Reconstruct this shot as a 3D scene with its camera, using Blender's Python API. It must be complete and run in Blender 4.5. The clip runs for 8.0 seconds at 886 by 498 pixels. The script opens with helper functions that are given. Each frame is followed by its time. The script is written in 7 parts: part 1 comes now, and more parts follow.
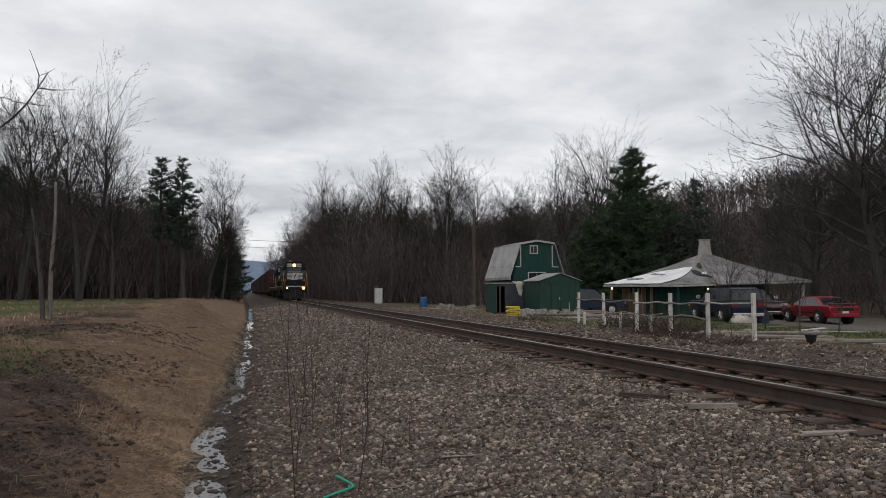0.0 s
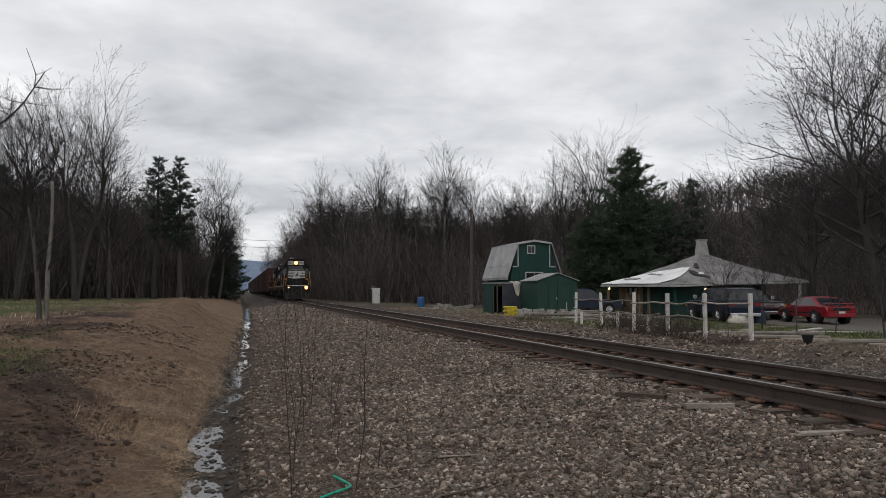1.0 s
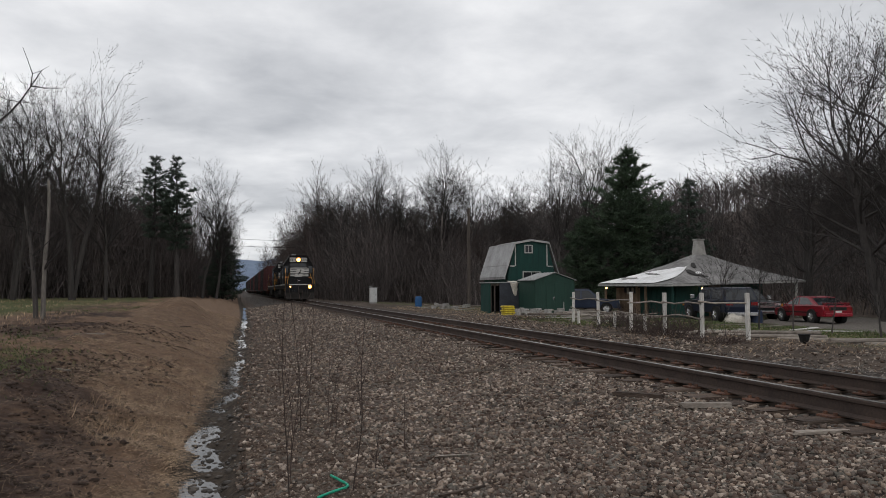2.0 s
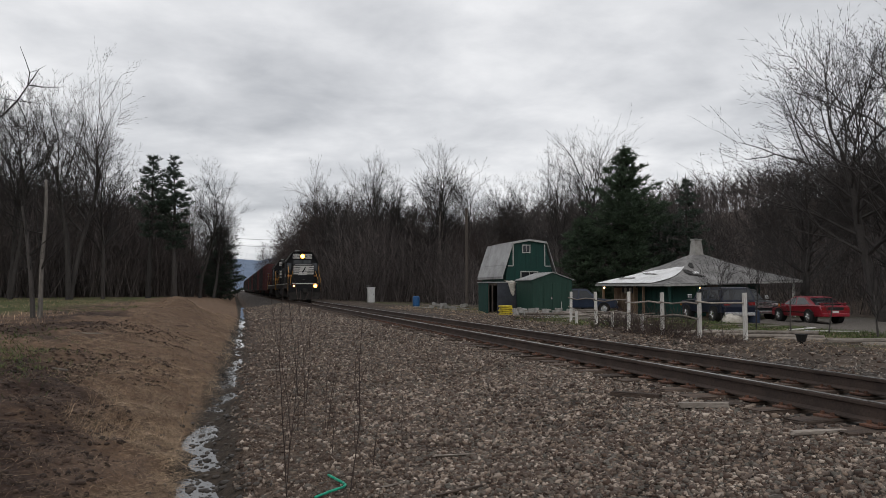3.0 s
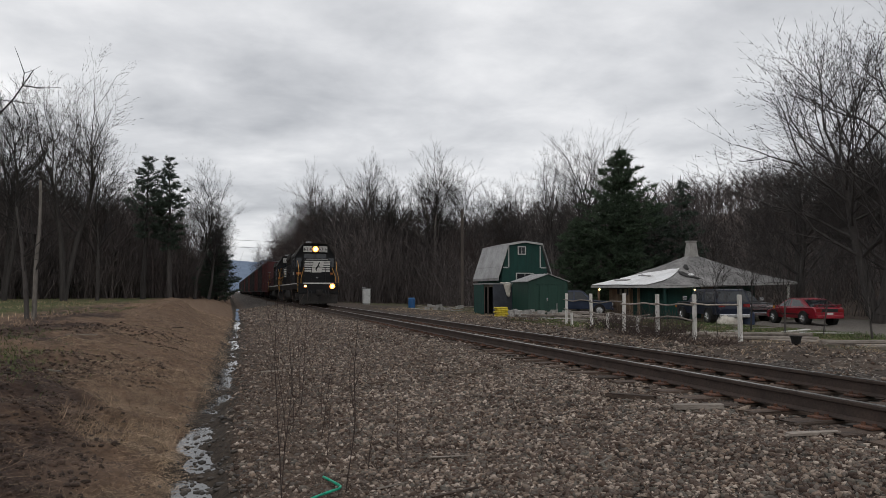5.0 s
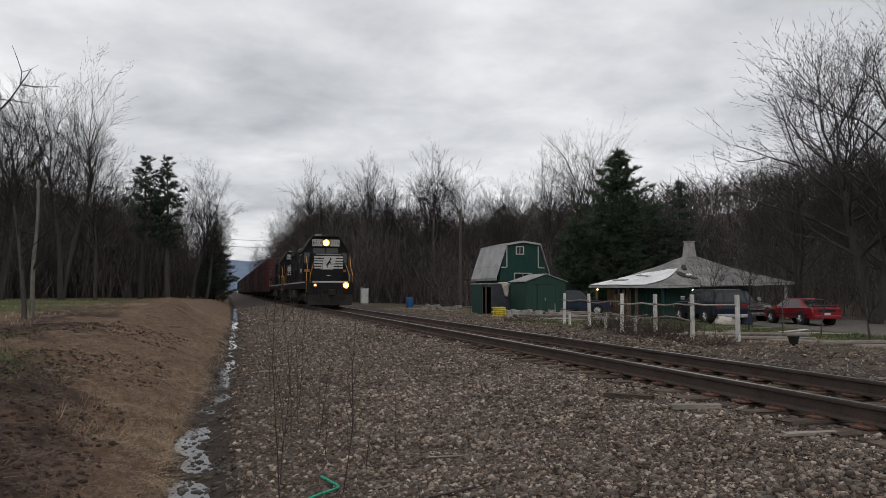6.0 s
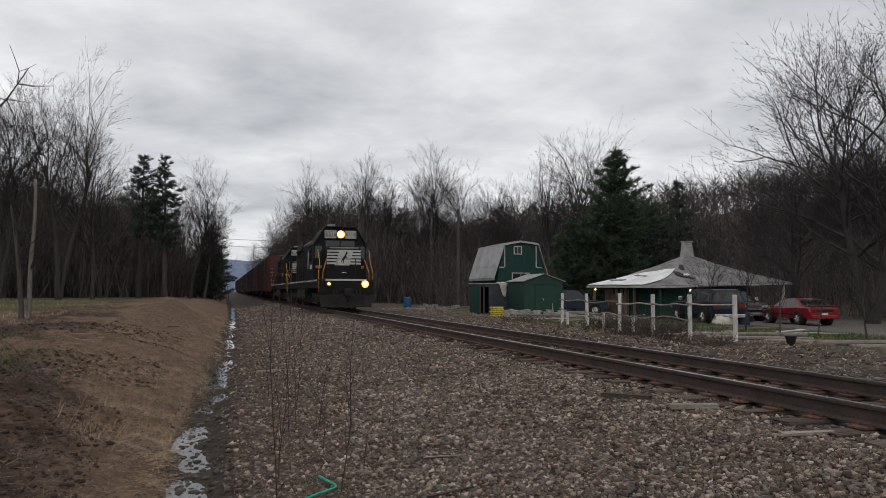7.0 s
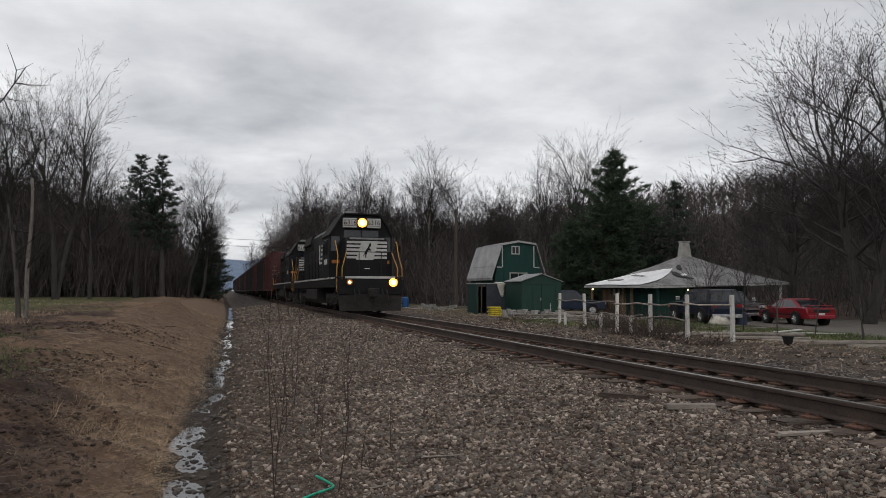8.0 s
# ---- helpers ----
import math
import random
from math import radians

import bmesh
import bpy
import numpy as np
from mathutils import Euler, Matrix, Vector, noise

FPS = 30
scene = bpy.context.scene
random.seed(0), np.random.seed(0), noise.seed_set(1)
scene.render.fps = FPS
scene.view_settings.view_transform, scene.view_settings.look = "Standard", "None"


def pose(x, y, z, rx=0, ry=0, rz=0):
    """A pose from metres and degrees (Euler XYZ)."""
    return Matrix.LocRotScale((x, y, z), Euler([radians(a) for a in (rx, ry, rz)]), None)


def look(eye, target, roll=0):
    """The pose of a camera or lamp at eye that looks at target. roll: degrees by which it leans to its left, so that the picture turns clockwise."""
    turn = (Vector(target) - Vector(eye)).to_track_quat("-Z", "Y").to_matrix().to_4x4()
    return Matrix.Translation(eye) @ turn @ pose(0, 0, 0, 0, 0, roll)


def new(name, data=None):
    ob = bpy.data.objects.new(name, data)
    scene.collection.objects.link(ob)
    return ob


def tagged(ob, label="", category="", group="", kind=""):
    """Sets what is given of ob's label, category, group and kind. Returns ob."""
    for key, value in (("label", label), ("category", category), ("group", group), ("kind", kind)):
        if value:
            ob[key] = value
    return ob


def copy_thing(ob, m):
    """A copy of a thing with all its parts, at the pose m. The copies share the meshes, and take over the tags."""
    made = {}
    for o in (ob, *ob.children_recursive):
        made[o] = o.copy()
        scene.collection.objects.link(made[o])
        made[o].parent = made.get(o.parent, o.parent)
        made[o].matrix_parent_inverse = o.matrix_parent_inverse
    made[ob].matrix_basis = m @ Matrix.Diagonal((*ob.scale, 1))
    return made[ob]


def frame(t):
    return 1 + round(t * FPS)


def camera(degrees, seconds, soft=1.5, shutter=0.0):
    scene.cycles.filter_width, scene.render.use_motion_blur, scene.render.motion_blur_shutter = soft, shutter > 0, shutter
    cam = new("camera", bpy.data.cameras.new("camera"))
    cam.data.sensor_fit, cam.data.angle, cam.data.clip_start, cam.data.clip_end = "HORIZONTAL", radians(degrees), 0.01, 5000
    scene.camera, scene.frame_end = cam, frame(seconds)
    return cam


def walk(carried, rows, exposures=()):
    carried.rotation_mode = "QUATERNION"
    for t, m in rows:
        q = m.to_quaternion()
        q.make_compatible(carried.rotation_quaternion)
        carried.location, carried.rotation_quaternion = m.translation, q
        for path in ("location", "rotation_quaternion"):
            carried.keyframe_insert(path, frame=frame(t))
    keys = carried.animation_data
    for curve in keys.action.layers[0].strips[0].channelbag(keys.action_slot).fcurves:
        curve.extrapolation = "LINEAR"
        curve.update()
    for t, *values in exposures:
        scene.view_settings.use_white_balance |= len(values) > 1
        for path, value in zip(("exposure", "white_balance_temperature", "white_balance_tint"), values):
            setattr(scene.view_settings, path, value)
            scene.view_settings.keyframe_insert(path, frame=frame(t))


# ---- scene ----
EYE = (0.0, 0.0, 1.6)
cam = camera(62.96, 8.0, soft=0.6)


def aim(heading, rise, roll):
    """Pose of the hand-held camera: heading clockwise from the track, rise above level, in degrees."""
    h, e = radians(heading), radians(rise)
    ahead = Vector((math.sin(h) * math.cos(e), math.cos(h) * math.cos(e), math.sin(e)))
    return look(EYE, Vector(EYE) + ahead * 10, roll)


walk(cam, [
    (0, aim(15.57, 3.298, -0.156)),
    (0.5, aim(15.663, 3.295, -0.13)),
    (1, aim(15.773, 3.288, -0.109)),
    (1.5, aim(15.887, 3.264, -0.12)),
    (3, aim(16.157, 3.222, -0.054)),
    (3.5, aim(16.258, 3.221, -0.042)),
    (4, aim(16.352, 3.357, -0.01)),
    (4.5, aim(16.43, 3.352, -0.008)),
    (6, aim(16.653, 3.333, 0.055)),
    (6.5, aim(16.732, 3.319, 0.093)),
    (7, aim(16.82, 3.317, 0.094)),
    (7.5, aim(16.886, 3.313, 0.135)),
    (8, aim(17, 3.305, 0.15)),
], exposures=[(0, 0.06), (4, 0.03), (8, 0.0)])

# ---- world and light ----
world = bpy.data.worlds.new("overcast")
scene.world = world
world.use_nodes = True


def build_world():
    nt = world.node_tree
    nt.nodes.clear()
    N, L = nt.nodes.new, nt.links.new
    out, bg = N("ShaderNodeOutputWorld"), N("ShaderNodeBackground")
    sky = N("ShaderNodeTexSky")
    sky.sky_type, sky.sun_disc = "NISHITA", False
    sky.sun_elevation, sky.sun_rotation = radians(35), radians(200)
    tc, sep = N("ShaderNodeTexCoord"), N("ShaderNodeSeparateXYZ")
    L(tc.outputs["Generated"], sep.inputs[0])
    up = N("ShaderNodeMath")
    up.operation, up.inputs[1].default_value = "MAXIMUM", 0.0
    L(sep.outputs["Z"], up.inputs[0])
    lift = N("ShaderNodeMath")
    lift.operation, lift.inputs[1].default_value = "ADD", 0.16
    L(up.outputs[0], lift.inputs[0])
    flat = N("ShaderNodeVectorMath")
    flat.operation = "DIVIDE"
    comb = N("ShaderNodeCombineXYZ")
    for i in range(3):
        L(lift.outputs[0], comb.inputs[i])
    L(tc.outputs["Generated"], flat.inputs[0])
    L(comb.outputs[0], flat.inputs[1])
    n1, n2 = N("ShaderNodeTexNoise"), N("ShaderNodeTexNoise")
    for n, s, d, r, dist in ((n1, 1.1, 7, 0.5, 0.25), (n2, 3.2, 8, 0.55, 0.2)):
        n.inputs["Scale"].default_value, n.inputs["Detail"].default_value = s, d
        n.inputs["Roughness"].default_value, n.inputs["Distortion"].default_value = r, dist
        L(flat.outputs[0], n.inputs["Vector"])
    mix = N("ShaderNodeMix")
    mix.inputs[0].default_value = 0.35
    L(n1.outputs["Fac"], mix.inputs[2])
    L(n2.outputs["Fac"], mix.inputs[3])
    ramp = N("ShaderNodeValToRGB")
    e = ramp.color_ramp.elements
    e[0].position, e[0].color = 0.30, (0.42, 0.435, 0.465, 1)
    e[1].position, e[1].color = 0.70, (1.0, 1.0, 1.01, 1)
    m = e.new(0.5)
    m.color = (0.70, 0.71, 0.735, 1)
    L(mix.outputs[0], ramp.inputs[0])
    blue = N("ShaderNodeMix")
    blue.data_type = "RGBA"
    blue.inputs[0].default_value = 0.04
    dim = N("ShaderNodeVectorMath")
    dim.operation = "SCALE"
    dim.inputs["Scale"].default_value = 0.1
    L(sky.outputs[0], dim.inputs[0])
    L(ramp.outputs[0], blue.inputs[6])
    L(dim.outputs[0], blue.inputs[7])
    L(blue.outputs[2], bg.inputs[0])
    bg.inputs[1].default_value = 1.0
    L(bg.outputs[0], out.inputs[0])


build_world()
sun = new("sun", bpy.data.lights.new("sun", "SUN"))
sun.data.energy, sun.data.angle, sun.data.color = 0.5, radians(30), (1.0, 0.97, 0.93)
sun.matrix_world = look((0, 0, 0), (0.35, 0.75, -0.75))

# ---- materials ----


def mat(name, a, b=None, rough=0.8, metal=0.0, scale=6.0, fine=60.0, bump=0.3, dist=0.01, spec=0.4, stretch=(1, 1, 1), rand=0.0, island=False):
    """Two-scale noise between colours a and b, with fine relief; rand varies brightness from piece to piece."""
    m = bpy.data.materials.new(name)
    m.use_nodes = True
    nt = m.node_tree
    N, L = nt.nodes.new, nt.links.new
    bs = nt.nodes["Principled BSDF"]
    bs.inputs["Roughness"].default_value, bs.inputs["Metallic"].default_value = rough, metal
    bs.inputs["Specular IOR Level"].default_value = spec
    b = b or tuple(c * 0.6 for c in a)
    tc, mp = N("ShaderNodeTexCoord"), N("ShaderNodeMapping")
    mp.inputs["Scale"].default_value = stretch
    L(tc.outputs["Object"], mp.inputs[0])
    n1, n2 = N("ShaderNodeTexNoise"), N("ShaderNodeTexNoise")
    for n, s in ((n1, scale), (n2, fine)):
        n.inputs["Scale"].default_value, n.inputs["Detail"].default_value = s, 5
        L(mp.outputs[0], n.inputs["Vector"])
    mx = N("ShaderNodeMix")
    mx.inputs[0].default_value = 0.45
    L(n1.outputs["Fac"], mx.inputs[2])
    L(n2.outputs["Fac"], mx.inputs[3])
    rp = N("ShaderNodeValToRGB")
    rp.color_ramp.elements[0].position, rp.color_ramp.elements[1].position = 0.36, 0.64
    rp.color_ramp.elements[0].color, rp.color_ramp.elements[1].color = (*b, 1), (*a, 1)
    L(mx.outputs[0], rp.inputs[0])
    col = rp.outputs[0]
    if rand:
        if island:
            src = N("ShaderNodeNewGeometry").outputs["Random Per Island"]
        else:
            src = N("ShaderNodeObjectInfo").outputs["Random"]
        mr = N("ShaderNodeMapRange")
        mr.inputs["To Min"].default_value, mr.inputs["To Max"].default_value = 1 - rand, 1 + rand
        L(src, mr.inputs[0])
        sc = N("ShaderNodeVectorMath")
        sc.operation = "SCALE"
        L(col, sc.inputs[0])
        L(mr.outputs[0], sc.inputs["Scale"])
        col = sc.outputs[0]
    L(col, bs.inputs["Base Color"])
    if bump:
        bp = N("ShaderNodeBump")
        bp.inputs["Strength"].default_value, bp.inputs["Distance"].default_value = bump, dist
        L(n2.outputs["Fac"], bp.inputs["Height"])
        L(bp.outputs[0], bs.inputs["Normal"])
    return m


def glow(name, colour, strength):
    m = bpy.data.materials.new(name)
    m.use_nodes = True
    bs = m.node_tree.nodes["Principled BSDF"]
    bs.inputs["Base Color"].default_value = (*colour, 1)
    bs.inputs["Emission Color"].default_value = (*colour, 1)
    bs.inputs["Emission Strength"].default_value = strength
    return m


M = {}
M["bark"] = mat("bark", (0.068, 0.060, 0.056), (0.032, 0.028, 0.026), 0.95, scale=1.5, fine=14, bump=0.6, stretch=(3, 3, 0.6), rand=0.35)
M["bark_pale"] = mat("bark_pale", (0.20, 0.18, 0.16), (0.07, 0.063, 0.056), 0.95, scale=1.2, fine=9, stretch=(2, 2, 0.5), rand=0.25)
M["twig"] = mat("twig", (0.054, 0.048, 0.045), (0.027, 0.024, 0.023), 0.95, scale=1.0, fine=10, bump=0, rand=0.35)
M["twig_red"] = mat("twig_red", (0.07, 0.05, 0.043), (0.035, 0.026, 0.024), 0.95, scale=1.0, fine=10, bump=0, rand=0.3)
M["pine"] = mat("pine", (0.058, 0.082, 0.058), (0.025, 0.038, 0.029), 0.8, scale=0.7, fine=7, bump=0, rand=0.45, island=True)
M["cedar"] = mat("cedar", (0.070, 0.105, 0.060), (0.028, 0.046, 0.028), 0.8, scale=0.5, fine=7, bump=0, rand=0.45, island=True)
M["rail_side"] = mat("rail_side", (0.075, 0.052, 0.042), (0.038, 0.028, 0.024), 0.8, scale=3, fine=40, metal=0.2)
M["rail_top"] = mat("rail_top", (0.42, 0.41, 0.40), (0.30, 0.29, 0.28), 0.28, metal=1.0, scale=2, fine=50, bump=0.05)
M["tie"] = mat("tie", (0.125, 0.088, 0.066), (0.036, 0.026, 0.021), 0.9, scale=2.5, fine=25, stretch=(0.4, 4, 4), bump=0.7, dist=0.02, rand=0.4)
M["rust"] = mat("rust", (0.16, 0.075, 0.045), (0.06, 0.032, 0.024), 0.85, scale=8, fine=50, rand=0.3)
def stone_material():
    m = mat("stone", (0.235, 0.205, 0.182), (0.12, 0.10, 0.088), 0.92, scale=3, fine=45, bump=0.4)
    nt = m.node_tree
    N, L = nt.nodes.new, nt.links.new
    bs = nt.nodes["Principled BSDF"]
    old = bs.inputs["Base Color"].links[0].from_socket
    r = N("ShaderNodeValToRGB")
    e = r.color_ramp.elements
    tones = ((0.0, (0.22, 0.16, 0.13)), (0.2, (0.48, 0.36, 0.30)), (0.42, (0.74, 0.68, 0.64)), (0.6, (0.62, 0.66, 0.63)), (0.78, (1.25, 1.06, 0.90)), (0.92, (1.75, 1.65, 1.52)), (1.0, (2.5, 2.4, 2.25)))
    while len(e) < len(tones):
        e.new(0.5)
    for el, (p, c) in zip(e, tones):
        el.position, el.color = p, (*c, 1)
    L(N("ShaderNodeNewGeometry").outputs["Random Per Island"], r.inputs[0])
    mx = N("ShaderNodeMix")
    mx.data_type, mx.blend_type = "RGBA", "MULTIPLY"
    mx.inputs[0].default_value = 1.0
    L(old, mx.inputs[6])
    L(r.outputs[0], mx.inputs[7])
    L(mx.outputs[2], bs.inputs["Base Color"])
    return m


M["stone"] = stone_material()
M["wet_stone"] = mat("wet_stone", (0.075, 0.062, 0.052), (0.022, 0.018, 0.015), 0.55, scale=4, fine=40, rand=0.5, island=True)
M["loco_black"] = mat("loco_black", (0.014, 0.014, 0.015), (0.008, 0.008, 0.009), 0.5, scale=1.5, fine=25, bump=0.06, spec=0.14)
M["loco_dirt"] = mat("loco_dirt", (0.034, 0.031, 0.029), (0.014, 0.013, 0.012), 0.85, scale=1.6, fine=14, spec=0.15)
M["white_paint"] = mat("white_paint", (0.74, 0.73, 0.71), (0.5, 0.49, 0.47), 0.6, scale=2, fine=22, bump=0.1)
M["loco_white"] = mat("loco_white", (0.50, 0.49, 0.47), (0.33, 0.32, 0.30), 0.6, scale=2, fine=22, bump=0.1)
M["yellow_paint"] = mat("yellow_paint", (0.50, 0.26, 0.045), (0.32, 0.16, 0.03), 0.5, scale=4, fine=30, bump=0.1)
M["orange_paint"] = mat("orange_paint", (0.42, 0.14, 0.03), (0.25, 0.08, 0.02), 0.5, scale=4, fine=30, bump=0.1)
M["steel"] = mat("steel", (0.3, 0.3, 0.3), (0.14, 0.135, 0.13), 0.5, metal=0.7, scale=5, fine=40)
M["car_red"] = mat("car_red", (0.085, 0.021, 0.021), (0.038, 0.012, 0.012), 0.75, scale=0.8, fine=9, stretch=(1, 1, 0.4), rand=0.2)
M["car_black"] = mat("car_black", (0.02, 0.0185, 0.019), (0.010, 0.0095, 0.010), 0.75, scale=0.8, fine=9, stretch=(1, 1, 0.4), rand=0.3)
M["coal"] = mat("coal", (0.02, 0.02, 0.02), (0.008, 0.008, 0.008), 0.8, scale=4, fine=20)
M["glass"] = mat("glass", (0.02, 0.024, 0.028), (0.012, 0.014, 0.017), 0.06, scale=2, fine=20, bump=0, spec=0.55)
M["lamp"] = glow("lamp", (1.0, 0.58, 0.20), 12.0)
# orange glare round the lamps, given as a glowing surface
M["lamp_halo"] = glow("lamp_halo", (1.0, 0.34, 0.06), 3.6)
M["ditch_lamp"] = glow("ditch_lamp", (1.0, 0.55, 0.18), 12.0)
M["bulb"] = glow("bulb", (1.0, 0.62, 0.28), 6.0)
M["green_paint"] = mat("green_paint", (0.006, 0.048, 0.038), (0.004, 0.029, 0.024), 0.75, scale=1.2, fine=18, stretch=(6, 6, 0.7), bump=0.2)
M["green_shed"] = mat("green_shed", (0.014, 0.052, 0.036), (0.009, 0.033, 0.024), 0.6, scale=1.2, fine=18, stretch=(6, 6, 0.7), bump=0.15)
M["roof_metal"] = mat("roof_metal", (0.42, 0.42, 0.42), (0.24, 0.235, 0.23), 0.62, metal=0.35, scale=1.4, fine=16, bump=0.15)
M["roof_old"] = mat("roof_old", (0.30, 0.29, 0.28), (0.10, 0.096, 0.093), 0.8, scale=0.8, fine=7, stretch=(1, 1, 1), bump=0.5, dist=0.03)
M["roof_white"] = mat("roof_white", (0.86, 0.86, 0.86), (0.62, 0.61, 0.60), 0.6, scale=1.0, fine=8, bump=0.3)
M["tear"] = mat("tear", (0.05, 0.047, 0.045), (0.025, 0.024, 0.023), 0.9, scale=2, fine=12)
M["trim_white"] = mat("trim_white", (0.46, 0.46, 0.44), (0.26, 0.255, 0.24), 0.7, scale=3, fine=20, bump=0.2)
M["post_white"] = mat("post_white", (0.72, 0.71, 0.68), (0.44, 0.41, 0.37), 0.8, scale=3, fine=24, stretch=(4, 4, 0.8), bump=0.3, rand=0.12)
M["grey_board"] = mat("grey_board", (0.045, 0.05, 0.062), (0.026, 0.029, 0.036), 0.7, scale=2, fine=14)
M["dark"] = mat("dark", (0.014, 0.013, 0.012), (0.007, 0.0065, 0.006), 0.9, scale=3, fine=20)
M["wood"] = mat("wood", (0.27, 0.19, 0.125), (0.13, 0.088, 0.06), 0.85, scale=3, fine=26, stretch=(4, 4, 0.6), rand=0.3)
M["wood_grey"] = mat("wood_grey", (0.33, 0.29, 0.25), (0.15, 0.125, 0.105), 0.9, scale=3, fine=26, stretch=(0.6, 4, 4), rand=0.35)
M["concrete"] = mat("concrete", (0.40, 0.385, 0.36), (0.22, 0.21, 0.195), 0.9, scale=3, fine=28, rand=0.2)
M["red_car"] = mat("red_car", (0.235, 0.006, 0.017), (0.18, 0.005, 0.013), 0.28, scale=1, fine=9, bump=0.02, spec=0.6)
M["blue_car"] = mat("blue_car", (0.016, 0.020, 0.036), (0.010, 0.013, 0.023), 0.3, scale=1, fine=9, bump=0.02, spec=0.25)
M["navy_car"] = mat("navy_car", (0.03, 0.042, 0.075), (0.02, 0.028, 0.05), 0.32, scale=1, fine=9, bump=0.02, spec=0.25)
M["black_car"] = mat("black_car", (0.02, 0.02, 0.022), (0.012, 0.012, 0.014), 0.32, scale=1, fine=9, bump=0.02, spec=0.25)
M["tyre"] = mat("tyre", (0.022, 0.022, 0.022), (0.012, 0.012, 0.012), 0.9, scale=6, fine=40)
M["chrome"] = mat("chrome", (0.6, 0.6, 0.6), (0.45, 0.45, 0.45), 0.25, metal=0.9, scale=4, fine=30, bump=0.03)
M["tail_red"] = mat("tail_red", (0.22, 0.01, 0.012), (0.14, 0.008, 0.008), 0.2, scale=4, fine=30, bump=0)
M["amber"] = mat("amber", (0.5, 0.2, 0.04), (0.36, 0.14, 0.03), 0.25, scale=4, fine=30, bump=0)
M["yellow_bag"] = mat("yellow_bag", (0.62, 0.48, 0.03), (0.38, 0.28, 0.02), 0.6, scale=4, fine=18)
M["tarp"] = mat("tarp", (0.6, 0.56, 0.5), (0.3, 0.27, 0.22), 0.85, scale=3, fine=14)
M["blue_tub"] = mat("blue_tub", (0.02, 0.10, 0.26), (0.014, 0.07, 0.18), 0.5, scale=3, fine=18)
M["box_metal"] = mat("box_metal", (0.60, 0.60, 0.59), (0.42, 0.42, 0.41), 0.5, metal=0.3, scale=2, fine=18, bump=0.05)
M["pole_wood"] = mat("pole_wood", (0.10, 0.082, 0.07), (0.05, 0.042, 0.037), 0.95, scale=2, fine=20, stretch=(4, 4, 0.4))
M["green_wire"] = mat("green_wire", (0.01, 0.36, 0.22), (0.008, 0.26, 0.16), 0.45, scale=8, fine=40, bump=0.05)
M["straw"] = mat("straw", (0.46, 0.335, 0.22), (0.20, 0.135, 0.088), 0.95, scale=0.5, fine=5, bump=0, rand=0.75, island=True)
M["grass"] = mat("grass", (0.095, 0.125, 0.038), (0.05, 0.07, 0.022), 0.9, scale=0.5, fine=5, bump=0, rand=0.45, island=True)
M["rotted"] = mat("rotted", (0.16, 0.108, 0.078), (0.045, 0.029, 0.022), 0.95, scale=0.6, fine=6, bump=0, rand=0.9, island=True)
M["clod"] = mat("clod", (0.085, 0.055, 0.04), (0.026, 0.017, 0.013), 0.95, scale=5, fine=40, rand=0.5, island=True)
M["weed"] = mat("weed", (0.075, 0.05, 0.042), (0.04, 0.03, 0.026), 0.95, scale=3, fine=20, bump=0, rand=0.3)
# woods of the ridge with the air's blue-grey haze painted into the base colour
M["hazed_ridge"] = mat("hazed_ridge", (0.20, 0.25, 0.33), (0.15, 0.19, 0.26), 1.0, scale=0.004, fine=0.03, bump=0, spec=0.0)
M["brush"] = mat("brush", (0.105, 0.087, 0.081), (0.052, 0.044, 0.043), 0.95, scale=0.12, fine=2, bump=0, rand=0.5, island=True)


def water_material():
    m = bpy.data.materials.new("ditch_water")
    m.use_nodes = True
    nt = m.node_tree
    bs = nt.nodes["Principled BSDF"]
    bs.inputs["Base Color"].default_value = (0.035, 0.03, 0.025, 1)
    bs.inputs["Roughness"].default_value = 0.04
    bs.inputs["Specular IOR Level"].default_value = 0.6
    n = nt.nodes.new("ShaderNodeTexNoise")
    n.inputs["Scale"].default_value = 9
    b = nt.nodes.new("ShaderNodeBump")
    b.inputs["Strength"].default_value, b.inputs["Distance"].default_value = 0.12, 0.01
    nt.links.new(n.outputs["Fac"], b.inputs["Height"])
    nt.links.new(b.outputs[0], bs.inputs["Normal"])
    return m


M["water"] = water_material()

# ---- terrain ----
RAIL_Z = 0.59
TRACK_X = 6.30
PROFILE = ((-400, 1.2), (-60, 0.95), (-14, 0.82), (-6.2, 0.80), (-4.2, 0.74), (-2.7, 0.58), (-1.5, 0.22), (-0.62, -0.06), (-0.44, -0.165), (-0.27, -0.205), (-0.12, -0.17),
           (0.08, -0.06), (2.0, 0.06), (3.2, 0.16), (4.3, 0.33), (4.9, 0.35), (7.7, 0.35), (8.4, 0.33), (9.6, 0.18), (11.0, 0.22), (13.0, 0.26), (17.0, 0.16), (22, 0.02), (27, -0.16), (45, -0.2), (80, 4), (120, 12), (170, 23), (230, 33), (420, 42), (2600, 44))
PX = np.array([p[0] for p in PROFILE])
PZ = np.array([p[1] for p in PROFILE])


def smooth(v):
    v = np.clip(v, 0, 1)
    return v * v * (3 - 2 * v)


def ditch_shift(y):
    """How far the ditch has drifted towards the track at a distance along it."""
    return np.interp(y, (0, 8, 12, 20, 28, 45, 80), (-0.06, -0.06, 0.10, 0.42, 0.5, 0.82, 1.25)) + 0.05 * np.sin(y * 1.1) + 0.03 * np.sin(y * 2.6 + 1)


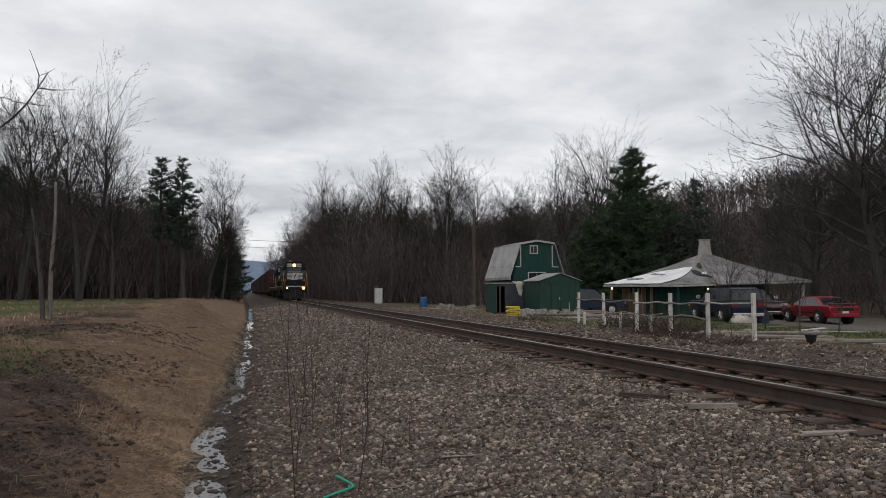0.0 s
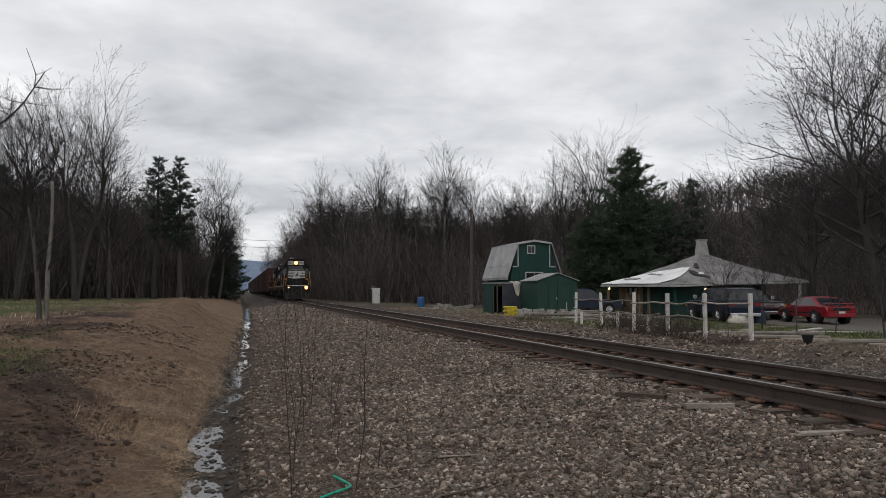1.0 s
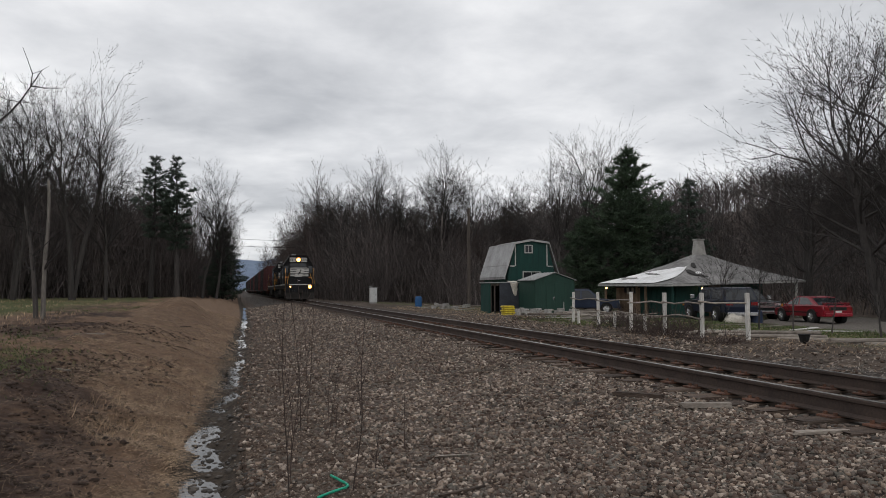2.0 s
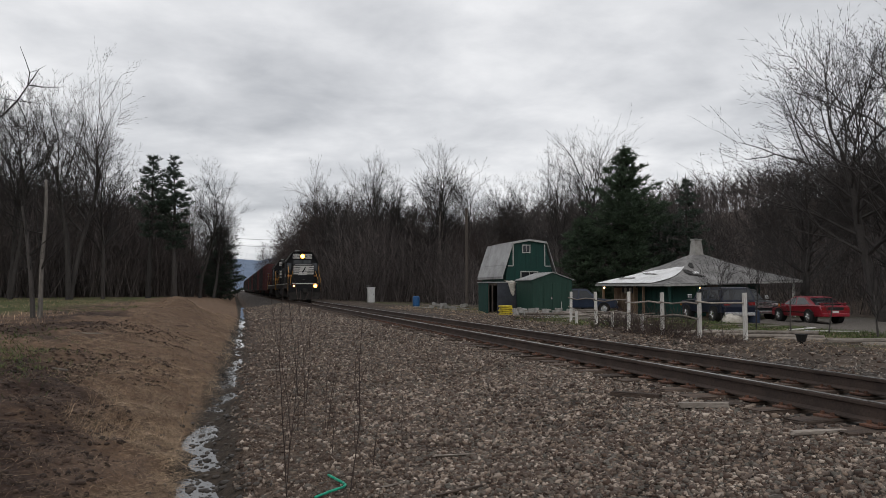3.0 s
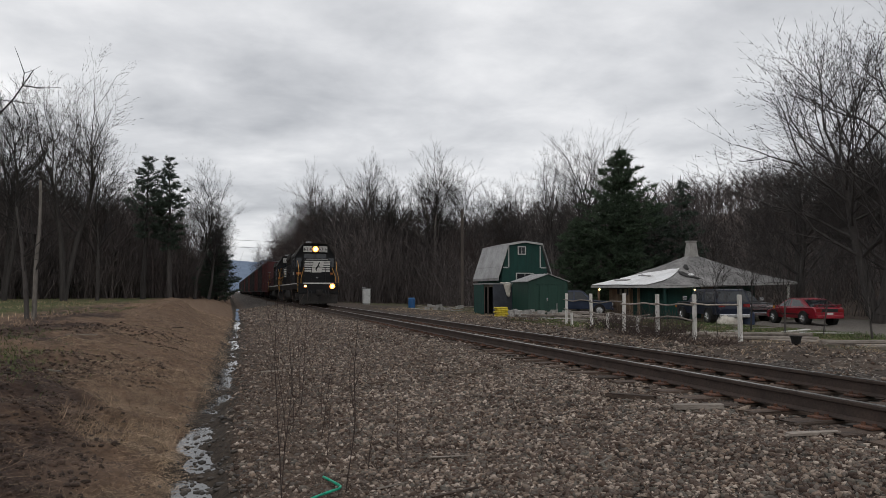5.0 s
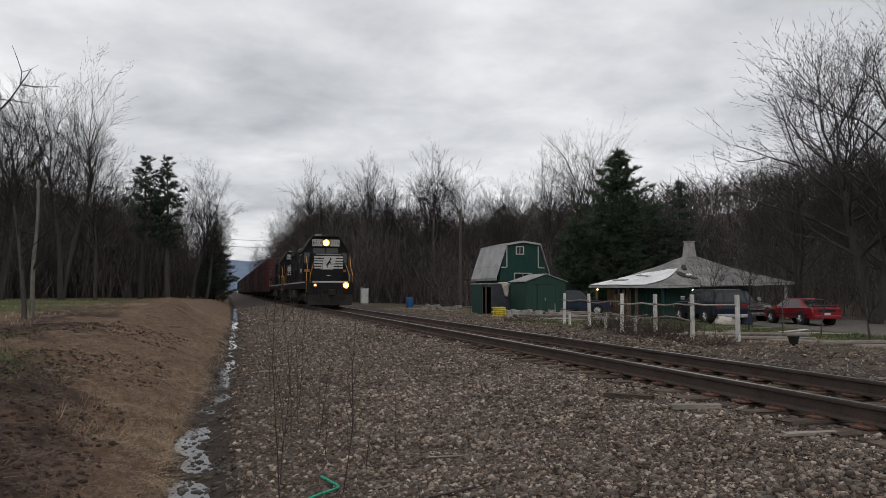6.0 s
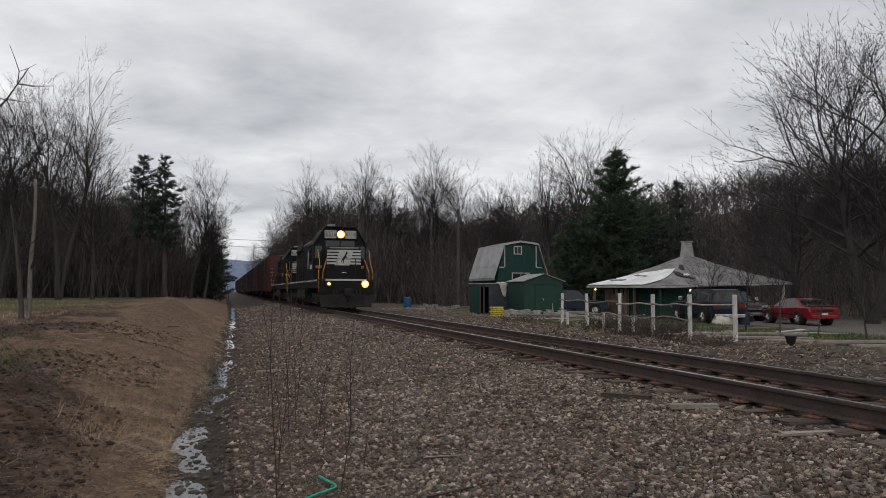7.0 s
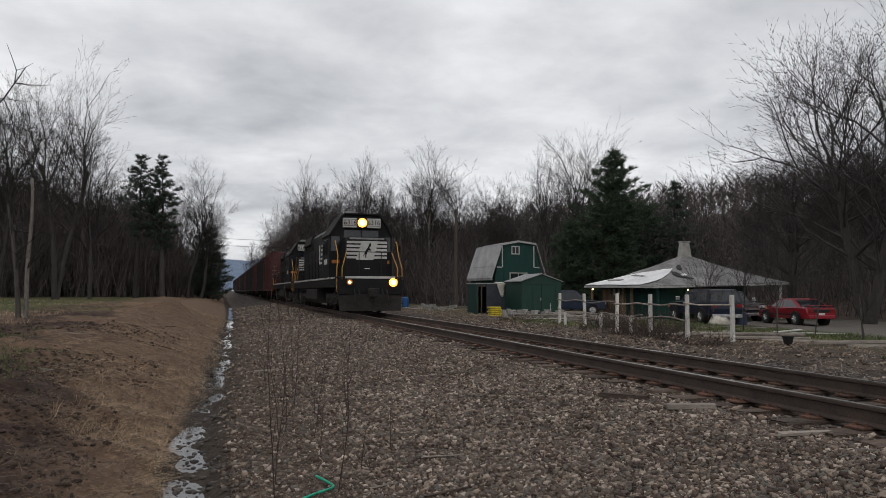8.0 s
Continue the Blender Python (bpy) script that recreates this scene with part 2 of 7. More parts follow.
def ground_height(x, y):
    """Height of the ground over the plan; takes arrays."""
    x, y = np.asarray(x, float), np.asarray(y, float)
    move = ditch_shift(y)
    xs = x - move * smooth((x + 4.5) / 3.0) * smooth((3.4 - x) / 2.4)
    z = np.interp(xs, PX, PZ)
    # the wooded hill lies only to the east, and fades towards the line ahead
    hill = np.clip((x - 45) / 60, 0, 1)
    z = np.where(x > 45, 0.4 * hill + (z - 0.4 * hill) * smooth((x * 1.6 - y * 0.35) / 60), z)
    z = z + 6 * smooth((x - 22) / 60) * smooth((y - 120) / 70) * smooth((600 - y) / 250)
    # low wooded rise to the west
    z = z + 9 * smooth((-x - 14) / 45) * smooth((y - 72) / 60)
    # heaped earth beside the bank
    z = z + 0.66 * np.exp(-((x + 2.2) / 0.95) ** 2 - ((y - 34) / 3.4) ** 2)
    z = z + 0.20 * np.exp(-((x + 3.3) / 1.6) ** 2 - ((y - 28) / 7.0) ** 2)
    z = z + 0.13 * np.exp(-((x + 1.85) / 0.25) ** 2 - ((y - 8.2) / 0.5) ** 2)
    z = z + np.where((x < -0.6) & (y < 45), 0.035, 0.0) * np.sin(x * 5.3 + 2 * np.sin(y * 2.9)) * np.sin(y * 4.7 + 1.7 * np.sin(x * 4.1))
    rough = np.where((x < 0.3) | (x > 9), 0.05, 0.02)
    rough = np.where((x > 4.6) & (x < 8), 0.012, rough)
    z = z + rough * (np.sin(x * 3.1 + 1.3 * np.sin(y * 1.7)) * np.sin(y * 2.3 + 1.1 * np.sin(x * 2.1)) + 0.6 * np.sin(x * 7.3 + y * 2.9) * np.sin(y * 6.1 - x * 3.7))
    return z


def gz(x, y):
    return float(ground_height(x, y))


def ground_material():
    m = bpy.data.materials.new("ground")
    m.use_nodes = True
    nt = m.node_tree
    N, L = nt.nodes.new, nt.links.new
    bs = nt.nodes["Principled BSDF"]
    bs.inputs["Roughness"].default_value, bs.inputs["Specular IOR Level"].default_value = 0.95, 0.2
    tc = N("ShaderNodeTexCoord")
    sep = N("ShaderNodeSeparateXYZ")
    L(tc.outputs["Object"], sep.inputs[0])

    def noise_node(scale, detail=5, out="Fac", rough=0.6):
        n = N("ShaderNodeTexNoise")
        n.inputs["Scale"].default_value, n.inputs["Detail"].default_value, n.inputs["Roughness"].default_value = scale, detail, rough
        L(tc.outputs["Object"], n.inputs["Vector"])
        return n.outputs[out]

    def ramp(src, *stops):
        r = N("ShaderNodeValToRGB")
        e = r.color_ramp.elements
        while len(e) < len(stops):
            e.new(0.5)
        for el, (p, c) in zip(e, stops):
            el.position, el.color = p, (*c, 1) if len(c) == 3 else c
        L(src, r.inputs[0])
        return r.outputs[0]

    def math_node(op, a, b):
        n = N("ShaderNodeMath")
        n.operation = op
        for i, v in enumerate((a, b)):
            if isinstance(v, (int, float)):
                n.inputs[i].default_value = v
            else:
                L(v, n.inputs[i])
        return n.outputs[0]

    def mask(coord, lo, hi, wobble):
        w = math_node("MULTIPLY", math_node("SUBTRACT", noise_node(0.9, 4), 0.5), wobble)
        v = math_node("ADD", coord, w)
        r = N("ShaderNodeMapRange")
        r.interpolation_type = "SMOOTHSTEP"
        r.inputs["From Min"].default_value, r.inputs["From Max"].default_value = lo, hi
        L(v, r.inputs[0])
        return r.outputs[0]

    def mix(fac, a, b):
        n = N("ShaderNodeMix")
        n.data_type = "RGBA"
        L(fac, n.inputs[0])
        L(a, n.inputs[6])
        L(b, n.inputs[7])
        return n.outputs[2]

    X, Y = sep.outputs["X"], sep.outputs["Y"]
    drift = N("ShaderNodeMapRange")
    drift.inputs["From Min"].default_value, drift.inputs["From Max"].default_value = 8, 50
    drift.inputs["To Max"].default_value = 0.88
    L(Y, drift.inputs[0])
    XD = math_node("SUBTRACT", X, drift.outputs[0])
    # gravel: stones as cells, with the shade between them put into the colour
    vor = N("ShaderNodeTexVoronoi")
    vor.inputs["Scale"].default_value = 17
    L(tc.outputs["Object"], vor.inputs["Vector"])
    sepc = N("ShaderNodeSeparateColor")
    L(vor.outputs["Color"], sepc.inputs[0])
    stone = ramp(sepc.outputs[0], (0.0, (0.025, 0.020, 0.018)), (0.5, (0.075, 0.064, 0.057)), (1.0, (0.24, 0.22, 0.20)))
    # painted shade: each cell's colour darkens from its centre to its edge
    gap_shade = ramp(vor.outputs["Distance"], (0.0, (1, 1, 1)), (0.75, (0.25, 0.22, 0.2)))
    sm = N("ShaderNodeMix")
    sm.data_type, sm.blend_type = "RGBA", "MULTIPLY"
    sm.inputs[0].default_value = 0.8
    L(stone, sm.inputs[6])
    L(gap_shade, sm.inputs[7])
    dust = ramp(noise_node(0.6, 6), (0.35, (0.032, 0.024, 0.020)), (0.65, (0.075, 0.058, 0.048)))
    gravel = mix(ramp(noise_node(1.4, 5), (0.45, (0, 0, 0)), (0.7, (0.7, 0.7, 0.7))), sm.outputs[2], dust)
    soil = ramp(noise_node(5.0, 10, rough=0.75), (0.3, (0.01712, 0.01086, 0.0088)), (0.5, (0.04708, 0.02949, 0.0224)), (0.72, (0.1027, 0.06596, 0.0464)))
    straw = ramp(noise_node(7.0, 10, rough=0.75), (0.3, (0.06574, 0.04204, 0.0289)), (0.5, (0.148, 0.09484, 0.06192)), (0.7, (0.241, 0.1565, 0.1011)))
    green = ramp(noise_node(2.5, 8), (0.3, (0.02996, 0.03298, 0.013)), (0.5, (0.05564, 0.0679, 0.022)), (0.72, (0.1284, 0.1018, 0.05)))
    mud = ramp(noise_node(11.0, 10, rough=0.75), (0.35, (0.018, 0.014, 0.011)), (0.6, (0.06, 0.046, 0.035)))
    litter = ramp(noise_node(1.5, 8), (0.3, (0.026, 0.019, 0.015)), (0.5, (0.065, 0.048, 0.037)), (0.72, (0.125, 0.096, 0.074)))
    # bank: straw above the ditch, dark soil patches, green further up
    bank = mix(ramp(noise_node(0.45, 4), (0.44, (0, 0, 0)), (0.56, (1, 1, 1))), soil, straw)
    near_dark = mask(Y, 7.0, 11.0, 3.0)
    bank = mix(near_dark, mix(ramp(noise_node(0.8, 4), (0.56, (0, 0, 0)), (0.7, (1, 1, 1))), soil, straw), bank)
    lip = mask(math_node("ADD", XD, math_node("MULTIPLY", Y, 0.13)), -0.75, 0.1, 0.9)
    bank = mix(lip, bank, straw)
    up = math_node("SUBTRACT", 1.0, mask(X, -8.5, -6.0, 2.0))
    meadow = mix(ramp(noise_node(0.35, 4), (0.30, (0, 0, 0)), (0.46, (1, 1, 1))), straw, green)
    left = mix(up, bank, meadow)
    ditch = mask(XD, -0.62, -0.45, 0.25)
    col = mix(ditch, left, mud)
    duff = ramp(noise_node(9, 8), (0.3, (0.03, 0.021, 0.017)), (0.5, (0.082, 0.058, 0.044)), (0.7, (0.17, 0.13, 0.10)))
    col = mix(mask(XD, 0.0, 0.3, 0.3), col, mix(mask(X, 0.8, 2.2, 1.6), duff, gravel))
    yard = mix(ramp(noise_node(0.3, 5), (0.46, (0, 0, 0)), (0.56, (1, 1, 1))), litter, green)
    col = mix(mask(X, 9.7, 11.2, 1.2), col, litter)
    col = mix(mask(X, 13.0, 15.0, 2.0), col, yard)
    col = mix(mask(X, 36.0, 40.0, 3.0), col, litter)
    # gravel drive in front of the house
    drive = math_node("MULTIPLY", mask(math_node("SUBTRACT", X, math_node("MULTIPLY", Y, 0.4)), 13.3, 14.1, 0.8), math_node("SUBTRACT", 1.0, mask(Y, 35.0, 38.0, 2.0)))
    grit = ramp(noise_node(12, 8), (0.3, (0.07, 0.06, 0.052)), (0.55, (0.14, 0.125, 0.11)), (0.75, (0.22, 0.2, 0.18)))
    col = mix(math_node("MULTIPLY", drive, math_node("SUBTRACT", 1.0, mask(X, 36.0, 40.0, 3.0))), col, grit)
    L(col, bs.inputs["Base Color"])
    bp = N("ShaderNodeBump")
    bp.inputs["Strength"].default_value, bp.inputs["Distance"].default_value = 0.8, 0.03
    hsum = math_node("ADD", math_node("MULTIPLY", vor.outputs["Distance"], -0.6), noise_node(14, 6))
    L(hsum, bp.inputs["Height"])
    L(bp.outputs[0], bs.inputs["Normal"])
    return m


M["ground"] = ground_material()


def grid_lines(*spans):
    out = []
    for a, b, n in spans:
        out += list(np.linspace(a, b, n, endpoint=False))
    return np.array(out + [spans[-1][1]])


def mesh_from(name, verts, faces, smooth_shade=False):
    me = bpy.data.meshes.new(name)
    me.from_pydata(verts, [], faces)
    me.update()
    if smooth_shade:
        me.polygons.foreach_set("use_smooth", [True] * len(me.polygons))
    return me


def add_mesh(name, me, material, parent=None, label=""):
    ob = new(name, me)
    if not me.materials:
        me.materials.append(material)
    if parent:
        ob.parent = parent
    return tagged(ob, label) if label else ob


def build_ground():
    gx = grid_lines((-2600, -300, 8), (-300, -60, 12), (-60, -14, 23), (-14, -6, 20), (-6, 1, 64), (1, 11, 44), (11, 45, 40), (45, 130, 20), (130, 420, 18), (420, 2600, 10))
    gy = grid_lines((-2600, -60, 10), (-60, 2, 31), (2, 16, 100), (16, 50, 80), (50, 120, 40), (120, 400, 24), (400, 2600, 10))
    xx, yy = np.meshgrid(gx, gy)
    zz = ground_height(xx, yy)
    verts = np.stack([xx, yy, zz], -1).reshape(-1, 3)
    nx, ny = len(gx), len(gy)
    i = (np.arange(ny - 1)[:, None] * nx + np.arange(nx - 1)[None, :]).ravel()
    faces = np.stack([i, i + 1, i + nx + 1, i + nx], -1)
    ob = add_mesh("ground", mesh_from("ground", verts.tolist(), faces.tolist(), True), M["ground"])
    tagged(ob, "gravelly trackside ground with dry grass bank and muddy ditch", "ground", kind="structure")


build_ground()


# ---- mesh helpers ----
def box(bm, x0, x1, y0, y1, z0, z1, bevel=0.0):
    r = bmesh.ops.create_cube(bm, size=1.0, matrix=Matrix.Translation(((x0 + x1) / 2, (y0 + y1) / 2, (z0 + z1) / 2)) @ Matrix.Diagonal((abs(x1 - x0), abs(y1 - y0), abs(z1 - z0), 1)))
    if bevel:
        es = list({e for v in r["verts"] for e in v.link_edges})
        bmesh.ops.bevel(bm, geom=es, offset=bevel, segments=2, affect="EDGES", profile=0.6)
    return r


def cyl(bm, p0, p1, r0, r1=None, n=10, caps=True):
    p0, p1 = Vector(p0), Vector(p1)
    d = p1 - p0
    q = Vector((0, 0, 1)).rotation_difference(d.normalized()).to_matrix().to_4x4()
    bmesh.ops.create_cone(bm, cap_ends=caps, segments=n, radius1=r0, radius2=r0 if r1 is None else r1, depth=d.length, matrix=Matrix.Translation((p0 + p1) / 2) @ q)


def tube(bm, pts, r, n=6):
    for a, b in zip(pts, pts[1:]):
        cyl(bm, a, b, r, n=n)


def prism(bm, outline, axis, lo, hi):
    """Extrude a 2D outline along an axis: 'x' takes (y, z) points, 'y' takes (x, z)."""
    def at(p, d):
        return (d, p[0], p[1]) if axis == "x" else (p[0], d, p[1])
    a = [bm.verts.new(at(p, lo)) for p in outline]
    b = [bm.verts.new(at(p, hi)) for p in outline]
    n = len(outline)
    fs = [bm.faces.new(a), bm.faces.new(b[::-1])]
    for i in range(n):
        fs.append(bm.faces.new((a[i], b[i], b[(i + 1) % n], a[(i + 1) % n])))
    bmesh.ops.recalc_face_normals(bm, faces=fs)
    return fs


def slab(bm, quad, thick):
    """A plate with the given top corners and thickness downwards."""
    t = [bm.verts.new(p) for p in quad]
    b = [bm.verts.new((p[0], p[1], p[2] - thick)) for p in quad]
    n = len(quad)
    fs = [bm.faces.new(t), bm.faces.new(b[::-1])]
    for i in range(n):
        fs.append(bm.faces.new((t[i], b[i], b[(i + 1) % n], t[(i + 1) % n])))
    bmesh.ops.recalc_face_normals(bm, faces=fs)


def part(name, bm, material, parent=None, label="", soft=False):
    me = bpy.data.meshes.new(name)
    bm.to_mesh(me)
    bm.free()
    if soft:
        me.polygons.foreach_set("use_smooth", [True] * len(me.polygons))
    return add_mesh(name, me, material, parent, label)


def boxpart(name, dims, material, parent, label="", bevel=0.0):
    bm = bmesh.new()
    box(bm, *dims, bevel)
    return part(name, bm, material, parent, label)


def thing(name, label, category, m=None, group=""):
    ob = tagged(new(name), label, category, group)
    if m is not None:
        ob.matrix_basis = m
    return ob


# ---- track ----
RAIL_OUTLINE = ((-0.075, 0.0), (0.075, 0.0), (0.075, 0.014), (0.012, 0.034), (0.010, 0.132), (0.036, 0.142), (0.037, 0.168), (0.030, 0.178),
                (-0.030, 0.178), (-0.037, 0.168), (-0.036, 0.142), (-0.010, 0.132), (-0.012, 0.034), (-0.075, 0.014))


def build_track():
    base = RAIL_Z - 0.178
    for x in (TRACK_X - 0.755, TRACK_X + 0.755):
        rail = thing("rail", "rusty steel rail with a worn bright top on wooden ties", "rail", pose(x, 0, base), "rails of the track")
        bm = bmesh.new()
        prism(bm, RAIL_OUTLINE, "y", -40, 900)
        part("rail_body", bm, M["rail_side"], rail)
        boxpart("running_surface", (-0.029, 0.029, -40, 900, 0.1785, 0.1815), M["rail_top"], rail, "bright worn running surface")
    rng = random.Random(4)
    bed = new("track_bed")
    tagged(bed, "weathered wooden railway ties half sunk in gravel", "railway ties", kind="structure")
    ties = []
    for k in range(4):
        bm = bmesh.new()
        box(bm, -1.3, 1.3, -0.115, 0.115, -0.17, 0.0, 0.012)
        for v in bm.verts:
            v.co += Vector((rng.uniform(-0.02, 0.02), rng.uniform(-0.012, 0.012), rng.uniform(-0.008, 0.006)))
        me = bpy.data.meshes.new("tie")
        bm.to_mesh(me)
        bm.free()
        me.materials.append(M["tie"])
        ties.append(me)
    y, n, far = 2.0, 0, []
    plate = bpy.data.meshes.new("tie_plate")
    bm = bmesh.new()
    box(bm, -0.18, 0.18, -0.095, 0.095, 0, 0.02, 0.004)
    for sx in (-0.1, 0.1):
        for sy in (-0.06, 0.06):
            box(bm, sx - 0.014, sx + 0.014, sy - 0.014, sy + 0.014, 0.02, 0.05)
    bm.to_mesh(plate)
    bm.free()
    plate.materials.append(M["rust"])
    while y < 95:
        tie = new("tie", ties[n % 4])
        tie.parent = bed
        tie.matrix_basis = pose(TRACK_X + rng.uniform(-0.07, 0.07), y, base - 0.02 + rng.uniform(-0.012, 0), rng.uniform(-0.6, 0.6), 0, rng.uniform(-1.5, 1.5))
        if y < 30:
            for x in (TRACK_X - 0.755, TRACK_X + 0.755):
                p = new("tie_plate", plate)
                p.parent = bed
                p.matrix_basis = pose(x, y, base - 0.021)
        y += 0.53 + rng.uniform(-0.04, 0.04)
        n += 1
    bm = bmesh.new()
    while y < 260:
        box(bm, TRACK_X - 1.3, TRACK_X + 1.3, y - 0.11, y + 0.11, base - 0.16, base - 0.025)
        y += 0.53
    tagged(part("far_ties", bm, M["tie"], bed), kind="stuff")


build_track()

# ---- things ----
# ---- the train ----
FRONT_8, SPEED = 31.3, 7.22
WHEEL_R = 0.5
moving, wheels = [], []


def wheelset_mesh():
    bm = bmesh.new()
    for s in (-0.755, 0.755):
        cyl(bm, (s - 0.06, 0, 0), (s + 0.06, 0, 0), WHEEL_R, n=16)
        cyl(bm, (s - math.copysign(0.085, s), 0, 0), (s - math.copysign(0.06, s), 0, 0), WHEEL_R + 0.028, n=16)
        for k in range(4):
            a = k * math.pi / 2 + 0.4
            cyl(bm, (s + math.copysign(0.062, s), 0.28 * math.cos(a), 0.28 * math.sin(a)), (s + math.copysign(0.072, s), 0.28 * math.cos(a), 0.28 * math.sin(a)), 0.07, n=8)
    cyl(bm, (-1.0, 0, 0), (1.0, 0, 0), 0.09, n=10)
    me = bpy.data.meshes.new("wheelset")
    bm.to_mesh(me)
    bm.free()
    me.materials.append(M["loco_dirt"])
    return me


WHEELSET = wheelset_mesh()


def add_wheels(owner, places):
    for y in places:
        w = new("wheelset", WHEELSET)
        w.parent = owner
        wheels.append((w, y))


def truck(owner, ys, half=1.12):
    """Side frames, springs and journal boxes round the axles at ys."""
    lo, hi = min(ys) - 0.75, max(ys) + 0.75
    bm = bmesh.new()
    for s in (-1, 1):
        x0, x1 = s * (half - 0.11), s * (half + 0.05)
        box(bm, min(x0, x1), max(x0, x1), lo, hi, 0.62, 0.86, 0.03)
        for y in ys:
            box(bm, min(x0, x1) - 0.02, max(x0, x1) + 0.02, y - 0.2, y + 0.2, 0.32, 0.72, 0.03)
            cyl(bm, (s * half, y, 0.5), (s * (half + 0.12), y, 0.5), 0.13, n=12)
        for a, b in zip(ys, ys[1:]):
            m = (a + b) / 2
            for k in (-0.14, 0.14):
                cyl(bm, (s * half, m + k, 0.4), (s * half, m + k, 0.66), 0.09, n=8)
    box(bm, -half, half, (lo + hi) / 2 - 0.3, (lo + hi) / 2 + 0.3, 0.5, 0.95, 0.03)
    part("truck", bm, M["loco_dirt"], owner, "dusty six-wheel truck frame" if len(ys) == 3 else "dusty four-wheel truck frame")


def horse_plate(bm):
    """A plain rearing shape, as a thin plate in the plane y = 0."""
    pts = ((-0.06, -0.33), (0.02, -0.33), (0.0, -0.18), (0.06, -0.06), (0.13, 0.0), (0.26, 0.0), (0.22, -0.08), (0.28, -0.06), (0.31, 0.05), (0.19, 0.08), (0.16, 0.16), (0.27, 0.18), (0.29, 0.23), (0.18, 0.36), (0.11, 0.33),
           (0.03, 0.14), (-0.10, 0.02), (-0.20, -0.08), (-0.27, -0.27), (-0.22, -0.28), (-0.15, -0.14), (-0.10, -0.20))
    vs = [bm.verts.new((x, 0.0, z)) for x, z in pts]
    f = bm.faces.new(vs)
    r = bmesh.ops.extrude_face_region(bm, geom=[f])
    bmesh.ops.translate(bm, verts=[v for v in r["geom"] if isinstance(v, bmesh.types.BMVert)], vec=(0, -0.006, 0))
    bmesh.ops.recalc_face_normals(bm, faces=bm.faces)


def text_part(body, size, m, material, parent, name="number", label=""):
    cu = bpy.data.curves.new(name, "FONT")
    cu.body, cu.size, cu.extrude = body, size, 0.004
    cu.align_x, cu.align_y = "CENTER", "CENTER"
    tmp = bpy.data.objects.new("tmp", cu)
    scene.collection.objects.link(tmp)
    dg = bpy.context.evaluated_depsgraph_get()
    me = bpy.data.meshes.new_from_object(tmp.evaluated_get(dg))
    bpy.data.objects.remove(tmp)
    me.materials.clear()
    me.materials.append(material)
    ob = new(name, me)
    ob.parent, ob.matrix_basis = parent, m
    return tagged(ob, label) if label else ob


def stripe_panel(parent, m, w, h):
    """White striped emblem panel with slanted ends beside a plain dark shape."""
    holder = new("emblem")
    tagged(holder, "white striped emblem with a plain dark shape")
    holder.parent, holder.matrix_basis = parent, m
    n = 5
    for k in range(n):
        z0 = h * (0.5 - (k + 0.78) / n) + 0.02
        z1 = z0 + h / n * 0.62
        for s in (-1, 1):
            bm = bmesh.new()
            x_out, x_in = s * w / 2, s * (0.17 * w) - 0.035 * w * (k - 2)
            lo, hi = min(x_out, x_in), max(x_out, x_in)
            box(bm, lo, hi, -0.008, 0.0, z0, z1)
            part("stripe", bm, M["loco_white"], holder)
    bm = bmesh.new()
    prism(bm, ((-0.27 * w, -h / 2), (0.16 * w, -h / 2), (0.28 * w, h / 2), (-0.13 * w, h / 2)), "y", -0.004, 0.0)
    part("field", bm, M["loco_white"], holder)
    bm = bmesh.new()
    horse_plate(bm)
    for v in bm.verts:
        v.co.x, v.co.z, v.co.y = (v.co.x * 0.52 + v.co.z * 0.16) * w / 1.86 + 0.01, v.co.z * h / 0.86, v.co.y - 0.006
    part("dark_shape", bm, M["loco_black"], holder)


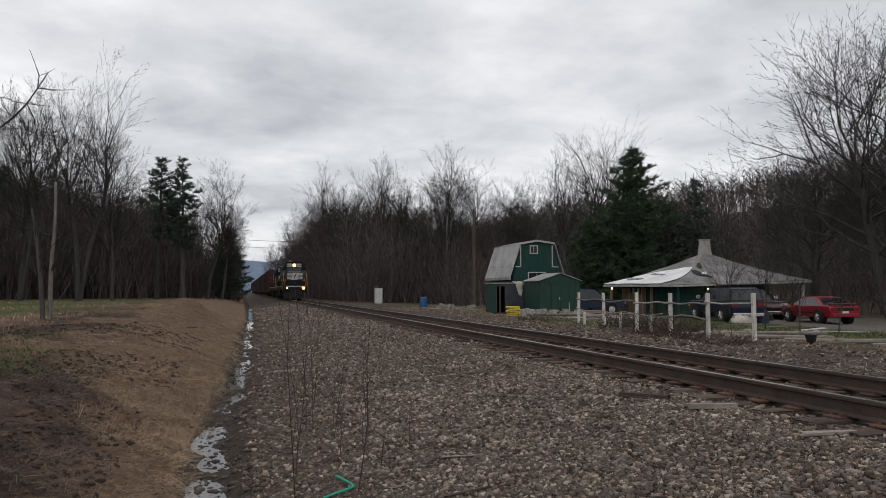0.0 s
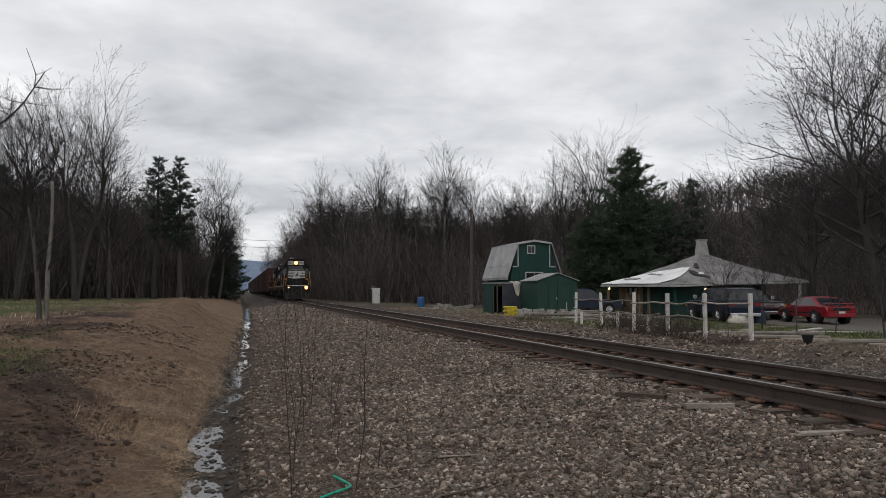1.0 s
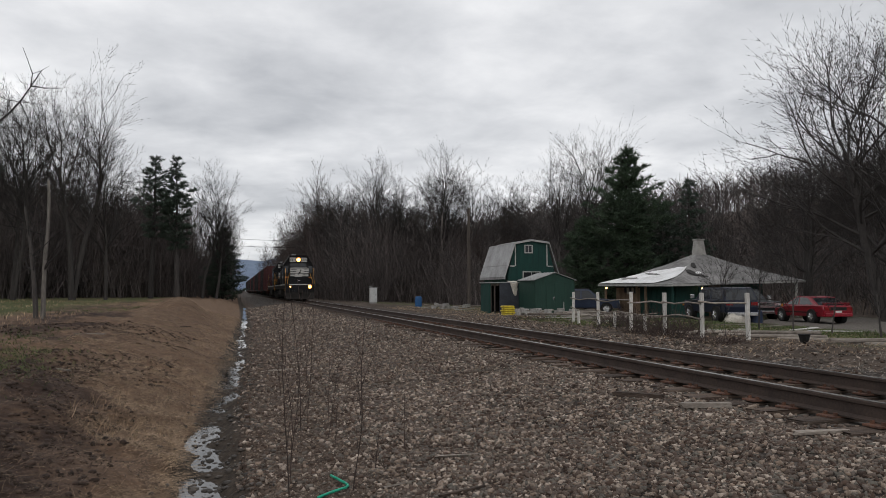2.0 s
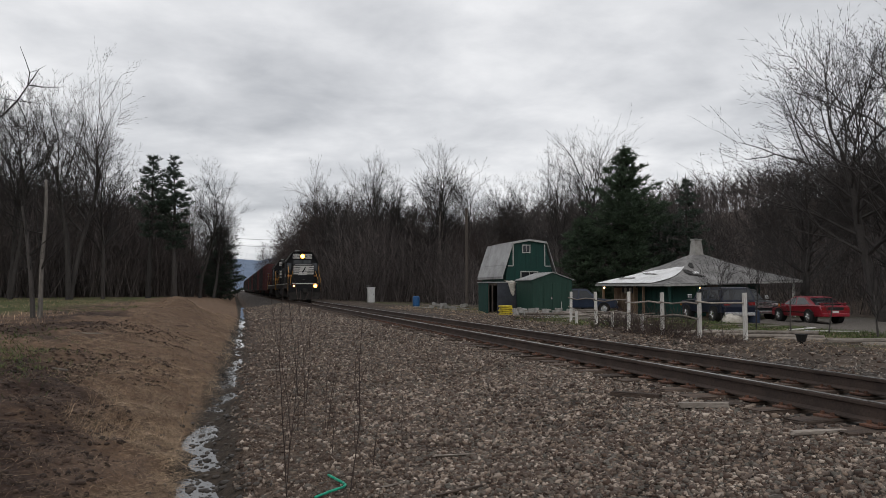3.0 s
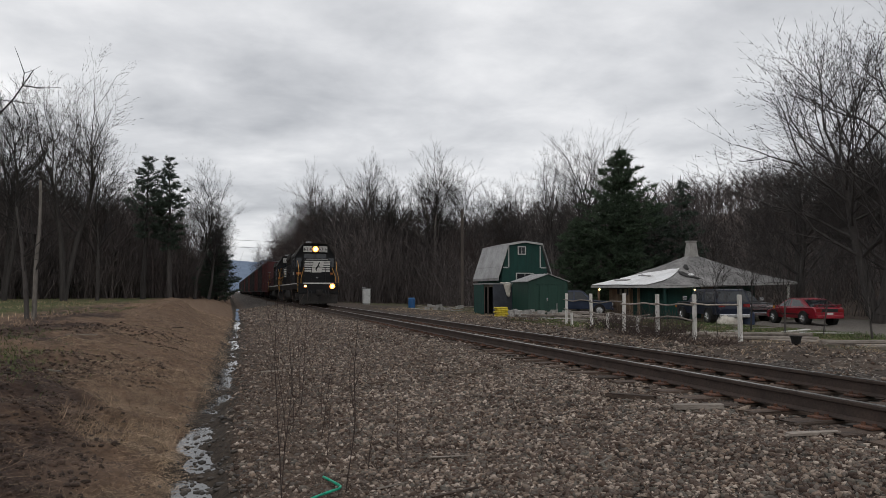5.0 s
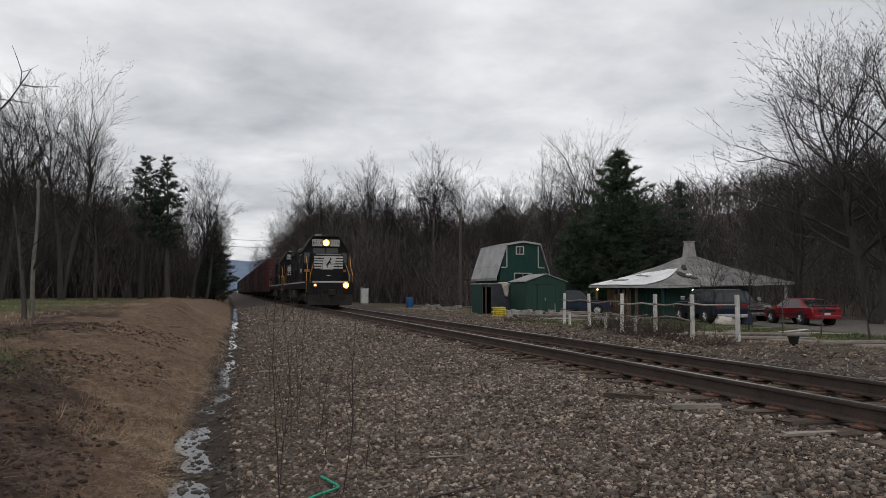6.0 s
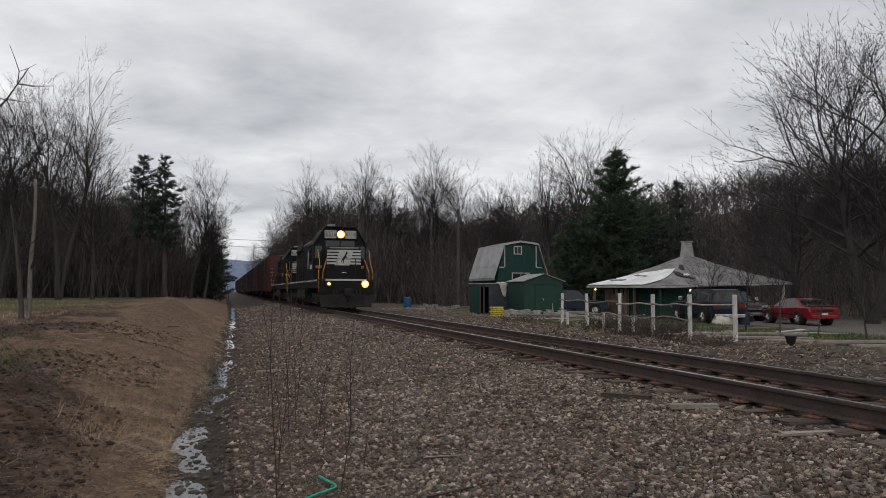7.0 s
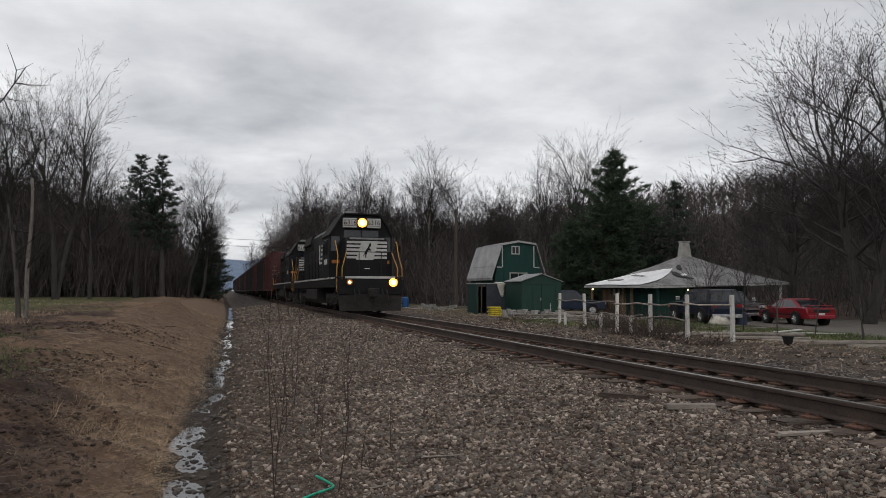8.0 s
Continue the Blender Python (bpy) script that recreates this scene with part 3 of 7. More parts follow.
def locomotive(lead):
    """Diesel road switcher; local y runs back from the front, z = 0 at the rail top."""
    lo = thing("locomotive", "black diesel locomotive with white stripes and lit headlights" if lead else "black diesel locomotive with white stripes coupled behind the leader", "locomotive", group="locomotives of the train")
    blk, dirt = M["loco_black"], M["loco_dirt"]
    L = 20.4
    # underframe and walkway
    boxpart("underframe", (-1.45, 1.45, 0.35, L - 0.35, 1.15, 1.55, ), blk, lo, "", 0.03)
    boxpart("walkway", (-1.5, 1.5, 0.3, L - 0.3, 1.55, 1.62), M["loco_dirt"], lo, "", 0.01)
    boxpart("front_stripe", (-1.12, 1.12, 0.275, 0.3, 1.54, 1.64), M["loco_white"], lo, "white stripe across the end sill")
    # dashed side sill stripe
    for s in (-1, 1):
        bm = bmesh.new()
        y = 0.9
        while y < L - 1:
            box(bm, s * 1.503 - 0.004, s * 1.503 + 0.004, y, y + 0.22, 1.53, 1.62)
            y += 0.42
        tagged(part("sill_stripe", bm, M["loco_white"], lo, "white dashed sill stripe"), kind="stuff")
    # pilot and plow
    bm = bmesh.new()
    prism(bm, ((-1.45, 0.85), (1.45, 0.85), (1.45, 1.5), (-1.45, 1.5)), "y", 0.18, 0.42)
    part("end_plate", bm, blk, lo)
    bm = bmesh.new()
    for s in (-1, 1):
        pts = [(0, -0.12), (s * 1.42, 0.22)]
        a = [bm.verts.new((x, y, z)) for x, y, z in ((0, -0.16, 0.12), (s * 1.36, 0.16, 0.12), (s * 1.42, 0.30, 0.86), (0, 0.08, 0.86))]
        b = [bm.verts.new((v.co.x, v.co.y + 0.05, v.co.z)) for v in a]
        bm.faces.new(a), bm.faces.new(b)
        for i in range(4):
            bm.faces.new((a[i], a[(i + 1) % 4], b[(i + 1) % 4], b[i]))
    bmesh.ops.recalc_face_normals(bm, faces=bm.faces)
    part("snow_plow", bm, dirt, lo, "dusty dark grey steel plow")
    bm = bmesh.new()
    box(bm, -0.17, 0.17, -0.42, 0.25, 0.78, 1.08, 0.04)
    box(bm, -0.22, 0.22, -0.62, -0.36, 0.72, 1.12, 0.06)
    part("coupler", bm, dirt, lo, "rusty coupler")
    for x in (-0.75, -0.55, 0.5, 0.7):
        bm = bmesh.new()
        tube(bm, [(x, 0.15, 1.05), (x + 0.02, -0.05, 0.85), (x + 0.03, -0.1, 0.6)], 0.025)
        part("air_hose", bm, M["tyre"], lo)
    # steps at the corners
    for s in (-1, 1):
        for y0 in (0.35, L - 0.85):
            bm = bmesh.new()
            for k in range(4):
                box(bm, s * 1.18 if s > 0 else -1.5, 1.5 if s > 0 else -1.18, y0, y0 + 0.5, 0.42 + k * 0.3, 0.45 + k * 0.3)
            box(bm, min(s * 1.16, s * 1.2), max(s * 1.16, s * 1.2), y0, y0 + 0.5, 0.4, 1.5)
            part("steps", bm, blk, lo)
    # short hood, with a bevelled top
    bm = bmesh.new()
    prism(bm, ((-0.95, 1.62), (0.95, 1.62), (0.95, 3.28), (0.82, 3.44), (-0.82, 3.44), (-0.95, 3.28)), "y", 1.15, 2.7)
    part("short_hood", bm, blk, lo)
    boxpart("hood_cap_stripe", (-0.8, 0.8, 1.13, 1.15, 3.33, 3.41), M["steel"], lo)
    # cab
    bm = bmesh.new()
    prism(bm, ((-1.5, 1.62), (1.5, 1.62), (1.5, 3.62), (0.98, 4.42), (0.85, 4.56), (-0.85, 4.56), (-0.98, 4.42), (-1.5, 3.62)), "y", 2.62, 5.0)
    part("cab", bm, blk, lo)
    bm = bmesh.new()
    prism(bm, ((-1.56, 3.60), (-1.50, 3.58), (-0.93, 4.50), (-0.8, 4.60), (0.8, 4.60), (0.93, 4.50), (1.50, 3.58), (1.56, 3.60), (0.97, 4.54), (0.83, 4.66), (-0.83, 4.66), (-0.97, 4.54)), "y", 2.45, 5.1)
    part("cab_roof", bm, dirt, lo)
    for s in (-1, 1):
        bm = bmesh.new()
        box(bm, min(s * 1.02, s * 1.42), max(s * 1.02, s * 1.42), 2.60, 2.62, 2.85, 3.55, 0.008)
        part("front_window", bm, M["glass"], lo)
        bm = bmesh.new()
        for k in (0, 1):
            box(bm, s * 1.5 - 0.012, s * 1.5 + 0.012, 3.0 + k * 0.9, 3.75 + k * 0.9, 2.75, 3.45, 0.005)
        part("side_window", bm, M["glass"], lo)
    for x in (-0.43, 0.43):
        boxpart("windshield", (x - 0.4, x + 0.4, 2.598, 2.62, 3.5, 3.86), M["glass"], lo)
    # number boards and headlight
    for s in (-1, 1):
        nb = boxpart("number_board", (s * 0.56 - 0.33, s * 0.56 + 0.33, 2.40, 2.62, 3.98, 4.42), M["loco_white"], lo, "white number board")
        boxpart("board_face", (s * 0.56 - 0.30, s * 0.56 + 0.30, 2.392, 2.402, 4.05, 4.36), M["loco_black"], nb)
        boxpart("board_ground", (s * 0.56 - 0.285, s * 0.56 + 0.285, 2.386, 2.394, 4.065, 4.345), M["loco_white"], nb)
        text_part("6316", 0.30, pose(s * 0.56, 2.382, 4.20, 90), M["loco_black"], nb, "number")
    boxpart("headlight_box", (-0.24, 0.24, 2.36, 2.62, 3.97, 4.43), blk, lo, "", 0.02)
    # glowing disc wider than the lens, added as the headlight's halo
    bm = bmesh.new()
    cyl(bm, (0, 2.36, 4.2), (0, 2.33, 4.2), 0.22, n=20)
    hl = part("headlight", bm, M["lamp_halo"] if lead else M["steel"], lo, "bright headlight with its halo built as a glowing disc" if lead else "")
    bm = bmesh.new()
    cyl(bm, (0, 2.335, 4.2), (0, 2.315, 4.2), 0.13, n=20)
    part("headlight_lens", bm, M["lamp"] if lead else M["glass"], hl)
    for s in (-1, 1):
        bm = bmesh.new()
        cyl(bm, (s * 0.97, 0.2, 1.37), (s * 0.97, 0.02, 1.37), 0.13, 0.16, 14)
        h = part("ditch_light_housing", bm, blk, lo)
        # orange disc behind the lens, added as its halo; only the right one glows
        bm = bmesh.new()
        cyl(bm, (s * 0.97, 0.02, 1.37), (s * 0.97, -0.01, 1.37), 0.19 if s > 0 else 0.13, n=18)
        part("ditch_light", bm, (M["lamp_halo"] if s > 0 else M["amber"]) if lead else M["steel"], h, "orange disc standing for the halo of the ditch light" if lead else "")
        bm = bmesh.new()
        cyl(bm, (s * 0.97, -0.005, 1.37), (s * 0.97, -0.02, 1.37), 0.105 if s > 0 else 0.06, n=16)
        part("ditch_light_lens", bm, M["ditch_lamp"] if lead else M["glass"], h)
    # emblem on the nose
    stripe_panel(lo, pose(0, 1.147, 2.83), 1.86, 0.86)
    boxpart("headlight_step", (-0.12, 0.12, 1.08, 1.15, 1.98, 2.02), M["chrome"], lo)
    for s in (-1, 1):
        boxpart("marker_panel", (s * 1.2 - 0.18, s * 1.2 + 0.18, 2.602, 2.618, 2.28, 2.44), M["orange_paint"], lo)
    # long hood
    bm = bmesh.new()
    prism(bm, ((-0.88, 1.62), (0.88, 1.62), (0.88, 4.18), (0.72, 4.36), (-0.72, 4.36), (-0.88, 4.18)), "y", 5.0, L - 1.3)
    part("long_hood", bm, blk, lo)
    for s in (-1, 1):
        y = 5.6
        while y < L - 2.2:
            boxpart("hood_door", (s * 0.88 - 0.015, s * 0.88 + 0.015, y, y + 0.62, 1.75, 3.3), blk, lo, "", 0.006)
            y += 0.72
        for y0, y1 in ((5.6, 8.2), (13.8, 18.4)):
            bm = bmesh.new()
            k = y0
            while k < y1:
                box(bm, s * 0.885 - 0.02, s * 0.885 + 0.02, k, k + 0.05, 3.45, 4.1)
                k += 0.11
            part("grille", bm, dirt, lo)
        # side lettering block as plain bars
        bm = bmesh.new()
        for k in range(5):
            box(bm, s * 0.905 - 0.006, s * 0.905 + 0.006, 8.6, 10.4 - 0.12 * k, 2.5 + k * 0.24, 2.62 + k * 0.24)
        box(bm, s * 0.905 - 0.007, s * 0.905 + 0.007, 10.55, 10.9, 2.5, 3.6)
        part("side_emblem", bm, M["loco_white"], lo, "white striped emblem on the side")
        boxpart("cab_number", (s * 1.505 - 0.004, s * 1.505 + 0.004, 3.3, 4.3, 2.25, 2.5), M["loco_white"], lo)
    for y in (7.0, 9.4, 11.8):
        bm = bmesh.new()
        cyl(bm, (0, y, 4.36), (0, y, 4.46), 0.55, n=18)
        part("roof_fan", bm, dirt, lo)
    bm = bmesh.new()
    box(bm, -0.35, 0.35, 13.0, 13.7, 4.34, 4.6, 0.04)
    part("exhaust_stack", bm, dirt, lo)
    bm = bmesh.new()
    prism(bm, ((-1.02, 3.9), (-0.85, 4.44), (0.85, 4.44), (1.02, 3.9)), "y", 14.4, 18.3)
    part("radiator_housing", bm, dirt, lo)
    bm = bmesh.new()
    for k in range(3):
        cyl(bm, (-0.6 + k * 0.14, 3.4, 4.75), (-0.6 + k * 0.14, 2.9, 4.75), 0.04, 0.08, 8)
    box(bm, -0.65, -0.25, 3.3, 3.4, 4.6, 4.78)
    part("air_horn", bm, M["steel"], lo)
    # fuel tank and boxes
    bm = bmesh.new()
    prism(bm, ((-1.25, 0.35), (1.25, 0.35), (1.42, 0.55), (1.42, 1.05), (1.3, 1.16), (-1.3, 1.16), (-1.42, 1.05), (-1.42, 0.55)), "y", 7.6, 12.8)
    part("fuel_tank", bm, dirt, lo, "dusty grey fuel tank")
    for s in (-1, 1):
        bm = bmesh.new()
        cyl(bm, (s * 1.2, 6.2, 1.3), (s * 1.2, 7.5, 1.3), 0.22, n=12)
        part("air_reservoir", bm, dirt, lo)
    # handrails
    yel = M["yellow_paint"]
    for s in (-1, 1):
        for y0, d in ((0.42, 1), (L - 0.42, -1)):
            bm = bmesh.new()
            tube(bm, [(s * 1.47, y0, 0.95), (s * 1.47, y0, 2.0), (s * 1.38, y0 + 0.3 * d, 2.55), (s * 1.42, y0 + 0.9 * d, 3.25), (s * 1.42, y0 + 1.15 * d, 3.25)], 0.021)
            tube(bm, [(s * 1.25, y0 - 0.06 * d, 1.0), (s * 1.25, y0 - 0.06 * d, 2.0), (s * 1.02, y0 + 0.2 * d, 2.75)], 0.021)
            part("grab_rail", bm, yel, lo, "yellow grab rail")
        bm = bmesh.new()
        tube(bm, [(s * 1.45, 5.4, 2.55), (s * 1.45, L - 1.0, 2.55)], 0.018, 5)
        y = 5.4
        while y < L - 0.9:
            tube(bm, [(s * 1.45, y, 1.62), (s * 1.45, y, 2.55)], 0.018, 5)
            y += 1.35
        part("side_handrail", bm, blk, lo)
    bm = bmesh.new()
    tube(bm, [(-1.0, 0.4, 2.72), (-0.5, 0.36, 2.72), (0.5, 0.36, 2.72), (1.0, 0.4, 2.72)], 0.02, 5)
    for x in (-0.5, 0.5):
        tube(bm, [(x, 0.36, 1.62), (x, 0.36, 2.72)], 0.02, 5)
    part("end_handrail", bm, blk, lo)
    ax1, ax2 = [1.9, 3.6, 5.3], [15.1, 16.8, 18.5]
    truck(lo, ax1)
    truck(lo, ax2)
    add_wheels(lo, ax1 + ax2)
    return lo, 21.0


def hopper_car(red):
    car = thing("hopper_car", "rust-red loaded coal hopper car" if red else "black loaded coal hopper car", "rail car", group="cars of the train")
    m = M["car_red"] if red else M["car_black"]
    L = 14.6
    bm = bmesh.new()
    # tub with sloped end sheets, seen as side walls, floor and ends
    for s in (-1, 1):
        box(bm, min(s * 1.46, s * 1.52), max(s * 1.46, s * 1.52), 0.4, L - 0.4, 1.0, 4.78)
        box(bm, min(s * 1.44, s * 1.6), max(s * 1.44, s * 1.6), 0.3, L - 0.3, 4.70, 4.88)
    for y in (0.4, L - 0.4):
        box(bm, -1.52, 1.52, y - 0.05, y + 0.05, 1.5, 4.8)
    for k in range(3):
        y = 2.6 + k * 3.4
        prism(bm, ((y, 1.05), (y + 2.6, 1.05), (y + 1.8, 0.45), (y + 0.8, 0.45)), "x", -1.3, 1.3)
    part("body", bm, m, car)
    for s in (-1, 1):
        for k in range(11):
            y = 0.45 + k * (L - 0.9) / 10
            boxpart("rib", (min(s * 1.52, s * 1.62), max(s * 1.52, s * 1.62), y - 0.06, y + 0.06, 1.0, 4.74), m, car)
        boxpart("side_sill", (min(s * 1.4, s * 1.58), max(s * 1.4, s * 1.58), 0.2, L - 0.2, 0.92, 1.12), m, car)
    boxpart("centre_sill", (-0.3, 0.3, -0.4, L + 0.4, 0.75, 1.05), M["loco_dirt"], car)
    bm = bmesh.new()
    n = 12
    rows = []
    rng = random.Random(9)
    for i in range(n + 1):
        y = 0.5 + (L - 1.0) * i / n
        rows.append([bm.verts.new((x, y, 4.62 + 0.3 * (1 - (x / 1.45) ** 2) * (0.6 + 0.5 * math.sin(i * 1.7)) + rng.uniform(-0.03, 0.03))) for x in (-1.45, -0.75, 0, 0.75, 1.45)])
    for a, b in zip(rows, rows[1:]):
        for k in range(4):
            bm.faces.new((a[k], a[k + 1], b[k + 1], b[k]))
    part("coal_load", bm, M["coal"], car, "heaped black coal")
    bm = bmesh.new()
    for k in range(6):
        tube(bm, [(-1.5, 0.3, 1.3 + k * 0.42), (-1.1, 0.3, 1.3 + k * 0.42)], 0.02, 5)
    part("ladder", bm, M["steel"], car)
    ax = [1.4, 3.1, L - 3.1, L - 1.4]
    for pair in (ax[:2], ax[2:]):
        truck(car, pair, 1.0)
    add_wheels(car, ax)
    return car, 15.4


def build_train():
    off = 0.0
    for lead in (True, False):
        ob, step = locomotive(lead)
        moving.append((ob, off))
        off += step
    for k in range(16):
        ob, step = hopper_car(k in (0, 2, 5, 8, 11))
        moving.append((ob, off))
        off += step


build_train()


def motions():
    """Drive the train along the track and turn its wheels."""
    for ob, off in moving:
        walk(ob, [(t * 0.5, pose(TRACK_X, FRONT_8 + SPEED * (8 - t * 0.5) + off, RAIL_Z + 0.003)) for t in range(17)])
    for w, y in wheels:
        walk(w, [(k * 0.1, pose(0, y, WHEEL_R, math.degrees(SPEED * k * 0.1 / WHEEL_R) % 360)) for k in range(81)])


# ---- buildings ----
def hull(bm, rings):
    """Skin a list of equal rings of points."""
    rows = [[bm.verts.new(p) for p in r] for r in rings]
    n = len(rows[0])
    for a, b in zip(rows, rows[1:]):
        for i in range(n):
            bm.faces.new((a[i], a[(i + 1) % n], b[(i + 1) % n], b[i]))
    bm.faces.new(rows[0][::-1])
    bm.faces.new(rows[-1])
    bmesh.ops.recalc_face_normals(bm, faces=bm.faces)


def face_up(bm):
    for f in bm.faces:
        f.normal_update()
        if f.normal.z < 0:
            f.normal_flip()


def build_barn():
    x0, x1, y0, y1 = 16.62, 19.85, 43.0, 47.6
    zb = gz(18, 44) - 0.05
    barn = thing("barn", "small dark green gambrel-roofed wooden barn with grey metal roof", "barn")
    w = [(16.62, 2.55), (17.1, 4.55), (18.2, 4.78), (19.35, 4.62), (19.85, 2.6)]
    bm = bmesh.new()
    outline = [(x0, zb), (x1, zb), (x1, 2.6), (19.35, 4.6), (18.2, 4.76), (17.1, 4.53), (x0, 2.55)]
    prism(bm, outline, "y", y0, y1)
    part("wall", bm, M["green_paint"], barn)
    # vertical siding battens on the front and the west side
    for k in range(13):
        x = x0 + 0.08 + k * 0.255
        top = np.interp(x, [p[0] for p in w], [p[1] for p in w]) - 0.06
        boxpart("batten", (x - 0.018, x + 0.018, y0 - 0.014, y0, zb, float(top)), M["green_paint"], barn)
    for k in range(12):
        y = y0 + 0.2 + k * 0.38
        boxpart("batten", (x0 - 0.014, x0, y - 0.018, y + 0.018, zb, 2.45), M["green_paint"], barn)
    # roof: steep and shallow slopes, each a plate of sheets
    ya, yb = y0 - 0.12, y1 + 0.15
    for quad, n in ((((16.32, 2.44), (17.06, 4.62)), 3), (((17.02, 4.6), (18.2, 4.84)), 2), (((18.2, 4.84), (19.42, 4.68)), 2), (((19.38, 4.7), (20.12, 2.5)), 3)):
        (xa, za), (xb, zz) = quad
        rp = new("roof_slope")
        rp.parent = barn
        tagged(rp, "grey ribbed metal roof slope")
        for r in range(n):
            for c in range(5):
                f0, f1 = r / n, (r + 1) / n
                yy0, yy1 = ya + (yb - ya) * c / 5, ya + (yb - ya) * (c + 1) / 5 - 0.012
                lift = 0.012 * (r % 2) + 0.004 * (c % 2)
                bm = bmesh.new()
                q = [(xa + (xb - xa) * f0, yy0, za + (zz - za) * f0 + lift), (xa + (xb - xa) * (f1 - 0.008), yy0, za + (zz - za) * (f1 - 0.008) + lift),
                     (xa + (xb - xa) * (f1 - 0.008), yy1, za + (zz - za) * (f1 - 0.008) + lift), (xa + (xb - xa) * f0, yy1, za + (zz - za) * f0 + lift)]
                slab(bm, q, 0.03)
                part("sheet", bm, M["roof_metal"], rp)
    boxpart("eave_board", (16.34, 16.38, ya, yb, 2.28, 2.46), M["roof_metal"], barn)
    # white trim on the gable
    for a, b in (((17.1, 4.5), (17.1, 3.12)), ((19.28, 4.5), (19.28, 3.12))):
        boxpart("trim_board", (a[0] - 0.035, a[0] + 0.035, y0 - 0.045, y0 - 0.016, b[1], a[1]), M["trim_white"], barn)
    boxpart("trim_board", (16.72, 17.06, y0 - 0.045, y0 - 0.016, 3.08, 3.15), M["trim_white"], barn)
    boxpart("trim_board", (19.32, 19.72, y0 - 0.045, y0 - 0.016, 3.08, 3.15), M["trim_white"], barn)
    bm = bmesh.new()
    for (xa, za), (xb, zz) in zip(((16.32, 2.42), (17.06, 4.6), (18.2, 4.81), (19.42, 4.65)), ((17.06, 4.6), (18.2, 4.81), (19.42, 4.65), (20.12, 2.48))):
        prism(bm, ((xa, za - 0.09), (xb, zz - 0.09), (xb, zz), (xa, za)), "y", ya - 0.03, ya)
    part("fascia", bm, M["trim_white"], barn, "weathered pale fascia")

    def window(xa, xb, za, zz):
        win = boxpart("window", (xa, xb, y0 - 0.02, y0 - 0.005, za, zz), M["glass"], barn)
        for d in ((xa - 0.06, xa, za - 0.06, zz + 0.06), (xb, xb + 0.06, za - 0.06, zz + 0.06), (xa, xb, zz, zz + 0.06), (xa, xb, za - 0.06, za)):
            boxpart("window_frame", (d[0], d[1], y0 - 0.06, y0 - 0.003, d[2], d[3]), M["trim_white"], win)
        boxpart("mullion", ((xa + xb) / 2 - 0.012, (xa + xb) / 2 + 0.012, y0 - 0.05, y0 - 0.015, za, zz), M["trim_white"], win)
    window(17.78, 18.22, 4.0, 4.42)
    window(17.65, 18.75, 2.2, 2.72)


def build_lean_to():
    y0, zb = 41.2, gz(15.7, 41.5) - 0.03
    lean = thing("lean_to", "dark open-fronted storage lean-to with grey board side", "shed")
    boxpart("board_side", (15.36, 16.6, y0, y0 + 0.06, zb, 2.02), M["grey_board"], lean, "dark blue-grey board panel", 0.01)
    boxpart("back_panel", (14.72, 16.6, 42.8, 42.86, zb, 2.0), M["dark"], lean)
    boxpart("side_panel", (14.70, 14.78, y0, 42.8, zb, 2.0), M["green_paint"], lean)
    boxpart("roof", (14.65, 16.65, y0 - 0.05, 42.9, 2.02, 2.08), M["roof_metal"], lean)
    boxpart("door_post", (15.02, 15.09, y0 + 0.02, y0 + 0.1, zb, 2.0), M["pole_wood"], lean)
    boxpart("door_jamb", (14.79, 14.84, y0 + 0.02, y0 + 0.1, zb, 2.0), M["pole_wood"], lean)
    boxpart("lintel", (14.79, 15.36, y0 + 0.02, y0 + 0.1, 1.86, 2.0), M["pole_wood"], lean)
    bm = bmesh.new()
    rng = random.Random(3)
    rows = []
    for k in range(9):
        z = 2.14 - 0.11 * k
        wd = 0.42 * (1 - k / 10.5)
        y = y0 - 0.08 if k else y0 + 0.3
        rows.append([bm.verts.new((16.35 - wd + wd * 1.5 * j / 4 + rng.uniform(-0.03, 0.03), y - 0.035 * math.sin(j * 2 + k), z + rng.uniform(-0.02, 0.02))) for j in range(5)])
    for a, b in zip(rows, rows[1:]):
        for j in range(4):
            bm.faces.new((a[j], a[j + 1], b[j + 1], b[j]))
    ob = part("hanging_tarp", bm, M["tarp"], None, soft=True)
    md = ob.modifiers.new("thick", "SOLIDIFY")
    md.thickness = 0.015
    tagged(ob, "dirty white tarp hanging over the lean-to edge", "tarp")


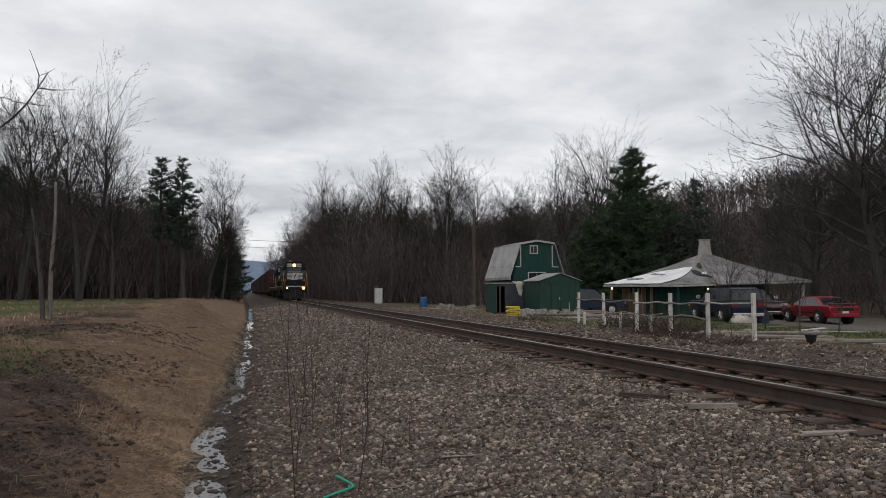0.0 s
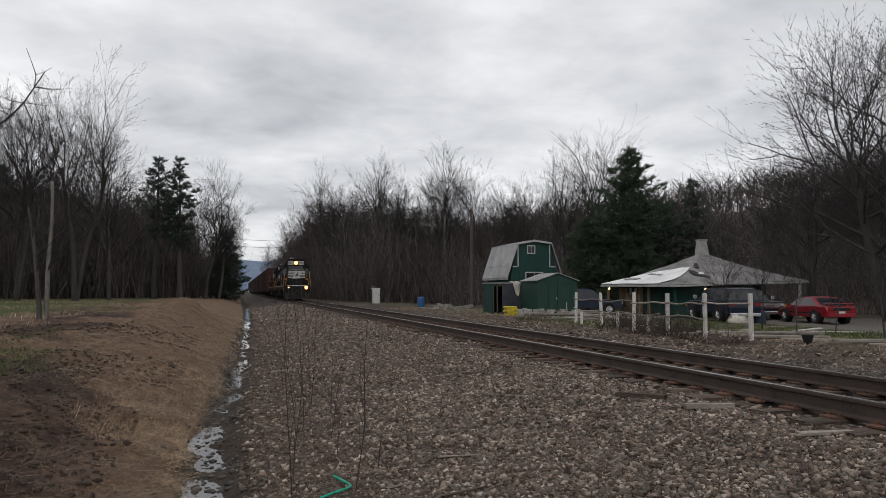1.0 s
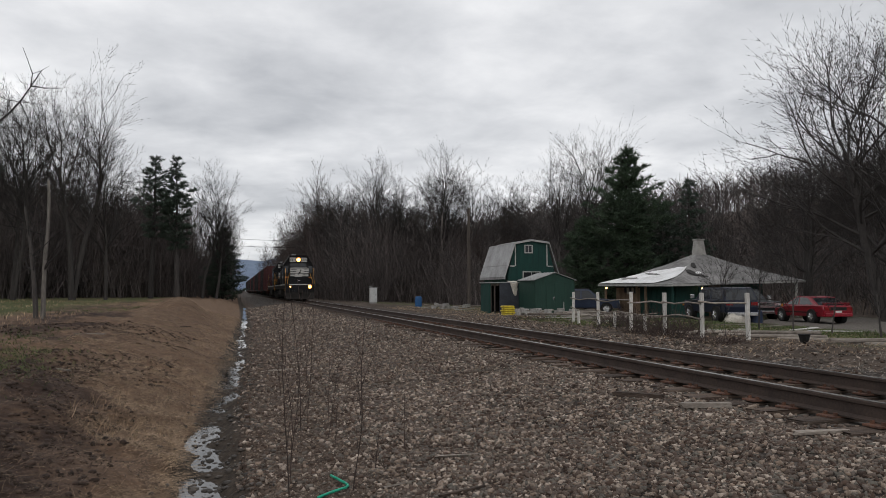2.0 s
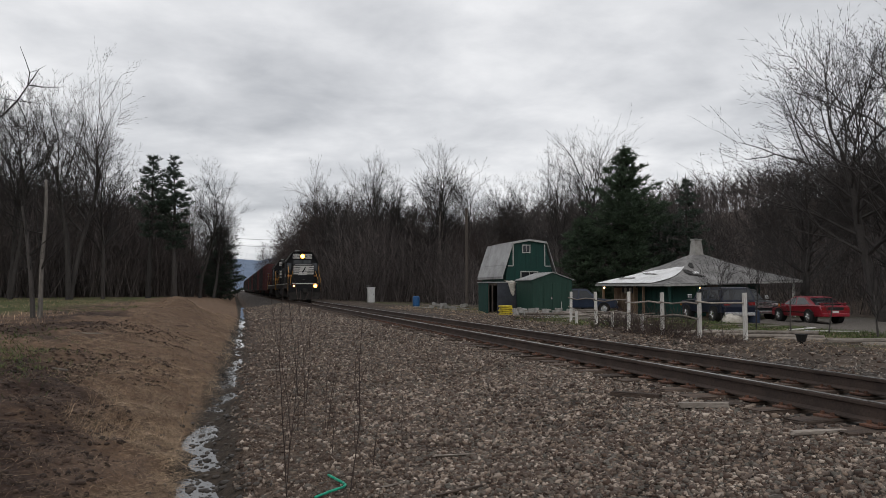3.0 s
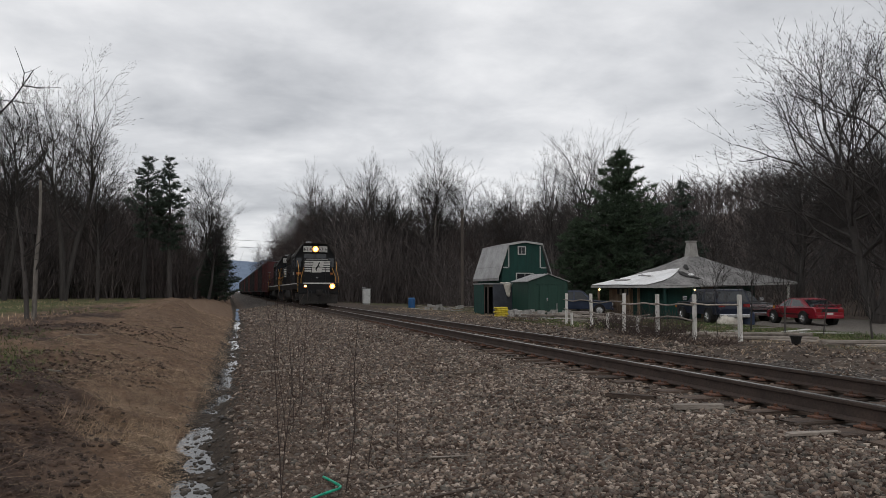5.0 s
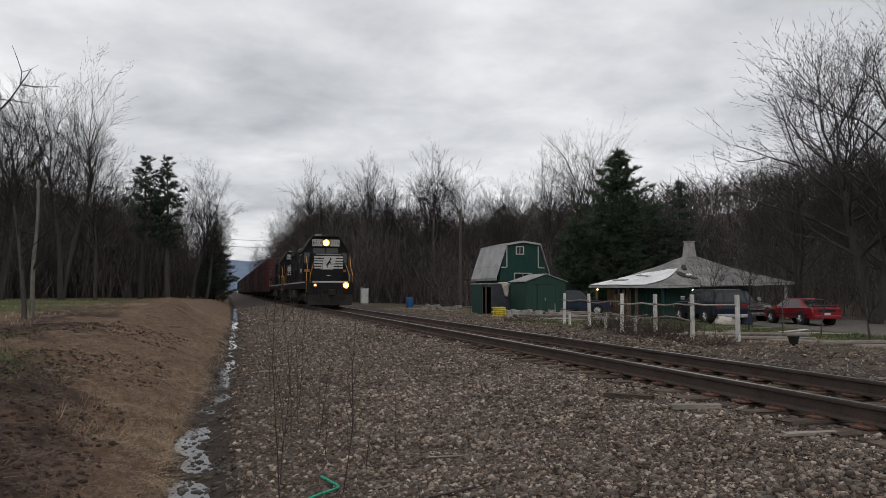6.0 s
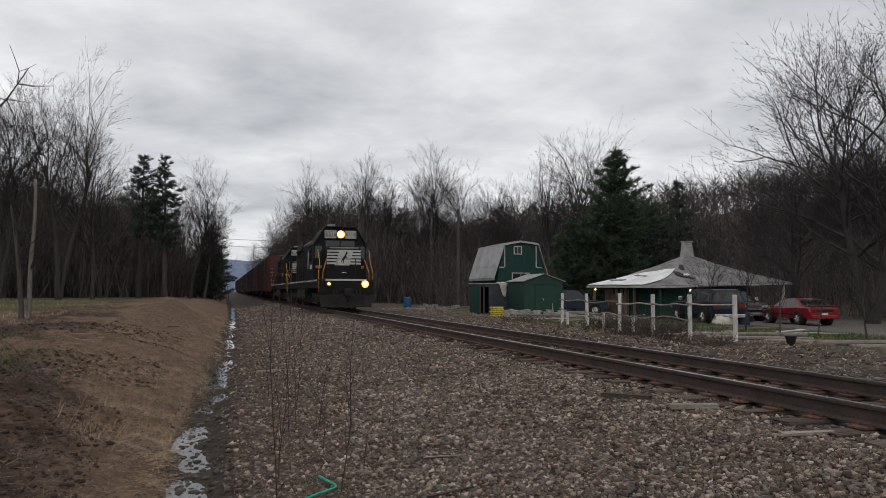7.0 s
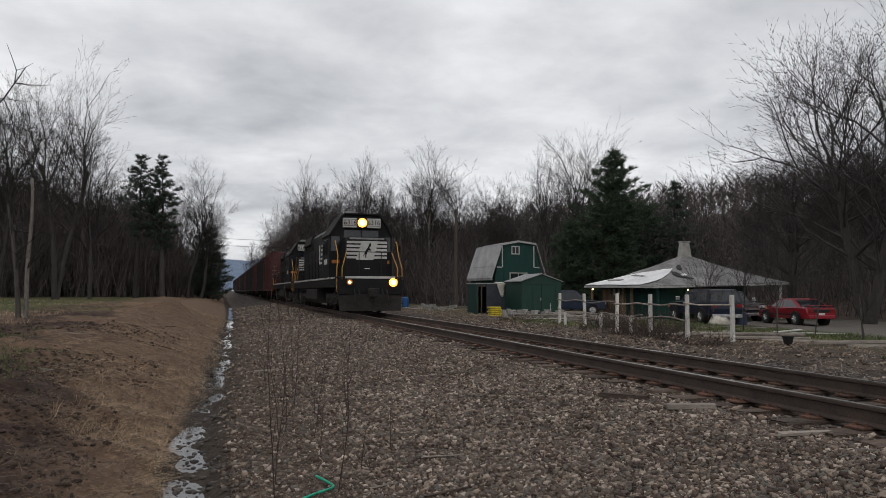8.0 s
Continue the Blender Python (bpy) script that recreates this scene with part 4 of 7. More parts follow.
def build_shed():
    x0, x1, y0, y1 = 16.5, 19.0, 38.5, 40.85
    xm, zb = 17.75, gz(17.7, 39.5) - 0.05
    shed = thing("garden_shed", "dark green metal garden shed with low grey gable roof", "shed")
    bm = bmesh.new()
    prism(bm, ((x0, zb), (x1, zb), (x1, 2.2), (xm, 2.58), (x0, 2.2)), "y", y0, y1)
    part("wall", bm, M["green_shed"], shed)
    for (xa, za), (xb, zz) in (((x0 - 0.12, 2.17), (xm, 2.62)), ((xm, 2.62), (x1 + 0.12, 2.17))):
        bm = bmesh.new()
        slab(bm, [(xa, y0 - 0.1, za), (xb, y0 - 0.1, zz), (xb, y1 + 0.1, zz), (xa, y1 + 0.1, za)], 0.035)
        rp = part("roof_slope", bm, M["roof_metal"], shed, "grey metal roof slope")
        for k in range(6):
            y = y0 + (y1 - y0) * k / 5
            bm = bmesh.new()
            slab(bm, [(xa, y - 0.02, za + 0.018), (xb, y - 0.02, zz + 0.018), (xb, y + 0.02, zz + 0.018), (xa, y + 0.02, za + 0.018)], 0.02)
            part("roof_rib", bm, M["roof_metal"], rp)
    for k in range(9):
        x = x0 + 0.05 + k * 0.3
        boxpart("wall_rib", (x - 0.012, x + 0.012, y0 - 0.014, y0, zb, 2.14), M["green_shed"], shed)
    for xa, xb in ((17.2, 17.72), (17.74, 18.26)):
        boxpart("door_leaf", (xa, xb, y0 - 0.035, y0 - 0.015, zb + 0.06, 1.98), M["green_shed"], shed, "", 0.008)
    boxpart("door_track", (17.0, 18.5, y0 - 0.05, y0 - 0.012, 1.99, 2.06), M["green_shed"], shed)
    boxpart("handle", (17.64, 17.70, y0 - 0.06, y0 - 0.03, 1.05, 1.2), M["chrome"], shed)
    boxpart("corner_trim", (x1 - 0.72, x1 - 0.68, y0 - 0.02, y0 - 0.002, zb, 0.9), M["trim_white"], shed)


def build_house():
    A, B, C, D = (23.6, 35.6, 1.92), (23.4, 43.9, 1.98), (32.5, 35.4, 2.16), (32.6, 44.2, 2.16)
    apex = Vector((28.15, 39.5, 3.95))
    house = thing("house", "low green house with patched hip roof and stone chimney", "house", Matrix.Translation(EYE) @ Matrix.Scale(1.09, 4) @ Matrix.Translation(-Vector(EYE)))
    zb = gz(28, 39) - 0.1
    # walls
    for nm, d in (("wall_green", (24.4, 24.55, 36.5, 40.3, zb, 2.1)), ("wall_front", (24.55, 31.3, 37.6, 37.75, zb, 2.3)), ("wall_east", (31.15, 31.3, 37.75, 43.0, zb, 2.2)), ("wall_back", (24.55, 31.15, 43.0, 43.15, zb, 2.2))):
        boxpart(nm, d, M["green_paint"], house)
    boxpart("corner_wall", (24.55, 25.9, 36.5, 36.62, zb, 2.1), M["green_paint"], house)
    for k in range(16):
        y = 40.32 + k * 0.185
        boxpart("board", (24.40 + 0.01 * (k % 2), 24.55, y, y + 0.175, zb, 1.95), M["wood"], house)
    boxpart("porch_beam", (24.35, 24.5, 40.3, 43.3, 1.72, 1.86), M["tear"], house)
    for k in range(5):
        boxpart("hung_cloth", (24.34, 24.38, 40.7 + k * 0.3, 40.92 + k * 0.3, 1.35 + 0.06 * (k % 3), 1.72), M["tarp"] if k % 2 else M["grey_board"], house)
    for k in range(14):
        y = 36.6 + k * 0.27
        boxpart("batten", (24.385, 24.4, y - 0.015, y + 0.015, zb, 1.95), M["green_paint"], house)
    for x, y, mm in ((23.85, 36.0, "green_paint"), (24.2, 40.35, "wood"), (24.0, 39.0, "wood"), (25.6, 35.9, "green_paint"), (32.2, 35.8, "post_white"), (23.7, 43.4, "wood")):
        boxpart("porch_post", (x - 0.06, x + 0.06, y - 0.06, y + 0.06, gz(x, y) - 0.05, 2.0), M[mm], house)
    boxpart("door", (27.4, 28.25, 37.56, 37.6, zb + 0.1, 2.05), M["wood"], house, "brown wooden door", 0.01)

    # roof slopes as sagging grids with thickness
    def slope(p, q, name, material, cut=None, label=""):
        p, q = Vector(p), Vector(q)
        bm = bmesh.new()
        n, m = 14, 12
        rng = random.Random(len(name))
        grid = []
        for i in range(m + 1):
            f = i / m
            row = []
            for j in range(n + 1):
                g = j / n
                a = p.lerp(q, g)
                v = a.lerp(apex, f * 0.985)
                v.z += -0.16 * math.sin(f * math.pi) * (0.7 + 0.3 * math.sin(g * 7)) + rng.uniform(-0.018, 0.018)
                row.append(bm.verts.new(v))
            grid.append(row)
        for i in range(m):
            for j in range(n):
                bm.faces.new((grid[i][j], grid[i][j + 1], grid[i + 1][j + 1], grid[i + 1][j]))
        face_up(bm)
        ob = part(name, bm, material, house, label)
        md = ob.modifiers.new("thick", "SOLIDIFY")
        md.thickness, md.offset = 0.06, -1
        return ob

    def roof_point(p, q, g, f, lift):
        a = Vector(p).lerp(Vector(q), g)
        v = a.lerp(apex, f * 0.985)
        v.z += -0.16 * math.sin(f * math.pi) * (0.7 + 0.3 * math.sin(g * 7)) + lift
        return v

    slope(A, B, "roof_west", M["roof_old"], label="patched grey roof slope with pale sheeting")
    slope(A, C, "roof_south", M["roof_old"], label="grey weathered roof slope")
    slope(C, D, "roof_east", M["roof_old"])
    slope(D, B, "roof_north", M["roof_old"])

    def patch(p, q, spans, material, name, lift, label=""):
        """A ragged sheet on a slope: rows of (height fraction, from, to) along the eave."""
        bm = bmesh.new()
        rng = random.Random(len(spans) + int(lift * 1000))
        rows = []
        for f, ga, gb in spans:
            rows.append([bm.verts.new(roof_point(p, q, min(1, max(0, ga + (gb - ga) * j / 8 + rng.uniform(-0.012, 0.012))), f + rng.uniform(-0.008, 0.008), lift + rng.uniform(0, 0.02))) for j in range(9)])
        for a, b in zip(rows, rows[1:]):
            for j in range(8):
                bm.faces.new((a[j], a[j + 1], b[j + 1], b[j]))
        face_up(bm)
        ob = part(name, bm, material, house, label)
        md = ob.modifiers.new("thick", "SOLIDIFY")
        md.thickness, md.offset = 0.02, 1

    patch(A, B, [(0.005, 0.22, 1.0), (0.08, 0.16, 0.99), (0.16, 0.08, 0.98), (0.25, 0.04, 0.93), (0.34, 0.03, 0.80), (0.42, 0.02, 0.62), (0.50, 0.02, 0.44), (0.57, 0.04, 0.26)], M["roof_white"], "pale_sheeting", 0.03, "bright white torn roof sheeting")
    patch(A, B, [(0.13, 0.60, 0.80), (0.155, 0.57, 0.83), (0.175, 0.62, 0.78)], M["roof_old"], "worn_strip", 0.065)
    patch(A, B, [(0.30, 0.42, 0.62), (0.32, 0.38, 0.66), (0.335, 0.44, 0.6)], M["roof_old"], "worn_strip", 0.066)
    patch(A, B, [(0.20, 0.85, 0.95), (0.215, 0.82, 0.96), (0.225, 0.86, 0.93)], M["tear"], "worn_strip", 0.067)
    patch(A, C, [(0.46, 0.0, 0.06), (0.38, 0.05, 0.14), (0.30, 0.13, 0.21), (0.24, 0.22, 0.27), (0.21, 0.26, 0.28)], M["tear"], "torn_edge", 0.035, "dark torn edge of the roofing")
    patch(A, C, [(0.33, 0.16, 0.20), (0.36, 0.155, 0.21), (0.40, 0.17, 0.20)], M["roof_white"], "pale_scrap", 0.05)
    patch(A, C, [(0.68, 0.02, 0.10), (0.6, 0.04, 0.14), (0.54, 0.10, 0.15)], M["tear"], "torn_edge", 0.036)
    # eave boards
    for p, q in ((A, B), (A, C), (C, D)):
        p, q = Vector(p), Vector(q)
        n = (q - p).normalized()
        side = Vector((n.y, -n.x, 0)) * 0.02
        bm = bmesh.new()
        vs = [p + side, q + side, q - side, p - side]
        slab(bm, [(v.x, v.y, v.z - 0.03) for v in vs], 0.11)
        part("eave_board", bm, M["trim_white"], house, "weathered pale eave board")
    # chimney of rendered blocks
    ch = new("chimney")
    tagged(ch, "grey rendered block chimney")
    ch.parent = house
    bm = bmesh.new()
    hull(bm, [[(apex.x + s * (0.34 - 0.04 * k) , apex.y + t * (0.34 - 0.04 * k), apex.z - 0.5 + k * 0.42) for s, t in ((-1, -1), (1, -1), (1, 1), (-1, 1))] for k in range(4)])
    part("stack", bm, M["concrete"], ch)
    boxpart("cap", (apex.x - 0.27, apex.x + 0.27, apex.y - 0.27, apex.y + 0.27, apex.z + 0.74, apex.z + 0.84), M["concrete"], ch, "", 0.02)
    # lower porch roof in front
    bm = bmesh.new()
    slab(bm, [(26.0, 35.2, 1.92), (29.4, 35.1, 1.98), (29.6, 36.4, 2.26), (26.0, 36.5, 2.28)], 0.05)
    part("porch_roof", bm, M["roof_old"], house, "grey porch roof sheet")
    for nm, p in (("porch_lamp", (26.0, 36.2, 1.66)), ("porch_lamp", (23.65, 43.2, 1.72))):
        bm = bmesh.new()
        bmesh.ops.create_uvsphere(bm, u_segments=10, v_segments=8, radius=0.06, matrix=Matrix.Translation(p))
        lp = part(nm, bm, M["bulb"], house, "lit warm porch bulb")
        boxpart("lamp_holder", (p[0] - 0.04, p[0] + 0.04, p[1] - 0.04, p[1] + 0.04, p[2] + 0.08, 1.95), M["steel"], lp)


build_barn()
build_lean_to()
build_shed()
build_house()


# ---- vehicles ----
def vehicle(name, label, m, paint, lower, cabin, width, wheel_x, wheel_r, glass_cut, rear_lamps=True, category="car", extras=None):
    """Car along local +x (front); lower and cabin are side outlines of (x, z)."""
    v = thing(name, label, category, m)
    half = width / 2
    bm = bmesh.new()
    prism(bm, [(x, z) for x, z in lower], "y", -half, half)
    # round the body in plan and section
    zs = [z for x, z in lower]
    mid = (min(zs) + max(zs)) / 2
    xs = [x for x, z in lower]
    es = [e for e in bm.edges]
    bmesh.ops.bevel(bm, geom=es, offset=0.05, segments=2, affect="EDGES", profile=0.6)
    for q in bm.verts:
        end = min(q.co.x - min(xs), max(xs) - q.co.x)
        if end < 0.5:
            q.co.y *= 1 - 0.12 * (1 - end / 0.5) ** 2
        q.co.y *= 1 - 0.05 * abs(q.co.z - mid) / (max(zs) - mid)
    body = part("body", bm, paint, v, soft=False)
    zc0, zc1 = min(z for x, z in cabin), max(z for x, z in cabin)

    def inset(z):
        return half * (0.93 - 0.17 * (z - zc0) / (zc1 - zc0))
    bm = bmesh.new()
    a = [bm.verts.new((x, -inset(z), z)) for x, z in cabin]
    b = [bm.verts.new((x, inset(z), z)) for x, z in cabin]
    n = len(cabin)
    bm.faces.new(a), bm.faces.new(b[::-1])
    for i in range(n):
        bm.faces.new((a[i], b[i], b[(i + 1) % n], a[(i + 1) % n]))
    bmesh.ops.recalc_face_normals(bm, faces=bm.faces)
    bmesh.ops.bevel(bm, geom=list(bm.edges), offset=0.03, segments=2, affect="EDGES")
    part("roof", bm, paint, v)
    # side windows
    for outline in glass_cut:
        for s in (-1, 1):
            bm = bmesh.new()
            p0 = [bm.verts.new((x, s * (inset(z) + 0.004), z)) for x, z in outline]
            p1 = [bm.verts.new((x, s * (inset(z) - 0.02), z)) for x, z in outline]
            k = len(outline)
            bm.faces.new(p0), bm.faces.new(p1[::-1])
            for i in range(k):
                bm.faces.new((p0[i], p1[i], p1[(i + 1) % k], p0[(i + 1) % k]))
            bmesh.ops.recalc_face_normals(bm, faces=bm.faces)
            part("side_window", bm, M["glass"], v)
    # windshield and rear window from the cabin's first and last edges
    for (xa, za), (xb, zz), nm in ((cabin[0], cabin[1], "rear_window"), (cabin[-1], cabin[-2], "windshield")):
        d = 0.012 if nm == "windshield" else -0.012
        f0, f1 = 0.08, 0.9
        pa, pb = (xa + (xb - xa) * f0, za + (zz - za) * f0), (xa + (xb - xa) * f1, za + (zz - za) * f1)
        bm = bmesh.new()
        q = [bm.verts.new((p[0] + d + o, s * (inset(p[1]) - 0.09), p[1] + 0.012)) for o in (0, -d * 1.6) for p, s in ((pa, -1), (pa, 1), (pb, 1), (pb, -1))]
        bm.faces.new(q[:4]), bm.faces.new(q[4:][::-1])
        for i in range(4):
            bm.faces.new((q[i], q[4 + i], q[4 + (i + 1) % 4], q[(i + 1) % 4]))
        bmesh.ops.recalc_face_normals(bm, faces=bm.faces)
        part(nm, bm, M["glass"], v)
    for x in wheel_x:
        for s in (-1, 1):
            bm = bmesh.new()
            cyl(bm, (x, s * (half - 0.2), wheel_r), (x, s * (half + 0.012), wheel_r), wheel_r, n=22)
            bmesh.ops.bevel(bm, geom=[e for e in bm.edges if len(e.link_faces) == 2 and e.calc_face_angle() > 1], offset=0.035, segments=2, affect="EDGES")
            wh = part("wheel", bm, M["tyre"], v)
            bm = bmesh.new()
            cyl(bm, (x, s * (half + 0.005), wheel_r), (x, s * (half + 0.02), wheel_r), wheel_r * 0.62, n=18)
            for k in range(5):
                t = k * math.tau / 5
                cyl(bm, (x, s * (half + 0.028), wheel_r), (x + wheel_r * 0.55 * math.cos(t), s * (half + 0.024), wheel_r + wheel_r * 0.55 * math.sin(t)), 0.03, n=5)
            part("rim", bm, M["chrome"], wh, "bright alloy rim")
            bm = bmesh.new()
            cyl(bm, (x, s * (half - 0.3), wheel_r + 0.03), (x, s * (half + 0.004), wheel_r + 0.03), wheel_r + 0.06, n=20)
            part("wheel_arch", bm, M["dark"], v)
    x0, x1 = min(xs), max(xs)
    zt = max(z for x, z in lower if x < x0 + 0.4)
    zf = max(z for x, z in lower if x > x1 - 0.4)
    for s in (-1, 1):
        y0, y1 = sorted((s * half * 0.5, s * half * 0.84))
        boxpart("tail_light", (x0 - 0.012, x0 + 0.06, y0, y1, zt - 0.26, zt - 0.1), M["tail_red"], v)
        boxpart("headlight", (x1 - 0.06, x1 + 0.012, y0, y1, zf - 0.24, zf - 0.08), M["chrome"], v)
    boxpart("rear_bumper", (x0 - 0.06, x0 + 0.06, -half * 0.82, half * 0.82, 0.36, 0.54), paint if category == "car" else M["chrome"], v, "", 0.03)
    boxpart("front_bumper", (x1 - 0.06, x1 + 0.07, -half * 0.82, half * 0.82, 0.36, 0.54), paint if category == "car" else M["chrome"], v, "", 0.03)
    if extras:
        extras(v, x0, x1, half)
    return v


def coupe_extras(v, x0, x1, half):
    boxpart("spoiler", (x0 + 0.05, x0 + 0.32, -half * 0.78, half * 0.78, 1.02, 1.06), M["red_car"], v, "", 0.015)
    for s in (-0.6, 0.6):
        boxpart("spoiler_foot", (x0 + 0.12, x0 + 0.24, s - 0.05, s + 0.05, 0.88, 1.03), M["red_car"], v)
    boxpart("lamp_band", (x0 - 0.008, x0 + 0.03, -half * 0.84, half * 0.84, 0.68, 0.84), M["dark"], v, "dark tail lamp band")
    boxpart("plate_bar", (x0 - 0.02, x0 + 0.01, -0.16, 0.16, 0.55, 0.65), M["white_paint"], v)
    for s in (-1, 1):
        boxpart("mirror", (0.75, 0.87, min(s * half, s * (half + 0.16)), max(s * half, s * (half + 0.16)), 0.86, 0.97), M["red_car"], v, "", 0.02)
        boxpart("rub_strip", (-1.9, 1.9, s * half * 0.985 - 0.01, s * half * 0.985 + 0.01, 0.52, 0.57), M["dark"], v)


def truck_extras(v, x0, x1, half):
    g = boxpart("grille", (x1 - 0.02, x1 + 0.03, -half * 0.48, half * 0.48, 0.72, 1.02), M["chrome"], v, "chrome slatted grille")
    for k in range(4):
        boxpart("slot", (x1 + 0.022, x1 + 0.036, -half * 0.45, half * 0.45, 0.75 + k * 0.068, 0.785 + k * 0.068), M["dark"], g)
    for s in (-1, 1):
        boxpart("mirror", (0.85, 0.97, min(s * half, s * (half + 0.22)), max(s * half, s * (half + 0.22)), 1.2, 1.42), M["chrome"], v, "", 0.02)
        boxpart("turn_lamp", (x1 - 0.05, x1 + 0.014, min(s * half * 0.86, s * half * 0.96), max(s * half * 0.86, s * half * 0.96), 0.78, 0.95), M["amber"], v)


def suv_extras(v, x0, x1, half):
    for s in (-1, 1):
        boxpart("roof_rail", (-1.6, 0.2, s * 0.6 - 0.02, s * 0.6 + 0.02, 1.76, 1.82), M["dark"], v)
        boxpart("mirror", (0.8, 0.92, min(s * half, s * (half + 0.2)), max(s * half, s * (half + 0.2)), 1.15, 1.32), M["dark"], v, "", 0.02)
    boxpart("plate_bar", (x0 - 0.07, x0 - 0.02, -0.16, 0.16, 0.62, 0.74), M["white_paint"], v)


COUPE = [(-2.3, 0.34), (2.25, 0.30), (2.32, 0.52), (2.1, 0.70), (1.0, 0.88), (-1.2, 0.94), (-2.2, 0.93), (-2.34, 0.7)]
COUPE_TOP = [(-1.85, 0.9), (-1.0, 1.34), (-0.2, 1.40), (0.25, 1.36), (1.3, 0.86)]
COUPE_GLASS = [[(-0.1, 0.93), (-0.1, 1.32), (0.22, 1.30), (1.0, 0.93)], [(-0.2, 0.93), (-0.2, 1.33), (-0.85, 1.28), (-1.4, 0.96)]]
SUV = [(-2.3, 0.42), (2.25, 0.42), (2.32, 0.7), (2.25, 0.98), (1.0, 1.06), (-2.25, 1.08), (-2.35, 0.8)]
SUV_TOP = [(-2.26, 1.04), (-2.0, 1.7), (-1.8, 1.76), (0.05, 1.76), (0.25, 1.72), (1.05, 1.02)]
SUV_GLASS = [[(-1.95, 1.12), (-1.8, 1.62), (-1.2, 1.64), (-1.2, 1.12)], [(-1.1, 1.12), (-1.1, 1.64), (-0.4, 1.64), (-0.4, 1.12)], [(-0.3, 1.12), (-0.3, 1.64), (0.2, 1.62), (0.7, 1.12)]]
PICKUP = [(-2.7, 0.5), (2.6, 0.5), (2.68, 0.75), (2.6, 1.08), (1.1, 1.15), (-2.7, 1.15), (-2.75, 0.8)]
PICKUP_TOP = [(-2.66, 1.1), (-2.4, 1.74), (-2.2, 1.8), (0.1, 1.8), (0.3, 1.76), (1.05, 1.1)]
PICKUP_GLASS = [[(-2.3, 1.2), (-2.2, 1.66), (-1.1, 1.68), (-1.1, 1.2)], [(-0.9, 1.2), (-0.9, 1.68), (-0.35, 1.68), (-0.35, 1.2)], [(-0.28, 1.2), (-0.28, 1.68), (0.2, 1.66), (0.7, 1.2)]]


def park(x, y, heading):
    """heading: clockwise from the track direction, of the car's nose."""
    return pose(x, y, gz(x, y) - 0.01, 0, 0, 90 - heading)


vehicle("coupe", "red two-door coupe with rear spoiler parked on gravel", park(29.9, 32.2, 11), M["red_car"], COUPE, COUPE_TOP, 1.76, (-1.35, 1.45), 0.32, COUPE_GLASS, extras=coupe_extras)
vehicle("pickup_truck", "dark navy pickup with covered bed parked by the house", park(24.95, 33.4, 13), M["blue_car"], PICKUP, PICKUP_TOP, 1.9, (-1.7, 1.7), 0.38, PICKUP_GLASS, category="pickup truck", extras=truck_extras)
vehicle("pickup_truck", "black older pickup with chrome grille facing the track", park(30.3, 38.0, 192), M["black_car"], PICKUP, PICKUP_TOP, 1.95, (-1.7, 1.7), 0.38, PICKUP_GLASS, category="pickup truck", extras=truck_extras)
vehicle("suv", "dark blue sport utility car parked beside the house", park(24.2, 47.2, 118), M["navy_car"], SUV, SUV_TOP, 1.82, (-1.4, 1.4), 0.36, SUV_GLASS, extras=suv_extras)
# ---- trees ----
def tubes_mesh(name, segs, sides=3):
    """One mesh of tapered tubes from rows of p0(3), p1(3), r0, r1."""
    s = np.array(segs, float)
    p0, p1, r0, r1 = s[:, 0:3], s[:, 3:6], s[:, 6], s[:, 7]
    d = p1 - p0
    d /= np.linalg.norm(d, axis=1)[:, None] + 1e-9
    ref = np.where(np.abs(d[:, 2:3]) > 0.9, np.array([[1.0, 0, 0]]), np.array([[0, 0, 1.0]]))
    u = np.cross(d, ref)
    u /= np.linalg.norm(u, axis=1)[:, None] + 1e-9
    w = np.cross(d, u)
    ang = np.arange(sides) * math.tau / sides
    ring = np.cos(ang)[None, :, None] * u[:, None, :] + np.sin(ang)[None, :, None] * w[:, None, :]
    a = p0[:, None, :] + ring * r0[:, None, None]
    b = p1[:, None, :] + ring * r1[:, None, None]
    verts = np.concatenate([a, b], 1).reshape(-1, 3)
    base = np.arange(len(s))[:, None] * (2 * sides)
    k = np.arange(sides)
    kn = (k + 1) % sides
    faces = np.stack([base + k, base + kn, base + sides + kn, base + sides + k], -1).reshape(-1, 4)
    return mesh_quick(name, verts, faces)


def mesh_quick(name, verts, faces):
    me = bpy.data.meshes.new(name)
    n, k = len(faces), faces.shape[1]
    me.vertices.add(len(verts))
    me.vertices.foreach_set("co", np.asarray(verts, np.float32).ravel())
    me.loops.add(n * k)
    me.loops.foreach_set("vertex_index", np.asarray(faces, np.int32).ravel())
    me.polygons.add(n)
    me.polygons.foreach_set("loop_start", np.arange(0, n * k, k, dtype=np.int32))
    me.update(calc_edges=True)
    me.validate()
    return me


def unit(v):
    return v / (np.linalg.norm(v) + 1e-9)


def limb(rng, segs, start, way, length, r0, r1, n, wander, lift):
    """A wandering tapered branch; returns its points and ways."""
    pts, ways = [np.array(start)], []
    p, d = np.array(start), unit(np.array(way))
    for i in range(n):
        d = unit(d + rng.normal(0, wander, 3) + np.array([0, 0, lift]))
        q = p + d * length / n
        segs.append((*p, *q, r0 + (r1 - r0) * i / n, r0 + (r1 - r0) * (i + 1) / n))
        p = q
        pts.append(p)
        ways.append(d)
    return pts, ways


